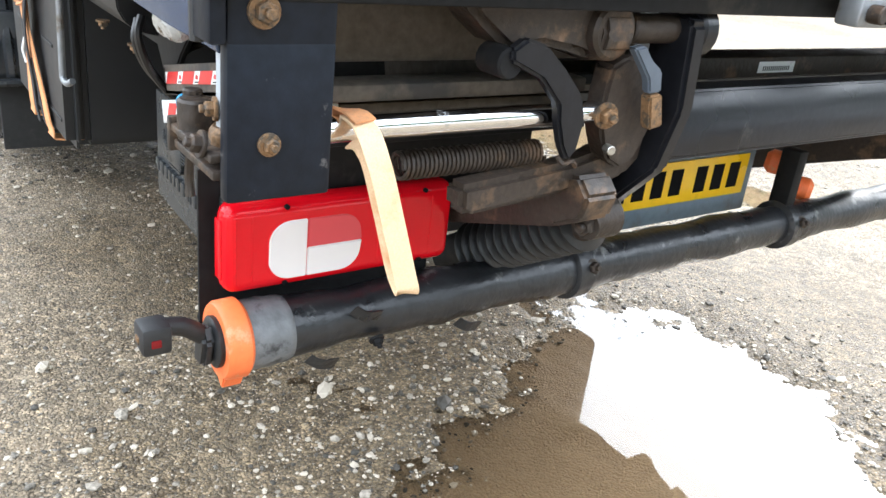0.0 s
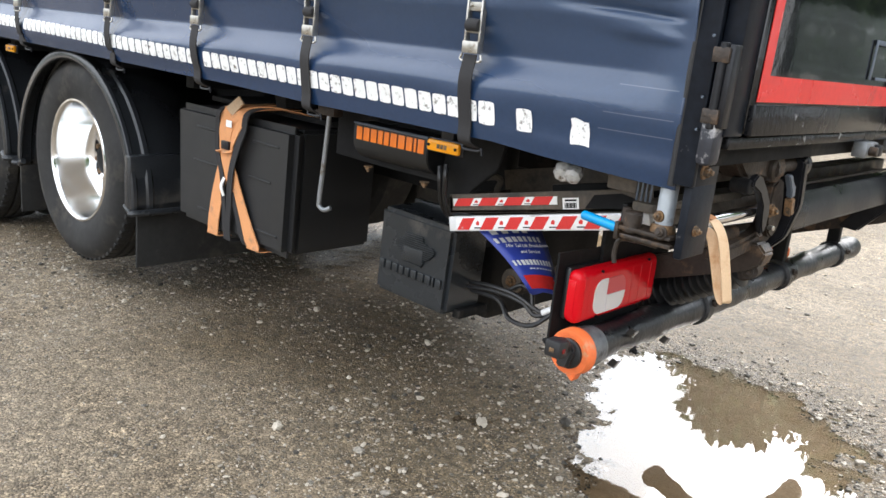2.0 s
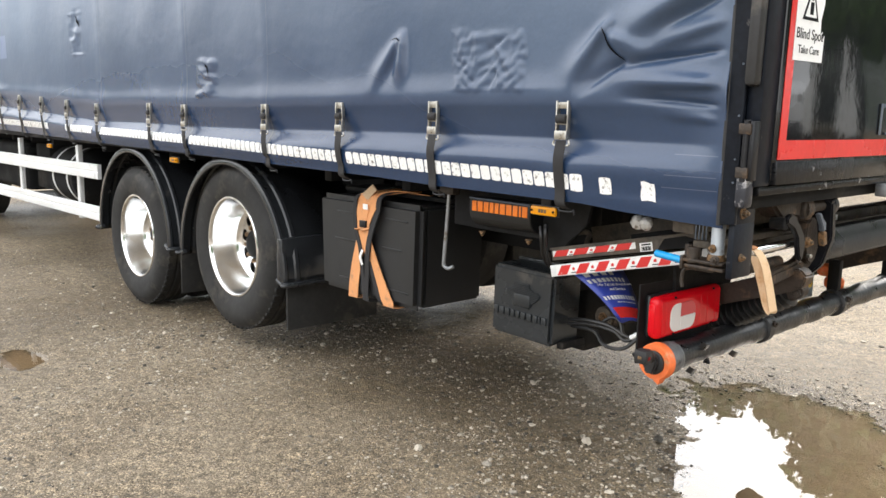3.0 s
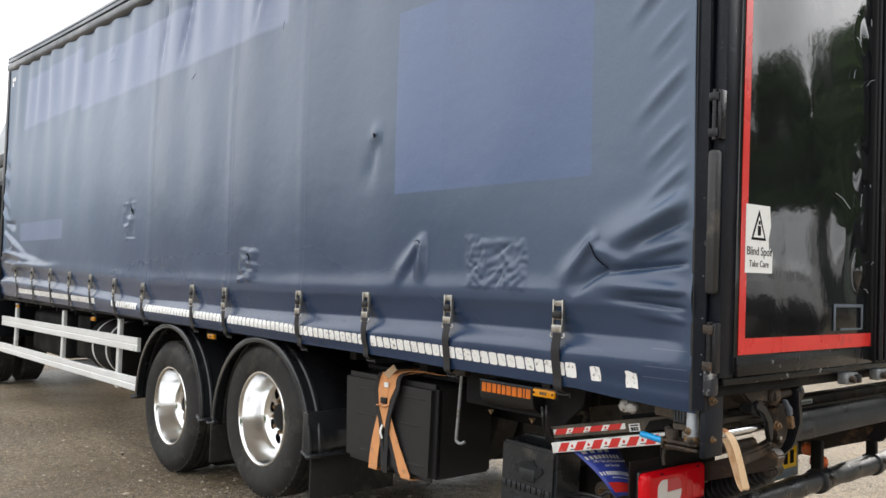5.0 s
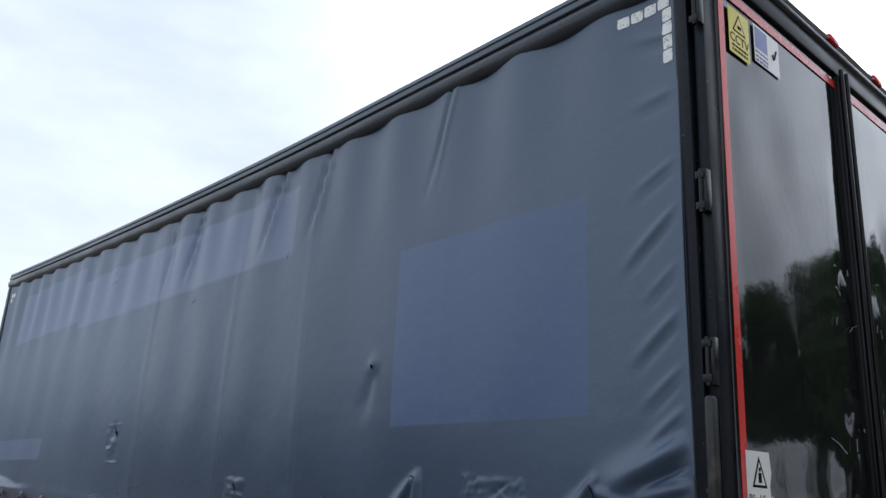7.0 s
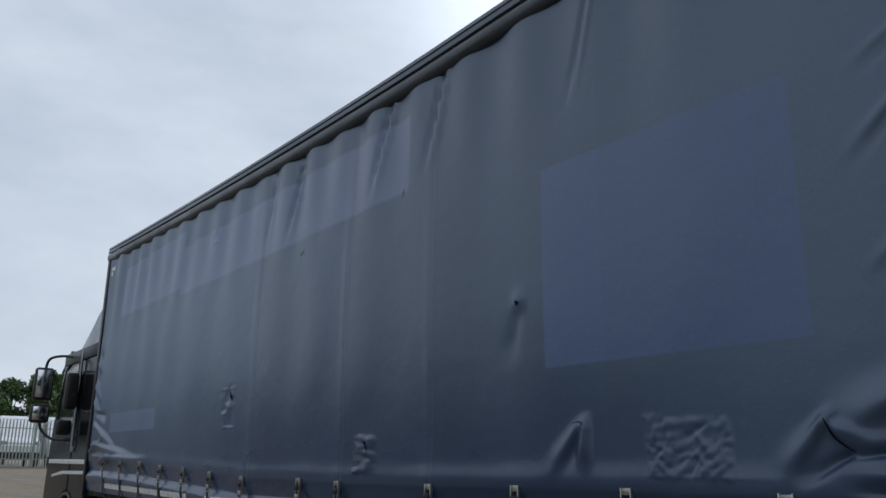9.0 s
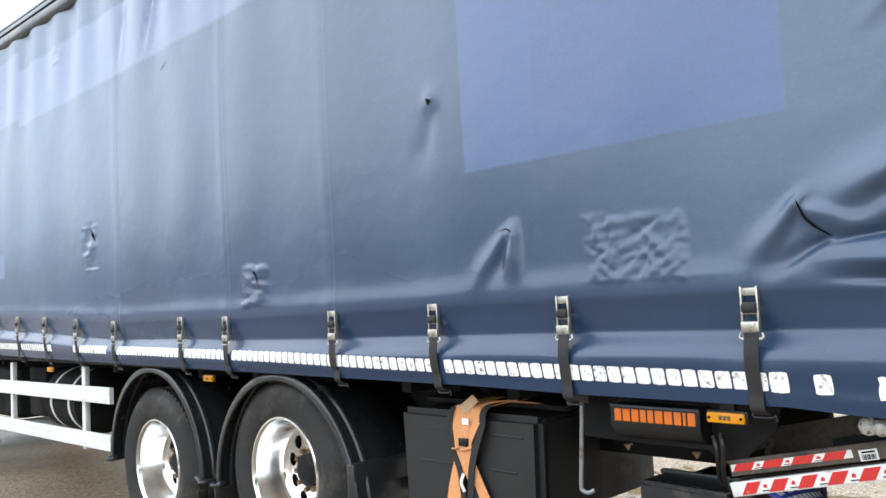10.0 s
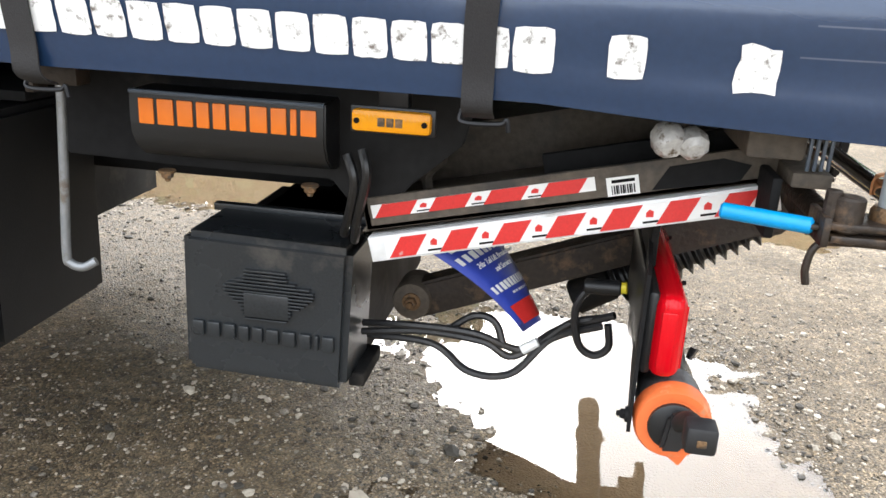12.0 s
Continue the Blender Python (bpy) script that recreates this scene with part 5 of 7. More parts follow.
part("blue_panel", box(0.1074, 0.1080, 0.403, 0.508, 3.490, 3.590, 0), M_STICKBLUE, st, m=LEAN, smooth=False)
for i, zz in enumerate((3.472, 3.450, 3.432)):
    bars(0.403, 0.508, zz, 0.010, 6, 0.1075, M_STICKBLUE, st, LEAN, i + 4)
b = sweep([(0.1078, 0.553, 3.515), (0.1078, 0.565, 3.495), (0.1078, 0.588, 3.545)], 0.004, 6)
part("tick", b, M_INK, st, m=LEAN)

# bolt keepers under the meeting edge of the doors
for yy in (1.02, 1.34):
    keeper = part("bolt_keeper", box(0.070, 0.112, yy - 0.055, yy + 0.055, 1.150, 1.196, 0.006), M_HOOK, truck, "worn steel door bolt keeper", LEAN)
    part("keeper_lug", rod((0.112, yy - 0.03, 1.172), (0.135, yy - 0.03, 1.172), 0.014, 12), M_RUSTY, keeper, m=LEAN)
    part("keeper_lug", box(0.105, 0.130, yy + 0.010, yy + 0.045, 1.156, 1.190, 0.005), M_BLACK, keeper, m=LEAN)

# hinges, door buffers and marker lamps
for hz in (1.325, 2.095, 2.72, 3.50):
    hinge = part("door_hinge", box(0.050, 0.086, -0.024, 0.004, hz - 0.075, hz - 0.045, 0.003), M_RUSTY if hz < 1.5 else M_BLACK, truck, "forged hinge, paint worn to brown metal" if hz < 1.5 else "black painted forged hinge", LEAN)
    part("hinge_knuckle", box(0.050, 0.086, -0.024, 0.004, hz + 0.045, hz + 0.075, 0.003), M_RUSTY if hz < 1.5 else M_BLACK, hinge, m=LEAN)
    part("hinge_pin", rod((0.070, -0.014, hz - 0.085), (0.070, -0.014, hz + 0.085), 0.010, 12), M_BLACK, hinge, m=LEAN)
    part("hinge_plate", box(0.080, 0.094, -0.018, 0.016, hz - 0.082, hz + 0.082, 0.003), M_BLACK, hinge, m=LEAN)
part("rubber_buffer", box(0.050, 0.086, -0.026, 0.020, 1.50, 1.98, 0.014), M_HOSE, truck, "long black rubber door buffer", LEAN)
part("door_stop", box(0.050, 0.086, -0.020, 0.030, 1.165, 1.265, 0.012), M_WORN, truck, "worn steel door stop, bottom edge rusted", LEAN)
for bz in (1.235, 1.30, 1.42, 1.56):
    part("rivet", rod((0.042, -0.010, bz), (0.042, -0.0155, bz), 0.003, 8), M_ROOFRAIL, truck, m=LEAN)
for yy in (0.62, 1.18, 1.72, 2.1):
    lamp = part("roof_marker_lamp", box(0.116, 0.140, yy - 0.055, yy + 0.055, 3.845, 3.885, 0.014), M_REDLENS, truck, "small red roof-edge marker lamp", LEAN)
    part("lamp_base", box(0.100, 0.120, yy - 0.065, yy + 0.065, 3.835, 3.892, 0.008), M_PLASTIC, lamp, m=LEAN)

# ---- curtain pole foot and latch ----
part("curtain_pole", rod((-0.022, 0.048, 0.985), (-0.022, 0.052, 3.66), 0.020, 20), M_GALV, truck, "pale grey round curtain pole")
latch = part("pole_latch", box(-0.105, 0.020, 0.008, 0.075, 0.972, 0.982, 0.002), M_RUSTY, truck, "rusty two-plate pole tensioner")
b = box(-0.115, 0.018, 0.006, 0.078, 0.990, 0.999, 0.002)
box(-0.118, -0.108, 0.004, 0.080, 0.966, 1.006, 0.002, b)
rod((-0.085, 0.026, 0.985), (-0.085, 0.026, 1.032), 0.020, 12, b)
rod((-0.105, 0.030, 1.00), (-0.105, 0.030, 1.038), 0.011, 10, b)
part("ratchet_gear", b, M_RUSTY, latch)
part("pole_collar", lathe([(0.026, 0), (0.028, 0.004), (0.028, 0.026), (0.024, 0.032)], 18, None, (-0.022, 0.048, 0.985), (0, 0, 1)), M_BOLT, latch)
part("pole_bolt", bolt((-0.026, 0.029, 1.035), (-0.2, -1, 0), 0.009), M_BOLT, latch)
part("latch_bolt", bolt((-0.004, 0.006, 1.005), (0, -1, 0.2), 0.010), M_RUSTY, latch)
part("latch_hook", sweep([(-0.02, 0.03, 0.968), (-0.07, 0.03, 0.968), (-0.112, 0.03, 0.962), (-0.122, 0.03, 0.93), (-0.118, 0.03, 0.905)], 0.0055, 8), M_RUSTY, latch)
part("handle_shank", box(-0.13, -0.01, 0.022, 0.040, 0.983, 0.991, 0.003), M_RUSTY, latch)
gp = part("handle_grip", rod((-0.238, 0.064, 0.989), (-0.122, 0.032, 0.986), 0.0115, 16, None, 0.3), M_BLUE, latch, "bright blue plastic handle sleeve")
b = bmesh.new()
for i in range(4):
    box(-0.128 + i * 0.010, -0.123 + i * 0.010, 0.098 + i * 0.003, 0.103 + i * 0.003, 1.045, 1.108, 0.001, b)
part("ribbed_seal", b, M_ROOFRAIL, truck, "pale ribbed sealing strips")

# ---- tail lift: folded platform, shaft, arms ----
TILT = Matrix.Translation((-0.775, 0.20, 0.862)) @ Matrix.Rotation(-0.222, 4, "Y")
b = box(0, 0.66, 0.0, 0.012, 0.0, 0.056, 0.002)
box(0, 0.66, 0.0, 2.08, 0.0, 0.010, 0.002, b)
box(0, 0.012, 0.0, 2.08, 0.0, 0.052, 0.002, b)
plat = part("lift_platform", b, M_DIRTY, truck, "folded tail-lift platform, coated with brown road dirt", TILT)
b = box(-0.01, 0.66, 0.28, 0.292, 0.011, 0.115, 0.003)
part("platform_rib", b, M_DIRTY, plat, m=TILT)
part("platform_rib", box(0.30, 0.64, 0.10, 0.112, 0.011, 0.070, 0.003), M_BLACKMAT, plat, m=TILT)
b = sweep([(0.004, 0.016, 0.046), (0.012, 0.030, 0.076), (0.060, 0.050, 0.094), (0.125, 0.060, 0.100), (0.130, 0.085, 0.086), (0.095, 0.110, 0.060), (0.09, 0.12, 0.008)], 0.010, 8)
part("platform_loop", b, M_DIRTY, plat, m=TILT)


def stripes(x0, x1, z0, z1, y, n, parent, m, share=0.52):
    tape = part("warning_tape", box(x0, x1, y, y + 0.0015, z0, z1, 0), M_WHITE, parent, "red and white hazard tape, scuffed", m, False)
    w = (x1 - x0) / n
    lean = (z1 - z0) * 0.75
    for i in range(n):
        a = x0 + i * w + 0.004
        part("red_block", slab([(a, z0), (a + w * share, z0), (min(x1, a + w * share + lean), z1), (min(x1 - 0.001, a + lean), z1)], y - 0.001, y, "xz"), M_REDTAPE, tape, m=m, smooth=False)
        c, h = a + w * (share + 1) / 2 + lean / 2, z1 - z0
        if c + 0.02 < x1:
            part("red_mark", slab([(c - 0.006, z0 + h * 0.40), (c + 0.005, z0 + h * 0.36), (c + 0.007, z0 + h * 0.62), (c + 0.001, z0 + h * 0.74), (c - 0.005, z0 + h * 0.60)], y - 0.001, y, "xz"), M_REDTAPE, tape, m=m, smooth=False)
            part("print_bar", box(c - 0.012, c + 0.012, y - 0.0008, y, z0 + h * 0.10, z0 + h * 0.20, 0), M_BLACKMAT, tape, m=m, smooth=False)


stripes(0.015, 0.385, 0.021, 0.043, -0.0018, 4, plat, TILT, 0.66)
tag = part("bar_label", box(0.402, 0.452, -0.0016, 0, 0.008, 0.038, 0), M_WHITE, plat, "small white bar-coded label", TILT, False)
b = bmesh.new()
for i in range(11):
    box(0.409 + i * 0.0034, 0.4105 + i * 0.0034 + 0.0007 * (i % 3), -0.0024, -0.0017, 0.011, 0.025, 0, b)
box(0.410, 0.446, -0.0024, -0.0017, 0.029, 0.034, 0, b)
part("label_bars", b, M_INK, tag, m=TILT, smooth=False)
part("black_patch", slab([(0.47, 0.010), (0.60, 0.006), (0.62, 0.03), (0.58, 0.046), (0.50, 0.044)], -0.0015, 0, "xz"), M_BLACKMAT, plat, m=TILT, smooth=False)
TILT2 = Matrix.Translation((-0.762, 0.190, 0.812)) @ Matrix.Rotation(-0.235, 4, "Y")
b = box(0, 0.655, 0.0, 0.004, 0.0, 0.040, 0.0015)
box(0, 0.655, 0.0, 0.040, 0.038, 0.042, 0.001, b)
box(0, 0.655, 0.0, 0.040, -0.001, 0.003, 0.001, b)
box(0.004, 0.655, 0.036, 0.040, 0.0, 0.040, 0.001, b)
toe = part("ramp_toe", b, M_RAIL, truck, "hollow aluminium ramp edge with hazard tape", TILT2)
part("core_plug", lathe([(0.010, 0), (0.016, 0.002), (0.016, 0.02)], 16, None, (0.004, 0.02, 0.02), (1, 0, 0)), M_DIRTY, toe, m=TILT2)
stripes(0.028, 0.64, 0.003, 0.037, -0.0018, 7, toe, TILT2)
part("ramp_toe_body", box(0, 0.655, 0.041, 2.05, 0.0, 0.040, 0.003), M_DIRTY, toe, m=TILT2)

part("torsion_shaft", rod((0.0, 0.10, 1.013), (0.0, 0.60, 1.013), 0.0155, 24), M_CHROME, truck, "bright chromed torsion shaft")
part("rear_cross_member", box(-0.21, -0.13, 0.10, 0.66, 1.058, 1.150, 0.006), M_DIRTY, truck, "dust-coated rear cross member")
part("dusty_angle", box(-0.14, -0.085, 0.11, 0.62, 1.018, 1.040, 0.004), M_DIRTY, truck)
part("lamp_back_plate", box(-0.302, -0.288, 0.275, 0.66, 0.800, 0.985, 0.004), M_BLACKMAT, truck)
part("back_plate", box(-0.165, -0.150, 0.11, 0.70, 0.940, 1.03, 0.004), M_BLACKMAT, truck)
part("rusty_beam", box(-0.26, -0.18, 0.80, 2.40, 0.985, 1.046, 0.006), M_RUSTY, truck, "rusty brown cross beam")
tag = part("bar_label", box(-0.1795, -0.1788, 1.18, 1.30, 1.014, 1.036, 0), M_WHITE, truck, "torn white bar-coded label", None, False)
b = bmesh.new()
for i in range(14):
    box(-0.1787, -0.1783, 1.195 + i * 0.0065, 1.198 + i * 0.0065, 1.018, 1.027, 0, b)
part("label_bars", b, M_INK, tag, smooth=False)
b = slab([(-0.075, 0.925), (0.000, 0.925), (0.004, 0.930), (0.004, 0.990), (-0.022, 1.030), (-0.075, 1.030)], 0.735, 2.36, "xz", None, 0.004)
part("lift_cross_tube", b, M_BLACK, truck, "heavy black folded cross tube")

b = slab([(0.034, 1.150), (0.046, 1.140), (0.054, 1.02), (0.030, 0.925), (-0.03, 0.86), (-0.085, 0.795), (-0.16, 0.80), (-0.10, 0.88), (-0.045, 0.95), (-0.03, 1.02), (-0.03, 1.150)], 0.672, 0.704, "xz", None, 0.006)
cheek = part("lift_cheek_plate", b, M_BLACK, truck, "thick curved black lift cheek plate")
part("cheek_pin", rod((0.006, 0.585, 1.128), (0.006, 0.735, 1.128), 0.020, 18), M_RUSTY, cheek)
part("cheek_boss", rod((0.006, 0.700, 1.128), (0.006, 0.735, 1.128), 0.040, 22), M_BLACK, cheek)
copy2 = slab([(0.034, 1.150), (0.046, 1.140), (0.054, 1.02), (0.030, 0.925), (-0.03, 0.86), (-0.085, 0.795), (-0.16, 0.80), (-0.10, 0.88), (-0.045, 0.95), (-0.03, 1.02), (-0.03, 1.150)], 1.84, 1.87, "xz", None, 0.006)
part("lift_cheek_plate", copy2, M_BLACK, truck)

# upper link with its round eye, sprung latch lever, lower arm
b = slab([(-0.30, 1.10), (-0.05, 1.085), (0.0, 1.083), (0.03, 1.10), (0.035, 1.125), (0.025, 1.15), (-0.01, 1.163), (-0.30, 1.175)], 0.520, 0.575, "xz", None, 0.006)
link = part("upper_link", b, M_RUSTY, truck, "greasy brown upper lift link")
b = slab([(0.300, 1.165), (0.330, 1.135), (0.381, 1.100), (0.435, 1.106), (0.495, 1.096), (0.525, 1.086), (0.560, 1.084), (0.586, 1.100), (0.592, 1.124), (0.575, 1.152), (0.545, 1.166)], -0.06, 0.012, "yz", None, 0.010)
part("link_casting", b, M_RUSTY, link, "greasy brown cast link head")
part("link_eye", lathe([(0.013, -0.010), (0.014, 0.010), (0.019, 0.014), (0.033, 0.014), (0.038, 0.010), (0.040, 0.0), (0.040, -0.02)], 30, None, (0.012, 0.545, 1.126), (1, 0, 0), False), M_RUSTY, link)
part("eye_pin", rod((-0.02, 0.545, 1.126), (0.016, 0.545, 1.126), 0.0135, 16), M_BLACKMAT, link)
b = slab([(0.345, 0.922), (0.450, 0.931), (0.540, 0.940), (0.588, 0.950), (0.618, 0.965), (0.632, 0.985), (0.637, 1.008), (0.665, 1.000), (0.682, 0.970), (0.678, 0.932), (0.655, 0.910),
          (0.620, 0.899), (0.570, 0.896), (0.365, 0.878), (0.348, 0.885)], -0.045, -0.002, "yz", None, 0.009)
part("cross_link", b, M_RUSTY, truck, "rusty curved link bar")
part("dusty_panel", box(-0.300, -0.285, 0.16, 0.42, 1.085, 1.153, 0.003), M_DIRTY, truck)
for yy in (0.20, 0.30, 0.38):
    part("panel_bolt", bolt((-0.284, yy, 1.125), (1, 0, 0), 0.008), M_BLACKMAT, truck)
b = slab([(0.366, 1.106), (0.388, 1.120), (0.421, 1.111), (0.461, 1.079), (0.495, 1.045), (0.506, 1.014), (0.500, 0.972), (0.486, 0.957), (0.470, 0.980), (0.458, 1.013),
          (0.454, 1.035), (0.420, 1.069), (0.386, 1.084), (0.368, 1.091)], 0.020, 0.038, "yz", None, 0.004)
lever = part("latch_lever", b, M_BLACK, truck, "hooked black latch lever, edges rusted")
part("lever_pivot", rod((-0.02, 0.372, 1.088), (0.030, 0.372, 1.088), 0.020, 14), M_BLACKMAT, lever)
part("spring_eye", sweep([(0.024, 0.515, 0.945), (0.03, 0.500, 0.955), (0.03, 0.485, 0.953), (0.024, 0.478, 0.962)], 0.0035, 6), M_RUSTY, lever)
hel = [(-0.045 + 0.017 * math.cos(t), 0.27 + 0.235 * t / (2 * math.pi * 34), 0.945 + 0.017 * math.sin(t)) for t in np.arange(0, 2 * math.pi * 34, 0.6)]
part("return_spring", sweep(hel, 0.0032, 5, None, 0), M_RUSTY, truck, "dirty close-coiled return spring")
b = slab([(0.562, 1.078), (0.590, 1.092), (0.625, 1.089), (0.646, 1.040), (0.660, 0.985), (0.640, 0.945), (0.612, 0.930), (0.585, 0.943), (0.568, 0.970), (0.556, 1.000), (0.556, 1.040)], -0.02, 0.018, "yz", None, 0.005)
knuckle = part("lift_knuckle", b, M_RUSTY, truck, "greasy lift knuckle plate")
part("knuckle_bolt", bolt((0.018, 0.562, 1.012), (1, -0.2, 0), 0.013), M_BOLT, knuckle)
part("grease_nipple", rod((0.018, 0.575, 0.965), (0.034, 0.571, 0.965), 0.007, 8), M_STEEL, knuckle)
b = slab([(0.558, 1.110), (0.581, 1.113), (0.598, 1.094), (0.622, 1.079), (0.628, 1.050), (0.603, 1.048), (0.597, 1.068)], 0.036, 0.052, "yz", None, 0.003)
part("catch_shoe", slab([(0.604, 1.046), (0.629, 1.048), (0.643, 1.002), (0.616, 0.997)], 0.034, 0.054, "yz", None, 0.003), M_BOLT, knuckle, "tan worn catch shoe")
part("latch_strip", b, M_ROOFRAIL, knuckle, "worn bare steel catch strip")


def arm(y0, y1):
    b = slab([(-0.80, 0.585), (-0.775, 0.565), (-0.735, 0.563), (-0.30, 0.735), (-0.02, 0.835), (0.030, 0.862), (0.040, 0.90), (0.015, 0.925), (-0.03, 0.915), (-0.32, 0.800), (-0.745, 0.643), (-0.785, 0.632)], y0, y1, "xz", None, 0.006)
    a = part("lift_arm", b, M_RUSTY, truck, "heavy rust-brown lift arm")
    part("arm_boss", lathe([(0.020, -0.012), (0.040, -0.012), (0.043, -0.006), (0.043, y1 - y0 + 0.012)], 24, None, (-0.757, y0, 0.604), (0, 1, 0)), M_DIRTY, a)
    part("arm_pin", bolt((-0.757, y0 - 0.012, 0.604), (0, -1, 0), 0.014), M_BOLT, a)


arm(0.535, 0.600)
arm(1.90, 1.965)


def ram(y):
    p0, p1 = Vector((-0.33, y, 0.655)), Vector((-0.055, y, 0.822))
    d = p1 - p0
    n_f = 13
    prof = [(0.036, 0.0)]
    for i in range(n_f):
        h = d.length * (i + 0.15) / n_f
        prof += [(0.036, h), (0.053, h + d.length * 0.32 / n_f), (0.053, h + d.length * 0.42 / n_f), (0.036, h + d.length * 0.74 / n_f)]
    prof.append((0.030, d.length))
    r = part("ram_bellows", lathe(prof, 26, None, p0, d), M_HOSE, truck, "black rubber bellows on the lift ram")
    part("ram_body", rod(p0 - d * 0.3, p0, 0.040, 18), M_BLACKMAT, r)
    part("ram_eye", rod((-0.04, y - 0.035, 0.828), (-0.04, y + 0.035, 0.828), 0.034, 20), M_RUSTY, r)
    part("ram_bolt", bolt((-0.02, y - 0.036, 0.828), (0.3, -1, 0), 0.016), M_RUSTY, r)


ram(0.645)

# number plate with its lettering as plain bars
holder = part("plate_holder", box(-0.335, -0.318, 0.93, 1.47, 0.640, 0.795, 0.006), M_PLATEGREY, truck, "blue-grey plastic plate holder")
pl = part("number_plate", box(-0.317, -0.313, 0.96, 1.44, 0.688, 0.788, 0.002), M_PLATEYEL, holder, "yellow rear number plate with black bars")
for i in range(7):
    q = 0.985 + i * 0.060 + (0.025 if i > 3 else 0)
    part("plate_bar", box(-0.3128, -0.3118, q, q + 0.038, 0.708, 0.770, 0), M_INK, pl, smooth=False)
for oy, oz in ((1.57, 0.755), (1.66, 0.685)):
    stub = part("roller_stub", rod((-0.34, oy - 0.02, oz), (-0.27, oy + 0.02, oz - 0.005), 0.030, 18, None, 0.4), M_ORANGERING, truck, "orange rubber roller stub")

# ---- rear lamp unit, plate and strap ----
plate = part("lamp_bracket", slab([(-0.318, 0.104), (-0.312, 0.104), (-0.280, 0.50), (-0.286, 0.50)], 0.600, 0.868, "xy"), M_BLACKMAT, truck, "thin dark steel lamp bracket")
part("bracket_bolt", bolt((-0.318, 0.116, 0.625), (-1, 0, 0), 0.009), M_BLACKMAT, plate)
lamp = part("tail_lamp", box(-0.310, -0.290, 0.132, 0.518, 0.690, 0.832, 0.010), M_PLASTIC, truck, "long red tail lamp with clear reversing window")
b = box(-0.296, -0.246, 0.120, 0.524, 0.688, 0.831, 0.022, None, None, 5)
part("red_lens", b, M_REDLENS, lamp)
def window(pts):
    return slab(pts, -0.2490, -0.2440, "yz", None, 0.0015)


def arc(cy, cz, r, a0, a1, n=7):
    return [(cy + r * math.cos(radians(a0 + (a1 - a0) * i / (n - 1))), cz + r * math.sin(radians(a0 + (a1 - a0) * i / (n - 1)))) for i in range(n)]


part("reversing_lens", window([(0.249, 0.705), (0.249, 0.800)] + arc(0.222, 0.765, 0.035, 90, 170) + arc(0.222, 0.740, 0.035, 190, 270)), M_CLEARLENS, lamp, "frosted clear lens")
part("reversing_lens", window([(0.2500, 0.7525), (0.2500, 0.705)] + arc(0.308, 0.740, 0.035, 270, 360) + [(0.3445, 0.7525)]), M_CLEARLENS, lamp, "frosted clear lens")
part("fog_lens", window([(0.3445, 0.7535)] + arc(0.308, 0.765, 0.035, 0, 90) + [(0.2500, 0.800), (0.2500, 0.7535)]), M_PINKLENS, lamp, "pale red fog lens")
for q in (0.135, 0.160, 0.375, 0.42, 0.475):
    part("lens_rib", box(-0.2475, -0.2452, q, q + 0.003, 0.706, 0.812, 0.001), M_REDLENS, lamp)
b = box(-0.286, -0.262, 0.1185, 0.1225, 0.710, 0.805, 0.010)
part("side_lens", b, M_REDLENS, lamp)
for yy, zz in ((0.215, 0.822), (0.46, 0.822), (0.215, 0.698), (0.46, 0.698)):
    part("lens_screw", rod((-0.250, yy, zz), (-0.2435, yy, zz), 0.004, 8), M_INK, lamp)

# ---- bumper tube ----
TX, TZ = -0.247, 0.620
prof, r5 = [], random.Random(3)
for i in range(64):
    h = 2.30 * i / 63
    prof.append((0.0470 + 0.0035 * math.sin(h * 23) * (1 if i % 3 else 0.2) + r5.uniform(-0.0015, 0.0030) + 0.006 * math.exp(-((h - 0.72) / 0.05) ** 2), h))
tube = part("bumper_tube", lathe(prof, 28, None, (TX, 0.135, TZ), (0, 1, 0)), M_TAPE, truck, "round underrun bumper tube wrapped in peeling black tape")
part("tape_cuff", lathe([(0.052, 0), (0.055, 0.004), (0.0545, 0.022), (0.056, 0.034), (0.0535, 0.050), (0.054, 0.060), (0.0525, 0.070), (0.048, 0.076)], 28, None, (TX, 0.142, TZ), (0, 1, 0)), M_CUFF, tube, "grey tape cuff peeling off the tube")
b = lathe([(0.046, -0.004), (0.057, -0.004), (0.061, 0.002), (0.062, 0.030), (0.056, 0.036)], 32, None, (TX, 0.110, TZ), (0, 1, 0), False)
ring = part("orange_collar", b, M_ORANGERING, tube, "split orange rubber collar")
b = slab([(TX - 0.004, TZ - 0.058), (TX + 0.030, TZ - 0.050), (TX + 0.018, TZ - 0.074)], 0.108, 0.140, "xz", None, 0.002)
part("torn_lip", b, M_ORANGERING, ring)
part("orange_face", lathe([(0.030, -0.001), (0.057, -0.001), (0.057, 0.004)], 32, None, (TX, 0.108, TZ), (0, 1, 0)), M_ORANGERING, ring)
part("end_cap", lathe([(0.034, -0.012), (0.040, -0.008), (0.040, 0.02)], 24, None, (TX, 0.108, TZ), (0, 1, 0)), M_PLASTIC, tube)
stalk = part("stalk_lamp", slab([(TX - 0.020, TZ - 0.035), (TX + 0.016, TZ - 0.032), (TX + 0.030, TZ + 0.015), (TX + 0.012, TZ + 0.038), (TX - 0.012, TZ + 0.028)], 0.078, 0.097, "xz", None, 0.006), M_HOSE, tube, "flexible black rubber stalk lamp")
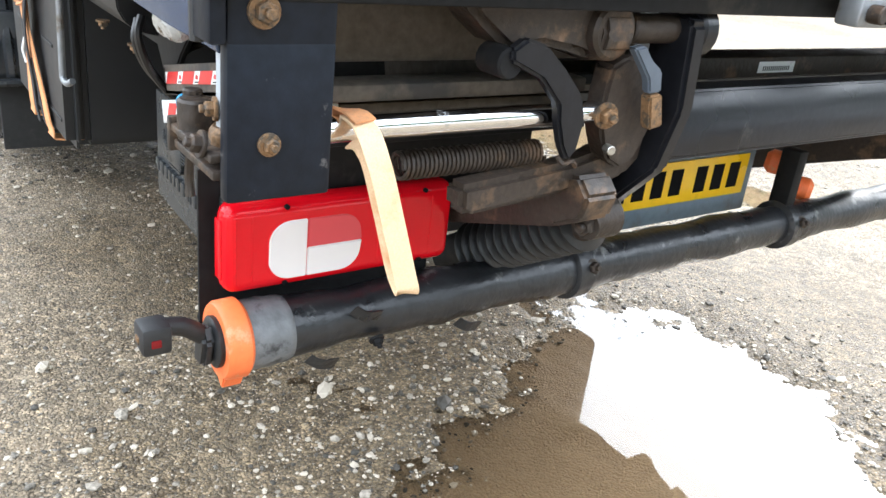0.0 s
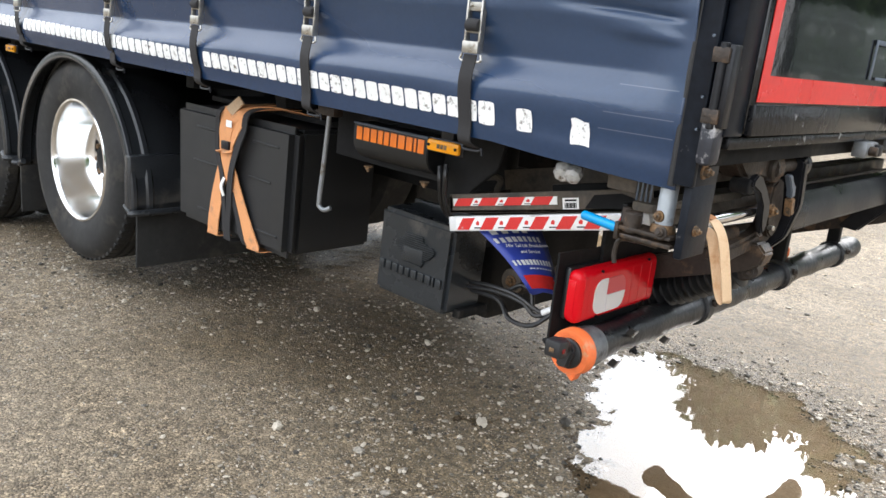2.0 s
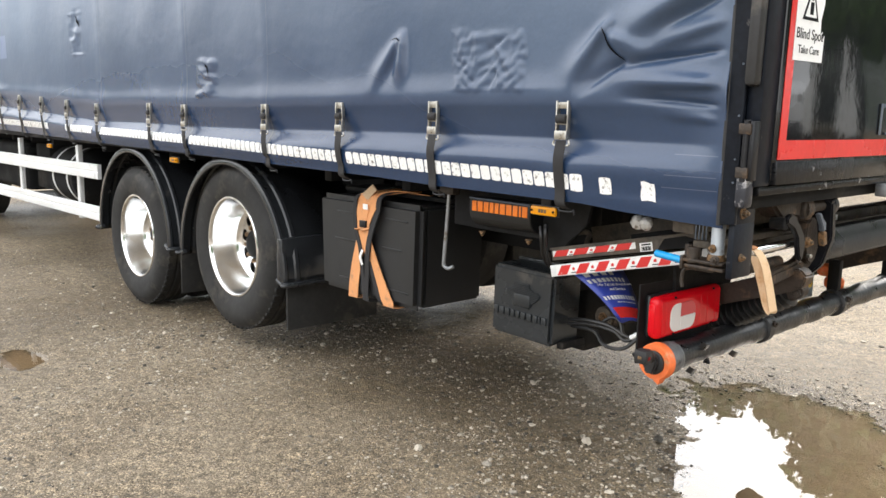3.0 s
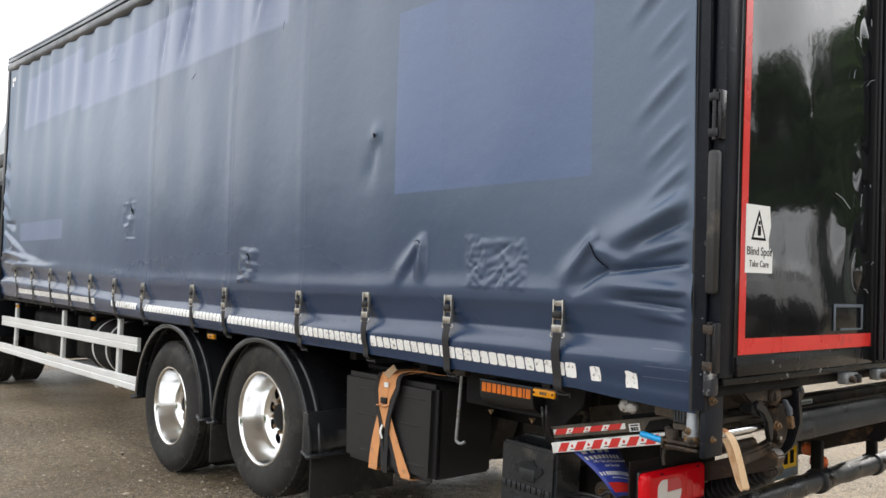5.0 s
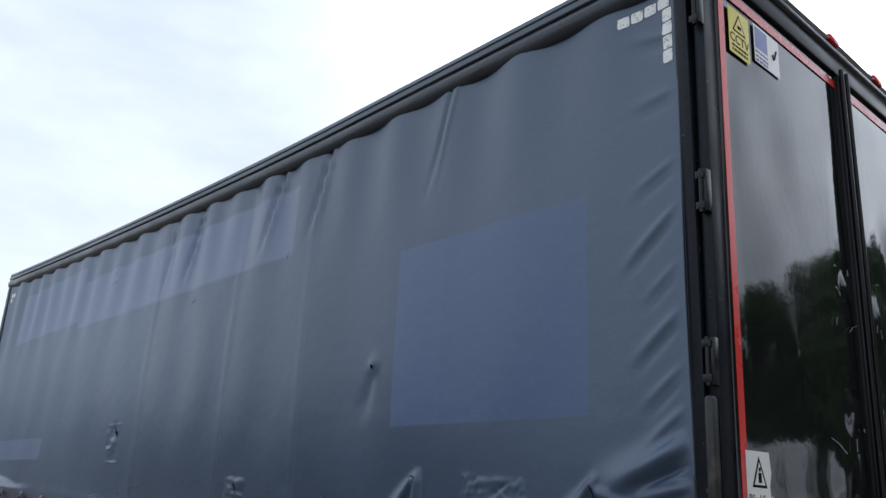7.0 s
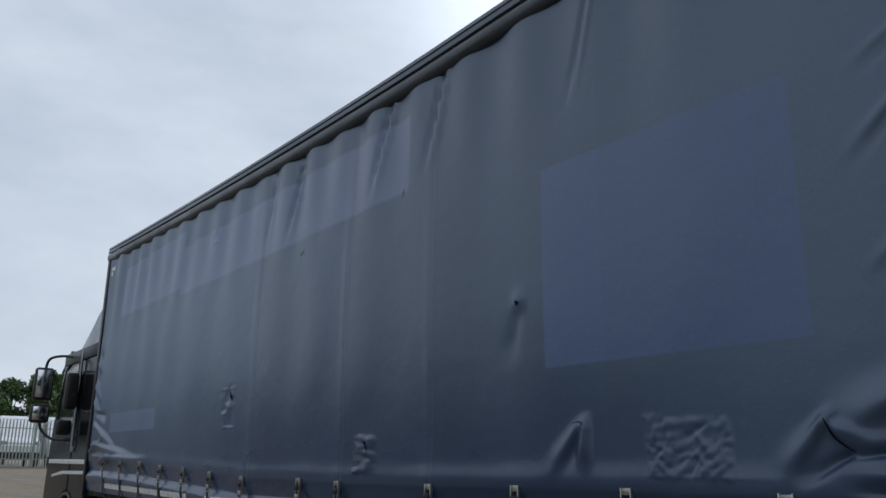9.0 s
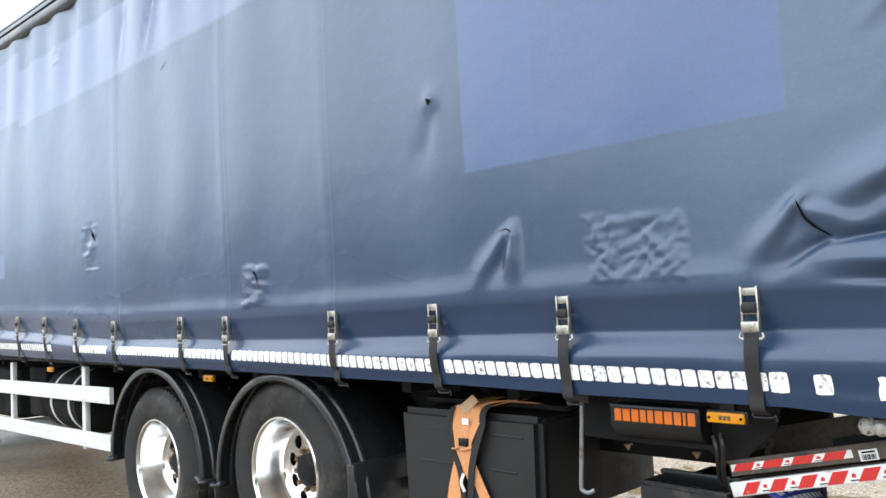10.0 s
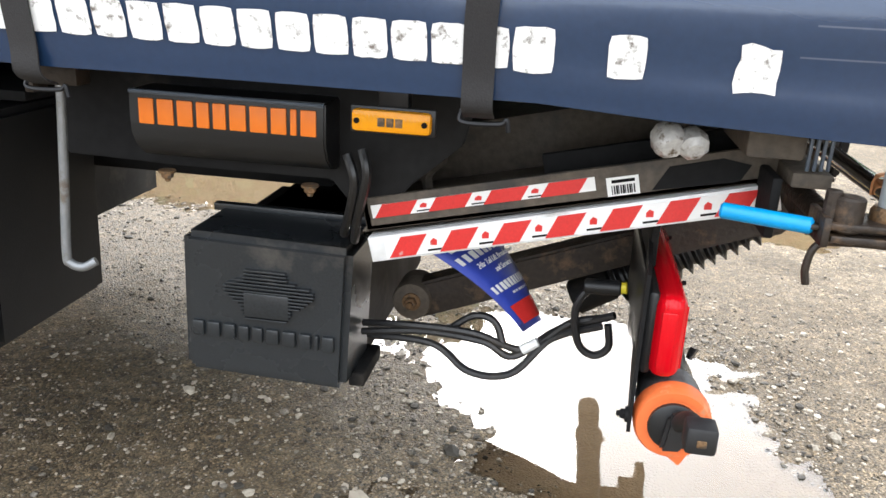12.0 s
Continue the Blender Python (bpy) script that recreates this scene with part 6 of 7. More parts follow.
part("stalk_arm", sweep([(TX + 0.005, 0.088, TZ + 0.015), (TX + 0.012, 0.055, TZ + 0.042), (TX + 0.018, 0.022, TZ + 0.052)], 0.014, 12), M_HOSE, stalk)
part("lamp_head", box(TX + 0.000, TX + 0.046, -0.012, 0.030, TZ + 0.022, TZ + 0.066, 0.007), M_HOSE, stalk)
part("amber_lens", box(TX + 0.016, TX + 0.030, -0.0140, -0.010, TZ + 0.036, TZ + 0.048, 0.003), M_BOLT, stalk, "small dull amber lens")
part("red_lens", box(TX + 0.044, TX + 0.0475, 0.0, 0.014, TZ + 0.036, TZ + 0.048, 0.003), M_REDDARK, stalk, "small dark red lens")
for yy in (0.80, 1.50, 2.15):
    b = lathe([(0.050, 0), (0.060, 0.004), (0.060, 0.040), (0.050, 0.044)], 24, None, (TX, yy, TZ), (0, 1, 0))
    clamp = part("tube_clamp", b, M_TAPE, tube)
    part("clamp_leg", box(TX - 0.03, TX + 0.02, yy + 0.005, yy + 0.04, TZ + 0.045, TZ + 0.19, 0.004), M_BLACKMAT, clamp)
    part("clamp_bolt", bolt((TX + 0.05, yy + 0.035, TZ + 0.02), (1, 0, 0.3), 0.012), M_RUSTY, clamp)
for yy, zz in ((0.235, -0.035), (0.31, 0.035), (0.52, -0.03)):
    part("tape_tatter", ribbon([(TX + 0.050, yy, TZ + zz), (TX + 0.056, yy + 0.02, TZ + zz - 0.012), (TX + 0.05, yy + 0.05, TZ + zz - 0.02)], 0.022, (0.4, 0, 1), 0.002), M_TAPE, tube)
part("tube_stud", bolt((TX + 0.045, 0.36, TZ - 0.03), (0.8, 0, -0.5), 0.009), M_BLACKMAT, tube)

# ---- control box, sign cover, marker plate, hook, small lamp, cables ----
def bevel_box(poly, y0, y1, r):
    return slab(poly, y0, y1, "xz", None, r)


b = bevel_box([(-1.166, 0.506), (-0.838, 0.498), (-0.826, 0.790), (-1.160, 0.797)], 0.288, 0.470, 0.014)
cbox = part("pump_box", b, M_PUMP, truck, "black moulded tail-lift pump box with embossed panel")
for i in range(15):
    w = (0.040, 0.042, 0.044, 0.060, 0.080, 0.088, 0.088, 0.086, 0.078, 0.070, 0.060, 0.050, 0.050, 0.046, 0.042)[i]
    s = 0.018 if 3 < i < 11 else 0.006
    part("emblem_rib", box(-0.995 - w + s * 0.4, -0.995 + w + s * 0.6, 0.278, 0.290, 0.732 - i * 0.0070, 0.7357 - i * 0.0070, 0.0008), M_PUMP, cbox)
part("emblem_block", box(-1.035, -0.945, 0.2770, 0.290, 0.640, 0.690, 0.003), M_PUMP, cbox)
q = -1.143
for w in (0.028, 0.030, 0.029, 0.025, 0.025, 0.030, 0.031, 0.028, 0.013, 0.028):
    part("embossed_bar", box(q, q + w - 0.004, 0.2795, 0.290, 0.588 + (q + 1.143) * -0.02, 0.620 + (q + 1.143) * -0.02, 0.004), M_PUMP, cbox)
    q += w + 0.0025
part("box_flange", box(-0.845, -0.812, 0.34, 0.48, 0.485, 0.515, 0.004), M_BLACKMAT, cbox)
part("box_lid_lip", box(-1.17, -0.82, 0.455, 0.478, 0.790, 0.806, 0.003), M_PUMP, cbox)
part("hydraulic_tank", box(-1.14, -0.87, 0.56, 1.25, 0.42, 0.76, 0.02), M_BLACKMAT, truck)
part("box_mount", box(-1.15, -0.85, 0.48, 0.80, 0.70, 0.76, 0.006), M_BLACKMAT, cbox)

sec = [(0.130, 1.083), (0.1285, 1.070), (0.1275, 1.040), (0.130, 1.012), (0.142, 0.990), (0.165, 0.972), (0.200, 0.964), (0.24, 0.964), (0.24, 1.083)]
cover = part("sign_cover", slab([(y, z) for y, z in sec], -1.152, -0.826, "yz", None, 0.003), M_PLASTIC, truck, "black half-round plastic cover with orange bars")
q = -1.134
for w in (0.029, 0.031, 0.030, 0.025, 0.025, 0.031, 0.032, 0.029, 0.014, 0.029):
    part("orange_bar", box(q, q + w - 0.0035, 0.1252, 0.1290, 1.030, 1.071, 0.003), M_ORANGE, cover)
    q += w + 0.0025
part("cover_bead", rod((-1.150, 0.1285, 1.081), (-0.828, 0.1285, 1.079), 0.0035, 8), M_ROOFRAIL, cover)
b = slab([(-1.10, 1.10), (-0.60, 1.10), (-0.62, 1.02), (-0.70, 0.95), (-0.74, 0.905), (-0.80, 0.90), (-0.84, 0.945), (-1.10, 0.945), (-1.32, 0.95), (-1.32, 1.10)], 0.205, 0.218, "xz", None, 0.003)
part("bracket_plate", b, M_BLACKMAT, truck, "dark cut-out bracket plate")
for q, zz in ((-1.115, 0.945), (-0.865, 0.942)):
    part("bracket_bolt", bolt((q, 0.17, zz), (0, 0, -1), 0.010), M_BOLT, truck)
part("curtain_hook_bar", sweep([(-1.262, 0.118, 1.112), (-1.260, 0.115, 1.06), (-1.268, 0.112, 0.92), (-1.276, 0.110, 0.80), (-1.270, 0.110, 0.782), (-1.250, 0.114, 0.776), (-1.230, 0.122, 0.786)], 0.0078, 12), M_HOOK, truck, "bent grey steel rope hook bar")
b = box(-1.30, -1.22, 0.10, 0.14, 1.085, 1.115, 0.003)
box(-1.312, -1.296, 0.10, 0.14, 1.070, 1.100, 0.003, b)
part("hook_bracket", b, M_RUSTY, truck)
sl = part("work_lamp", lathe([(0.008, -0.022), (0.020, -0.020), (0.025, -0.008), (0.024, 0.010), (0.016, 0.020), (0.006, 0.022)], 9, None, (-0.318, 0.075, 1.078), (0.35, -1, -0.45)), M_DIRTYLENS, truck, "dirty clear twin work lamp")
part("second_lens", lathe([(0.008, -0.020), (0.018, -0.018), (0.022, -0.006), (0.021, 0.010), (0.012, 0.018)], 8, None, (-0.286, 0.072, 1.076), (0.2, -1, -0.5)), M_DIRTYLENS, sl)
part("lamp_clip", box(-0.308, -0.290, 0.088, 0.12, 1.070, 1.13, 0.004), M_RUSTY, sl)

cab_runs = ([(-0.83, 0.40, 0.60), (-0.72, 0.36, 0.625), (-0.60, 0.34, 0.632), (-0.50, 0.36, 0.600), (-0.42, 0.36, 0.665), (-0.35, 0.35, 0.69)],
            [(-0.83, 0.39, 0.585), (-0.70, 0.37, 0.610), (-0.58, 0.35, 0.612), (-0.52, 0.35, 0.588), (-0.44, 0.37, 0.645), (-0.34, 0.34, 0.70)],
            [(-0.82, 0.40, 0.575), (-0.68, 0.36, 0.590), (-0.60, 0.32, 0.560), (-0.52, 0.33, 0.562), (-0.45, 0.36, 0.63), (-0.36, 0.35, 0.672)],
            [(-0.65, 0.36, 0.625), (-0.60, 0.36, 0.66), (-0.56, 0.36, 0.65), (-0.54, 0.35, 0.605)],
            [(-0.33, 0.33, 0.755), (-0.39, 0.34, 0.745), (-0.412, 0.34, 0.70), (-0.400, 0.34, 0.635), (-0.37, 0.34, 0.615), (-0.345, 0.34, 0.635), (-0.35, 0.34, 0.68)])
for c in cab_runs:
    part("wiring_cable", sweep(c, 0.0075, 8), M_HOSE, truck, "loose black wiring in corrugated sleeve")
part("cable_connector", rod((-0.40, 0.34, 0.752), (-0.335, 0.33, 0.758), 0.014, 12), M_PLASTIC, truck)
part("cable_tag", rod((-0.343, 0.331, 0.757), (-0.325, 0.329, 0.760), 0.011, 10), M_YELLOW, truck, "yellow cable marker")
part("cable_sleeve", rod((-0.505, 0.352, 0.602), (-0.475, 0.356, 0.622), 0.010, 10), M_WHITE, truck)
part("wiring_cable", sweep([(-0.80, 0.16, 1.00), (-0.785, 0.15, 0.96), (-0.80, 0.18, 0.90), (-0.83, 0.25, 0.84), (-0.86, 0.36, 0.80)], 0.008, 8), M_HOSE, truck)
part("wiring_cable", sweep([(-0.775, 0.16, 1.01), (-0.765, 0.15, 0.97), (-0.785, 0.18, 0.90), (-0.81, 0.25, 0.83), (-0.84, 0.36, 0.79)], 0.008, 8), M_HOSE, truck)

# curled blue notice hanging under the platform
N_TL, N_TR, N_BL, N_BR = Vector((-0.672, 0.205, 0.838)), Vector((-0.605, 0.420, 0.840)), Vector((-0.500, 0.268, 0.680)), Vector((-0.475, 0.385, 0.655))


def on_notice(u, v, lift=0.0):
    """A spot on the curled sheet: u across, v down."""
    p = N_TL.lerp(N_TR, u).lerp(N_BL.lerp(N_BR, u), v)
    across = (N_TR - N_TL).lerp(N_BR - N_BL, v).normalized()
    out = across.cross((N_BL - N_TL).lerp(N_BR - N_TR, u).normalized()).normalized()
    out = out if out.y < 0 else -out
    return p + out * (0.016 * math.sin(math.pi * u) + 0.012 * math.sin(math.pi * v) + lift)


def notice_patch(u0, u1, v0, v1, lift, nu=7, nv=9):
    b = bmesh.new()
    rows = [[b.verts.new(on_notice(u, v, lift)) for u in np.linspace(u0, u1, nu)] for v in np.linspace(v0, v1, nv)]
    for a, d in zip(rows, rows[1:]):
        for j in range(nu - 1):
            b.faces.new((a[j], a[j + 1], d[j + 1], d[j]))
    return b


notice = part("service_notice", notice_patch(0, 1, 0, 1, 0), M_STICKBLUE)
tagged(notice, "curled blue plastic service notice hanging below the platform", "sign")
notice.modifiers.new("thickness", "SOLIDIFY").thickness = 0.002
part("red_panel", notice_patch(0.08, 0.86, 0.76, 0.95, 0.0022), M_REDLINE, notice, "red panel with faint print")
for txt, v, size in (("24hr Tail Lift Breakdown", 0.36, 0.0155), ("and Service", 0.45, 0.0155)):
    ux = (on_notice(0.9, v) - on_notice(0.1, v)).normalized()
    uz = on_notice(0.5, v - 0.1) - on_notice(0.5, v + 0.1)
    un = ux.cross(uz).normalized()
    m3 = Matrix((ux, un.cross(ux), un)).transposed().to_4x4()
    me = letters(txt, size)
    me.materials.clear()
    me.materials.append(M_WHITE)
    put("lettering", me, notice, Matrix.Translation(on_notice(0.5, v, 0.004)) @ m3)
rn = random.Random(4)
for v, h, u0, u1, cnt in ((0.10, 0.07, 0.10, 0.75, 4), (0.23, 0.08, 0.06, 0.90, 9), (0.58, 0.075, 0.06, 0.92, 11), (0.67, 0.02, 0.30, 0.90, 8)):
    step = (u1 - u0) / cnt
    for k in range(cnt):
        a = u0 + k * step
        part("print_bar", notice_patch(a, a + step * rn.uniform(0.55, 0.8), v - h / 2, v + h / 2, 0.0022, 2, 2), M_WHITE, notice, smooth=False)

# ---- toolbox and its lashing ----
def toolbox():
    b = bmesh.new()
    y0, y1 = 0.150, 0.565
    pts_f = [(-2.236, 0.536), (-1.494, 0.531), (-1.482, 1.010), (-2.256, 1.006)]
    merge(b, slab(pts_f, y0, y0 + 0.060, "xz", None, 0.026))
    pts_b = [(-2.226, 0.545), (-1.502, 0.541), (-1.490, 1.000), (-2.246, 0.996)]
    merge(b, slab(pts_b, y0 + 0.048, y1, "xz", None, 0.014))
    return b


tb = part("toolbox", toolbox(), M_GREYPLASTIC, truck, "large charcoal plastic toolbox lashed shut")
for a in ((-2.10, -1.95, 0.925), (-1.72, -1.56, 0.925), (-2.12, -1.94, 0.79), (-1.74, -1.60, 0.79), (-2.08, -1.94, 0.60), (-1.70, -1.55, 0.60)):
    part("moulded_rib", box(a[0], a[1], 0.146, 0.153, a[2], a[2] + 0.010, 0.003), M_GREYPLASTIC, tb)
part("toolbox_shelf", box(-2.24, -1.46, 0.30, 0.72, 1.015, 1.035, 0.004), M_BLACKMAT, tb)
for q in (-1.62, -2.08):
    part("toolbox_hanger", box(q - 0.03, q + 0.03, 0.52, 0.60, 0.56, 1.06, 0.006), M_BLACKMAT, tb)

# unseen box added on the far side to keep light from the ground
part("far_light_blocker", box(-2.22, -1.46, 1.97, 2.39, 0.533, 1.01, 0.02), M_GREYPLASTIC, truck)
lash = thing("ratchet_strap", (-1.85, 0.14, 0.53), "faded orange and black ratchet strap knotted round the toolbox", "strap")
runs = (([(-1.840, 0.34, 1.048), (-1.862, 0.17, 1.034), (-1.885, 0.138, 0.985), (-1.872, 0.132, 0.90), (-1.878, 0.134, 0.82), (-1.925, 0.138, 0.68), (-1.952, 0.142, 0.548), (-1.955, 0.165, 0.520), (-1.95, 0.35, 0.522)], 0.070, M_WEB),
        ([(-1.710, 0.34, 1.046), (-1.760, 0.165, 1.036), (-1.792, 0.130, 0.985), (-1.835, 0.120, 0.905), (-1.842, 0.122, 0.850), (-1.805, 0.128, 0.76), (-1.745, 0.136, 0.64), (-1.688, 0.142, 0.548), (-1.683, 0.165, 0.520), (-1.68, 0.35, 0.522)], 0.074, M_WEB),
        ([(-1.900, 0.34, 1.050), (-1.915, 0.150, 1.026), (-1.926, 0.132, 0.95), (-1.915, 0.128, 0.86), (-1.880, 0.126, 0.78), (-1.868, 0.132, 0.66), (-1.862, 0.140, 0.548), (-1.862, 0.165, 0.521), (-1.86, 0.35, 0.522)], 0.026, M_WEBBLACK),
        ([(-1.715, 0.34, 1.054), (-1.735, 0.150, 1.036), (-1.748, 0.126, 0.96), (-1.780, 0.116, 0.87), (-1.806, 0.116, 0.78), (-1.828, 0.128, 0.66), (-1.842, 0.138, 0.548), (-1.842, 0.165, 0.519), (-1.84, 0.35, 0.521)], 0.032, M_WEBBLACK),
        ([(-1.812, 0.128, 0.72), (-1.785, 0.134, 0.65), (-1.745, 0.140, 0.548), (-1.742, 0.165, 0.521)], 0.026, M_WEBBLACK),
        ([(-1.905, 0.122, 0.862), (-1.870, 0.112, 0.868), (-1.835, 0.112, 0.872), (-1.800, 0.118, 0.880)], 0.018, M_WEB),
        ([(-1.60, 0.36, 1.024), (-1.66, 0.29, 1.040), (-1.72, 0.22, 1.052), (-1.79, 0.155, 1.036), (-1.830, 0.124, 0.965), (-1.845, 0.118, 0.91)], 0.050, M_WEB),
        ([(-1.852, 0.120, 0.770), (-1.862, 0.114, 0.735), (-1.850, 0.118, 0.70)], 0.014, M_WHITE))
for p, w, mt in runs:
    part("webbing", ribbon(p, w, (1, 0, 0.05), 0.004), mt, lash)
part("cardboard_tag", slab([(-1.880, 1.030), (-1.838, 1.004), (-1.770, 1.058), (-1.800, 1.082)], 0.136, 0.142, "xz"), M_CARD, lash, "folded brown card tag")
part("maker_label", box(-1.842, -1.806, 0.113, 0.115, 0.965, 0.990, 0), M_WHITE, lash, "white sewn label", Matrix(), False)
part("ratchet_frame", box(-1.862, -1.815, 0.106, 0.122, 0.880, 0.912, 0.004), M_BLACK, lash)

loop = thing("hanging_strap", (0.07, 0.19, 0.82), "cream and orange webbing loop hanging from the tail-lift shaft", "strap")
b = ribbon([(0.005, 0.170, 1.030), (0.040, 0.172, 1.022), (0.062, 0.180, 0.985), (0.074, 0.196, 0.92), (0.082, 0.213, 0.855), (0.083, 0.218, 0.838), (0.074, 0.219, 0.834), (0.062, 0.212, 0.86), (0.046, 0.198, 0.93), (0.030, 0.184, 0.99), (0.010, 0.172, 1.000)], 0.026, (0.45, 0.9, 0.0), 0.003)
part("webbing_loop", b, M_WEBPALE, loop)
b = ribbon([(-0.012, 0.166, 1.006), (-0.010, 0.168, 1.030), (0.012, 0.171, 1.0345), (0.036, 0.173, 1.030)], 0.026, (0.45, 0.9, 0.0), 0.003)
part("worn_webbing_end", b, M_WEB, loop, "frayed orange end of the webbing")

# ---- side guard, tank, uprights ----
def rail_board(za, zb, h):
    b = bmesh.new()
    vs = []
    for x, z in ((-5.18, za), (-9.86, zb)):
        vs.append([b.verts.new((x, y, z + d)) for y, d in ((0.125, 0.0), (0.098, 0.0), (0.095, 0.004), (0.095, h * 0.44), (0.101, h * 0.5), (0.095, h * 0.56), (0.095, h - 0.004), (0.098, h), (0.125, h))])
    n = len(vs[0])
    for i in range(n):
        b.faces.new((vs[0][i], vs[0][(i + 1) % n], vs[1][(i + 1) % n], vs[1][i]))
    b.faces.new(vs[0][::-1])
    b.faces.new(vs[1])
    return b


part("side_guard_rail", rail_board(0.858, 0.806, 0.112), M_RAIL, truck, "pale aluminium side guard rail")
part("side_guard_rail", rail_board(0.536, 0.480, 0.108), M_RAIL, truck, "pale aluminium side guard rail")
part("guard_end", box(-9.90, -9.85, 0.094, 0.128, 0.478, 0.920, 0.006), M_RAIL, truck)
for q in (-5.72, -7.32, -9.15):
    part("guard_upright", box(q - 0.03, q + 0.03, 0.128, 0.165, 0.50, 1.10, 0.004), M_RAIL, truck)
tank = part("air_tank", lathe([(0.12, 0), (0.20, 0.02), (0.255, 0.06), (0.255, 0.72), (0.20, 0.76), (0.12, 0.78)], 36, None, (-6.78, 0.44, 0.80), (1, 0, 0)), M_BLACKMAT, truck, "dusty dark cylindrical tank with pale straps")
for q in (-6.55, -6.18):
    b = lathe([(0.257, 0), (0.261, 0.001), (0.261, 0.035), (0.257, 0.036)], 36, None, (q, 0.44, 0.80), (1, 0, 0), False)
    part("tank_strap", b, M_RAIL, tank)
b = box(-7.4, -7.0, 0.30, 0.75, 0.62, 1.05, 0.02)
part("battery_box", b, M_BLACKMAT, truck)
part("fuel_tank", box(-9.05, -7.75, 0.30, 0.80, 0.55, 1.03, 0.06, None, None, 4), M_BLACKMAT, truck)
part("spare_pallet", box(-7.9, -7.1, 0.24, 0.6, 0.50, 0.53, 0.004), M_RAIL, truck)
part("chassis_sheet", box(-9.3, -5.3, 1.22, 1.25, 0.55, 1.10, 0.004), M_BLACKMAT, truck)

# ---- cab ----
def cab_shell():
    prof = [(-9.66, 1.16), (-9.66, 2.86), (-9.72, 2.96), (-11.35, 2.96), (-11.55, 2.88), (-11.72, 2.45), (-11.86, 2.00), (-11.92, 1.75), (-11.96, 1.10), (-11.94, 0.62), (-11.40, 0.56), (-11.16, 0.60),
            (-11.12, 0.78), (-10.98, 0.98), (-10.76, 1.10), (-10.55, 1.135), (-10.34, 1.10), (-10.12, 0.98), (-10.00, 0.80), (-9.97, 0.66), (-9.66, 0.66)]
    return slab(prof, 0.06, WIDE - 0.06, "xz", None, 0.03)


cab = part("cab_body", cab_shell(), M_CAB, truck, "gloss charcoal sleeper cab with pale trim lines")
part("windscreen", slab([(-11.53, 2.84), (-11.75, 2.30), (-11.86, 1.94), (-11.88, 1.94), (-11.77, 2.32), (-11.56, 2.85)], 0.20, WIDE - 0.20, "xz"), M_GLASS, cab)
b = slab([(-10.62, 1.98), (-11.58, 1.90), (-11.38, 2.72), (-10.66, 2.76)], 0.050, 0.062, "xz", None, 0.004)
part("side_window", b, M_GLASS, cab, "dark cab side window")
part("window_frame", sweep([(-10.60, 0.052, 1.96), (-10.64, 0.052, 2.78), (-11.37, 0.052, 2.74), (-11.60, 0.052, 1.88), (-10.60, 0.052, 1.96)], 0.014, 8, None, 2), M_PLASTIC, cab)
part("trim_line", box(-11.80, -9.67, 0.050, 0.062, 1.475, 1.530, 0.004), M_RAIL, cab, "pale grey trim strip")
part("trim_line", slab([(-9.67, 1.360), (-10.9, 1.345), (-11.5, 1.30), (-11.5, 1.33), (-10.9, 1.385), (-9.67, 1.400)], 0.048, 0.062, "xz"), M_RAIL, cab, "pale grey trim strip")
b = slab([(-10.55, 0.80), (-10.53, 2.82), (-10.545, 2.82), (-10.57, 0.80)], 0.054, 0.0615, "xz")
part("door_shut_line", b, M_INK, cab)
part("door_handle", box(-10.78, -10.60, 0.036, 0.058, 1.70, 1.735, 0.008), M_PLASTIC, cab)
part("wheel_arch_trim", mudguard(-10.55, 0.045, 0.40, 0.60, 5, 175, 0.52), M_PLASTIC, cab)
part("cab_step", box(-11.75, -11.15, 0.08, 0.30, 0.36, 0.62, 0.03), M_PLASTIC, cab)
part("roof_gutter", box(-11.50, -9.67, 0.036, 0.062, 2.79, 2.95, 0.012), M_PLASTIC, cab, "black roof gutter above the door")
part("sun_visor", slab([(-11.48, 2.98), (-11.95, 2.74), (-11.96, 2.76), (-11.50, 3.02)], 0.10, WIDE - 0.10, "xz", None, 0.004), M_GLASS, cab, "smoked sun visor")
b = bmesh.new()
rows = []
for i in range(17):
    t = i / 16
    x = -9.70 - 1.75 * t
    z = 2.95 + 0.66 * math.sqrt(max(0, 1 - t ** 3.2))
    iny = 0.09 + 0.10 * (1 - math.sqrt(max(0, 1 - t ** 2.2)))
    row = []
    for u in np.linspace(0, 1, 15):
        y = iny + (WIDE - 2 * iny) * u
        k = 1 - abs(2 * u - 1) ** 26
        row.append(b.verts.new((x, y, 2.94 + (z - 2.94) * k)))
    rows.append(row)
for a, d in zip(rows, rows[1:]):
    for j in range(14):
        b.faces.new((a[j], a[j + 1], d[j + 1], d[j]))
b.faces.new(rows[0][::-1])
part("air_deflector", b, M_CABTOP, cab, "pale grey roof air deflector")
part("side_collar", slab([(-9.66, 1.2), (-9.56, 1.25), (-9.57, 2.9), (-9.66, 3.05)], 0.16, 0.18, "xz"), M_BLACKMAT, cab)
MS = Matrix.Translation((0.46, 0, 0))
arm_m = part("mirror_arm", sweep([(-11.45, 0.10, 2.86), (-11.62, -0.05, 2.90), (-11.75, -0.20, 2.86), (-11.78, -0.24, 2.70)], 0.018, 10), M_PLASTIC, cab, m=MS)
part("mirror_arm", sweep([(-11.55, 0.08, 1.78), (-11.68, -0.08, 1.80), (-11.76, -0.20, 1.92), (-11.78, -0.24, 2.08)], 0.018, 10), M_PLASTIC, cab, m=MS)
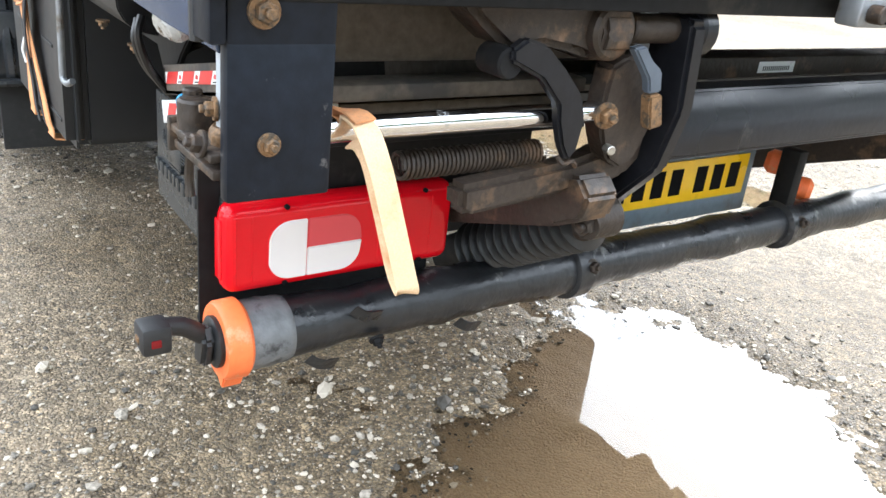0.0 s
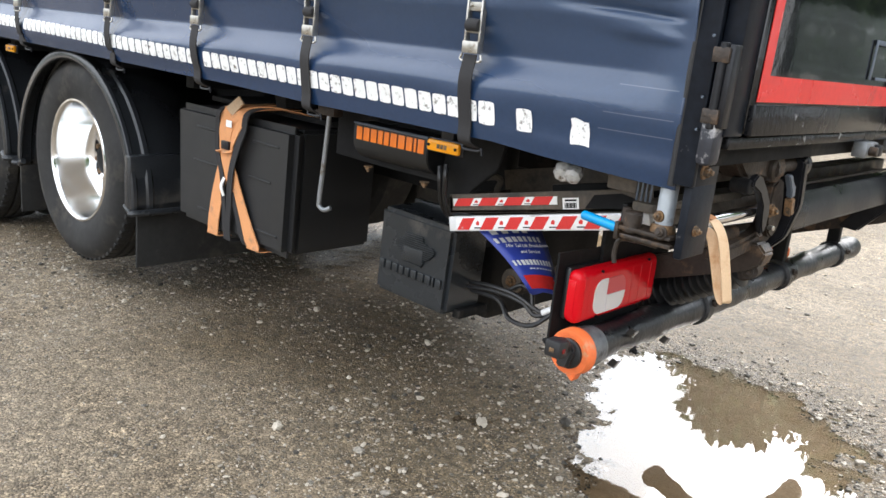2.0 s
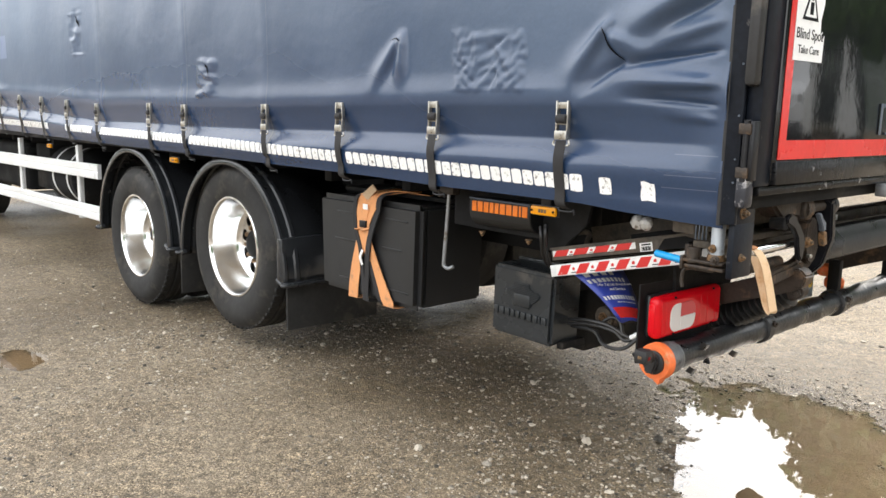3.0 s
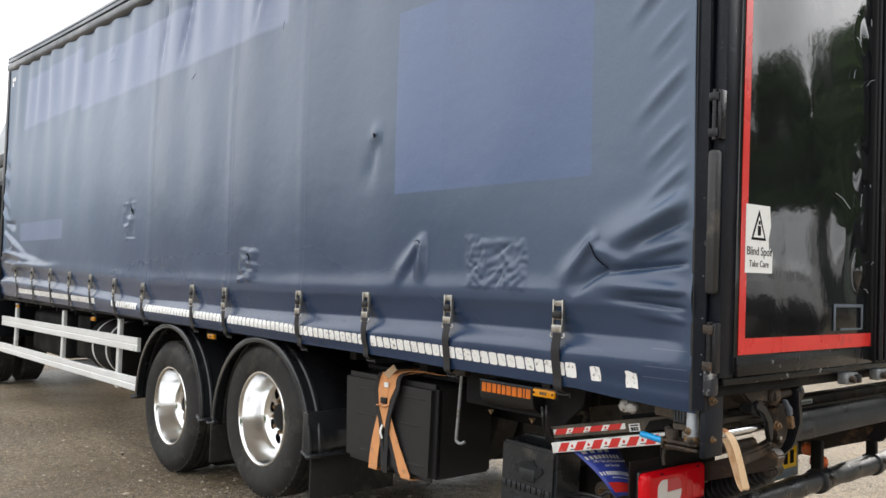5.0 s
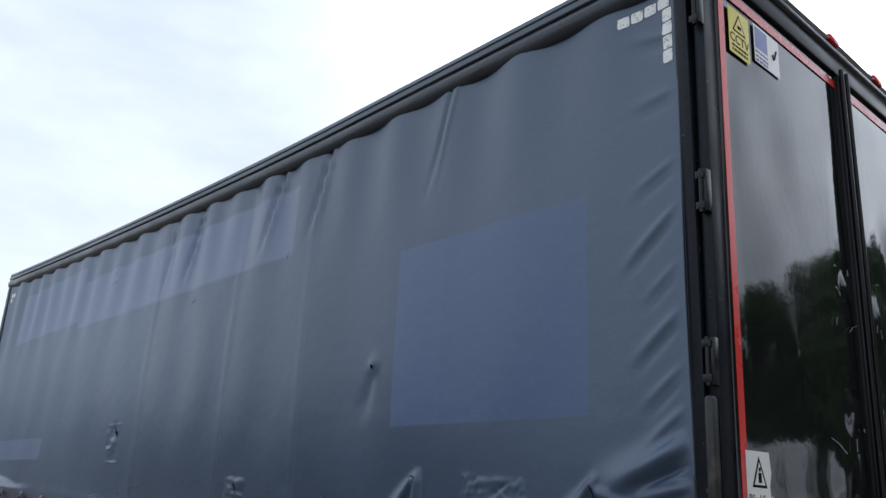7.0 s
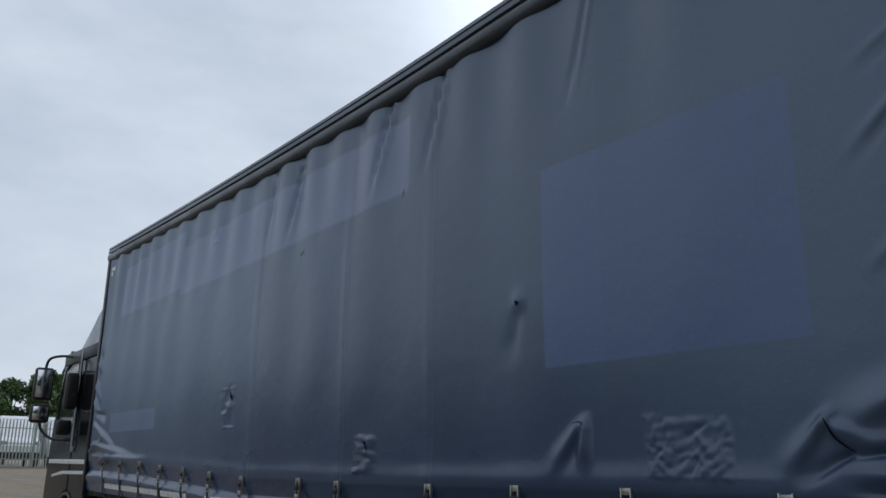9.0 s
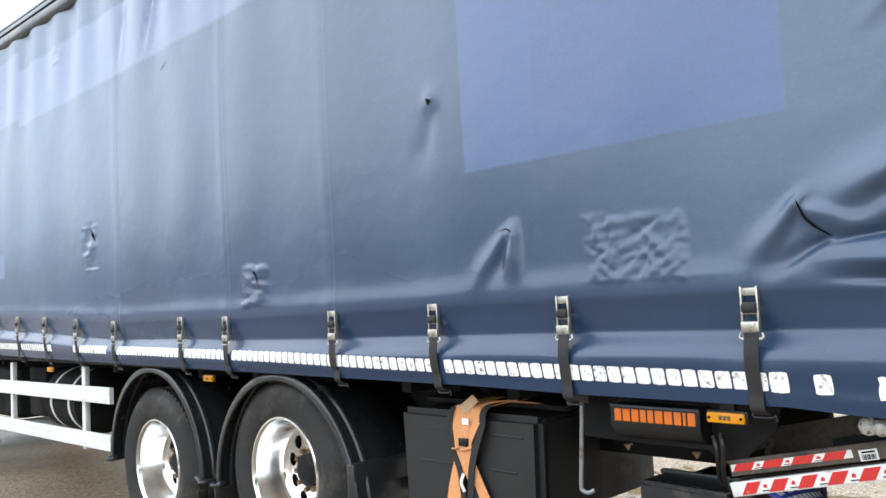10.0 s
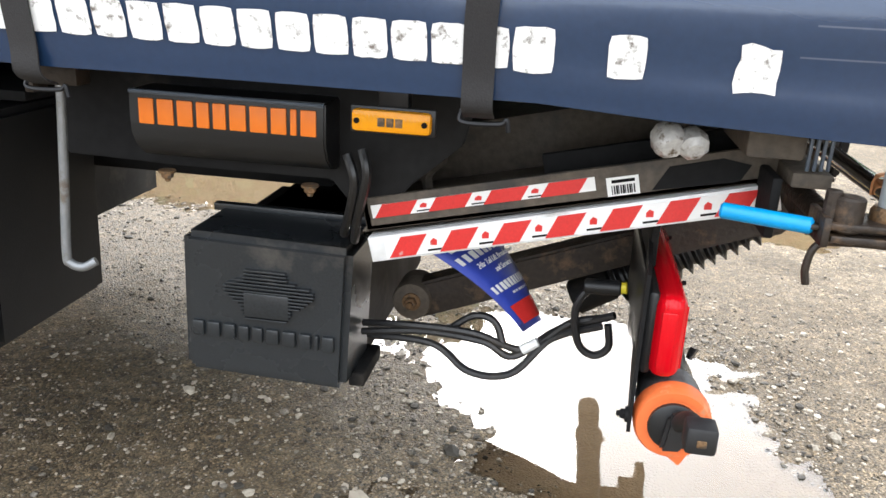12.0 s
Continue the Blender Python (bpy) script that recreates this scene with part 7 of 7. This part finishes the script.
for z0, z1 in ((2.30, 2.74), (2.00, 2.25)):
    mir = part("wing_mirror", box(-11.84, -11.72, -0.36, -0.12, z0, z1, 0.045, None, None, 4), M_PLASTIC, cab, "black twin wing mirror housing", MS)
    part("mirror_glass", box(-11.7215, -11.716, -0.335, -0.145, z0 + 0.035, z1 - 0.035, 0.002), M_CHROME, mir, m=MS)
mir = part("wing_mirror", box(-11.1, -10.98, -0.16, 0.02, 1.83, 2.02, 0.04, None, None, 4), M_PLASTIC, cab, m=MS)
part("kerb_mirror", box(-11.05, -10.90, -0.12, 0.06, 2.15, 2.62, 0.04, None, None, 4), M_PLASTIC, cab, m=MS)
part("grab_rail", sweep([(-10.45, 0.055, 2.86), (-10.45, 0.03, 2.82), (-10.46, 0.03, 1.72), (-10.46, 0.055, 1.68)], 0.013, 8), M_GALV, cab)

# steer wheel with its bright trim
m = Matrix.Translation((STEER, 0.115, 0.493))
w = put("wheel", None, truck, m, "black truck tyre with a bright ring trim")
put("tyre", T_ME, w, m)
b = lathe([(0.300, 0.010), (0.295, -0.008), (0.27, -0.010), (0.25, 0.012), (0.215, 0.000), (0.16, -0.045), (0.13, -0.075), (0.10, -0.08), (0.08, -0.11), (0.03, -0.115)], 48, None, (0, 0, 0), (0, 1, 0))
put("rim", finish("rim", b, M_ALU), w, m, "domed bright metal wheel trim")
for i in range(10):
    a = 2 * math.pi * i / 10
    put("wheel_nut", N_ME, w, m @ Matrix.Translation((0.125 * math.cos(a), -0.075, 0.125 * math.sin(a))))
wheel(STEER, WIDE - 0.115, 0.493, True)

# ---- surroundings: palisade fences, trees, parked vans ----
def fence(p0, p1, label):
    d = Vector((p1[0] - p0[0], p1[1] - p0[1], 0))
    ln = d.length
    d.normalize()
    t = thing("palisade_fence", (p0[0], p0[1], float(ground_height(p0[0], p0[1]))), label, "fence")
    side = Vector((-d.y, d.x, 0))
    bm = slab([(-0.032, 0), (0.032, 0), (0.032, 2.28), (0.012, 2.40), (0.0, 2.34), (-0.012, 2.40), (-0.032, 2.28)], -0.012, 0.0, "xz")
    me = finish("pale", bm, M_GREENBAR, False)
    turn = Matrix((d, side, Vector((0, 0, 1)))).transposed().to_4x4()
    n = int(ln / 0.155)
    for i in range(n):
        q = Vector((p0[0], p0[1], 0)) + d * (i * 0.155)
        put("pale", me, t, Matrix.Translation((q.x, q.y, float(ground_height(q.x, q.y)))) @ turn)
    za, zb = float(ground_height(*p0)), float(ground_height(*p1))
    for h in (0.45, 1.95):
        a, c = Vector((p0[0], p0[1], za + h)) + side * 0.02, Vector((p1[0], p1[1], zb + h)) + side * 0.02
        part("rail", sweep([a, c], 0.03, 4, None, 0), M_GREENBAR, t)
    for i in range(int(ln / 2.75) + 1):
        q = Vector((p0[0], p0[1], 0)) + d * (i * 2.75) + side * 0.07
        z0 = float(ground_height(q.x, q.y))
        part("post", box(q.x - 0.04, q.x + 0.04, q.y - 0.04, q.y + 0.04, z0 - 0.1, z0 + 2.3, 0.004), M_GREENBAR, t)
    a, c = Vector((p0[0], p0[1], za)) - side * 0.1, Vector((p1[0], p1[1], zb)) - side * 0.1
    kb = sweep([a, c], 0.13, 4, None, 0)
    tagged(part("kerb", kb, M_KERB), "low weathered concrete kerb at the foot of the fence", "kerb", kind="structure")


fence((-2.0, 27.0), (18.0, 24.5), "pale galvanised palisade fence in front of green trees")
fence((-46.0, -8.0), (-44.0, 26.0), "pale galvanised palisade fence with white vans behind")


def leaf_cloud(clusters, count, size, seed):
    r = np.random.default_rng(seed)
    co, fa = [], []
    tot = sum(c[3] ** 2 for c in clusters)
    for cx0, cy0, cz0, rad in clusters:
        k = int(count * rad ** 2 / tot)
        d = r.normal(size=(k, 3))
        d /= np.linalg.norm(d, axis=1)[:, None]
        p = np.array((cx0, cy0, cz0)) + d * rad * r.uniform(0.55, 1.08, (k, 1)) * (1, 1, 0.8)
        u = r.normal(size=(k, 3))
        u /= np.linalg.norm(u, axis=1)[:, None]
        v = np.cross(u, d + 0.6 * r.normal(size=(k, 3)))
        v /= np.linalg.norm(v, axis=1)[:, None] + 1e-6
        s = size * r.uniform(0.6, 1.4, (k, 1))
        base = len(co)
        quad = np.stack((p - u * s, p + v * s * 0.55, p + u * s, p - v * s * 0.55), 1)
        co.extend(quad.reshape(-1, 3).tolist())
        fa.extend([[base + 4 * i + j for j in range(4)] for i in range(k)])
    me = bpy.data.meshes.new("crown")
    me.from_pydata(co, [], fa)
    me.materials.append(M_LEAF)
    return me


def tree_kind(h, seed, count=7500, leaf=0.21):
    r = random.Random(seed)
    b = bmesh.new()
    sweep([(0, 0, 0), (0.1, 0.05, h * 0.25), (-0.05, 0.1, h * 0.5), (0.05, 0, h * 0.8)], 0.16, 8, b, 4)
    cl = []
    for i in range(11):
        a, rr = r.uniform(0, 6.28), r.uniform(0.4, 0.24 * h)
        zz = h * r.uniform(0.25, 0.9)
        rr *= 1.15 - zz / h * 0.7
        c = (rr * math.cos(a), rr * math.sin(a), zz)
        sweep([(0, 0.05, zz * 0.7), (c[0] * 0.5, c[1] * 0.5, zz * 0.88), c], 0.05, 5, b, 3)
        cl.append((*c, h * r.uniform(0.11, 0.19)))
    cl.append((0, 0, h * 0.88, h * 0.15))
    return finish("trunk", b, M_BARK), leaf_cloud(cl, count, leaf, seed)


KINDS = [tree_kind(h, s) for h, s in ((8.5, 3), (10.5, 8), (7.0, 15))]


def bush_kind(seed):
    r = random.Random(seed)
    b = bmesh.new()
    cl = []
    for i in range(12):
        c = (r.uniform(-1.7, 1.7), r.uniform(-0.8, 0.8), r.uniform(0.7, 3.4))
        sweep([(c[0] * 0.3, c[1] * 0.3, 0), (c[0] * 0.7, c[1] * 0.7, c[2] * 0.6), c], 0.04, 6, b)
        cl.append((*c, r.uniform(0.7, 1.05)))
    return finish("stems", b, M_BARK), leaf_cloud(cl, 7000, 0.12, seed)


KINDS.append(bush_kind(21))
KINDS += [tree_kind(h, s, 2800, 0.34) for h, s in ((8.5, 3), (10.5, 8), (7.0, 15))]


def tree(x, y, kind, scale, turn, label):
    t = tagged(put("tree", None, None, Matrix.Translation((x, y, float(ground_height(x, y)) - 0.05)) @ Matrix.Rotation(turn, 4, "Z") @ Matrix.Scale(scale, 4)), label, "tree", "trees round the yard")
    m = WORLD[t.name]
    put("trunk", KINDS[kind][0], t, m)
    put("crown", KINDS[kind][1], t, m)


rt = random.Random(11)
for i in range(12):
    tree(-8 + i * 2.5, 28.6 + rt.uniform(-0.3, 0.6), 3, rt.uniform(0.9, 1.2), rt.choice((0, 3.1)) + rt.uniform(-0.3, 0.3), "dense green bush behind the palisade fence")
for i in range(25):
    k = i % 3
    tree(-34 + i * 2.6 + rt.uniform(-0.5, 0.5), 30.5 + rt.uniform(-1, 2.5), k, ((11.4, 13.5, 12.0, 13.9, 11.4)[i - 8] if 8 <= i <= 12 else rt.uniform(9.8, 11.2)) / (8.5, 10.5, 7.0)[k], rt.uniform(0, 6), "leafy green tree behind the palisade fence")
for i in range(17):
    tree(27 + rt.uniform(-2, 3), -26 + i * 3.9 + rt.uniform(-1, 1), 4 + i % 3, rt.uniform(1.3, 1.7), rt.uniform(0, 6), "tall dense leafy tree at the yard edge")
for i in range(34):
    k = i % 3
    tree(-74 + rt.uniform(-2, 5), -32 + i * 2.1 + rt.uniform(-0.6, 0.6), k if 14 <= i <= 26 else 4 + k, rt.uniform(6.2, 7.4) / (8.5, 10.5, 7.0)[k], rt.uniform(0, 6), "distant leafy tree beyond the white vans")

# unseen row added opposite the truck, darkening what the low curtain reflects
for i in range(17):
    k = i % 3
    tree(-86 + i * 4.2 + rt.uniform(-1, 1), -40 + rt.uniform(-2, 2), 4 + k, rt.uniform(6.0, 7.6) * (1.45 if i > 5 else 1.0) / (8.5, 10.5, 7.0)[k], rt.uniform(0, 6), "unseen leafy green tree added to darken reflections in the curtain")


def van_body():
    prof = [(-2.6, 0.45), (-2.62, 1.1), (-2.35, 1.30), (-1.75, 1.42), (-1.05, 2.30), (-0.8, 2.42), (2.5, 2.46), (2.62, 2.36), (2.66, 0.5), (2.2, 0.42)]
    return slab(prof, -0.96, 0.96, "xz", None, 0.09)


ME_VAN = finish("van_body", van_body(), M_VAN)
ME_VGLASS = finish("van_glass", slab([(-1.70, 1.45), (-1.06, 2.26), (-1.02, 2.24), (-1.66, 1.42)], -0.80, 0.80, "xz"), M_GLASS)
b = slab([(-1.35, 1.50), (-0.95, 2.10), (-0.35, 2.12), (-0.35, 1.48)], -0.975, -0.955, "xz")
slab([(-1.35, 1.50), (-0.95, 2.10), (-0.35, 2.12), (-0.35, 1.48)], 0.955, 0.975, "xz", b)
ME_VSIDE = finish("van_side_glass", b, M_GLASS)
ME_VTYRE = finish("van_tyre", lathe([(0.2, 0), (0.33, 0.02), (0.35, 0.05), (0.35, 0.17), (0.33, 0.2), (0.2, 0.2)], 28, None, (0, 0, 0), (0, 1, 0)), M_RUBBER)
ME_VBUMP = finish("van_bumper", box(-2.70, -2.45, -0.94, 0.94, 0.38, 0.72, 0.06), M_PLASTIC)
ME_VHEAD = finish("van_headlight", box(-2.56, -2.30, -0.92, -0.62, 0.98, 1.22, 0.05), M_LENSGREY)


def van(x, y, turn, label, dark=False):
    m = Matrix.Translation((x, y, float(ground_height(x, y)) - 0.02)) @ Matrix.Rotation(radians(turn), 4, "Z") @ Matrix.Diagonal((1, 1, 1 if dark else 1.12, 1))
    v = tagged(put("parked_van", None, None, m), label, "van", "" if dark else "white panel vans")
    body = put("body", finish("van_body", van_body(), M_CAB) if dark else ME_VAN, v, m)
    put("windscreen", ME_VGLASS, v, m)
    put("side_windows", ME_VSIDE, v, m)
    put("bumper", ME_VBUMP, v, m)
    for s in (0, 1.54):
        put("headlight", ME_VHEAD, v, m @ Matrix.Translation((0, s, 0)))
    for wx in (-1.75, 1.65):
        for wy in (-0.97, 0.77):
            put("wheel", ME_VTYRE, v, m @ Matrix.Translation((wx, wy, 0.35)))


for i in range(14):
    van(-49.3 + 0.35 * math.sin(i * 2.1), -6 + i * 2.3, 180 + 2 * math.sin(i), "white panel van parked in a row behind the fence")
van(7.6, 15.5, 75, "white panel van parked across the yard")
van(11.2, 17.2, 78, "white panel van parked across the yard")
van(8.6, 19.5, 262, "dark parked van seen past the rear corner", True)
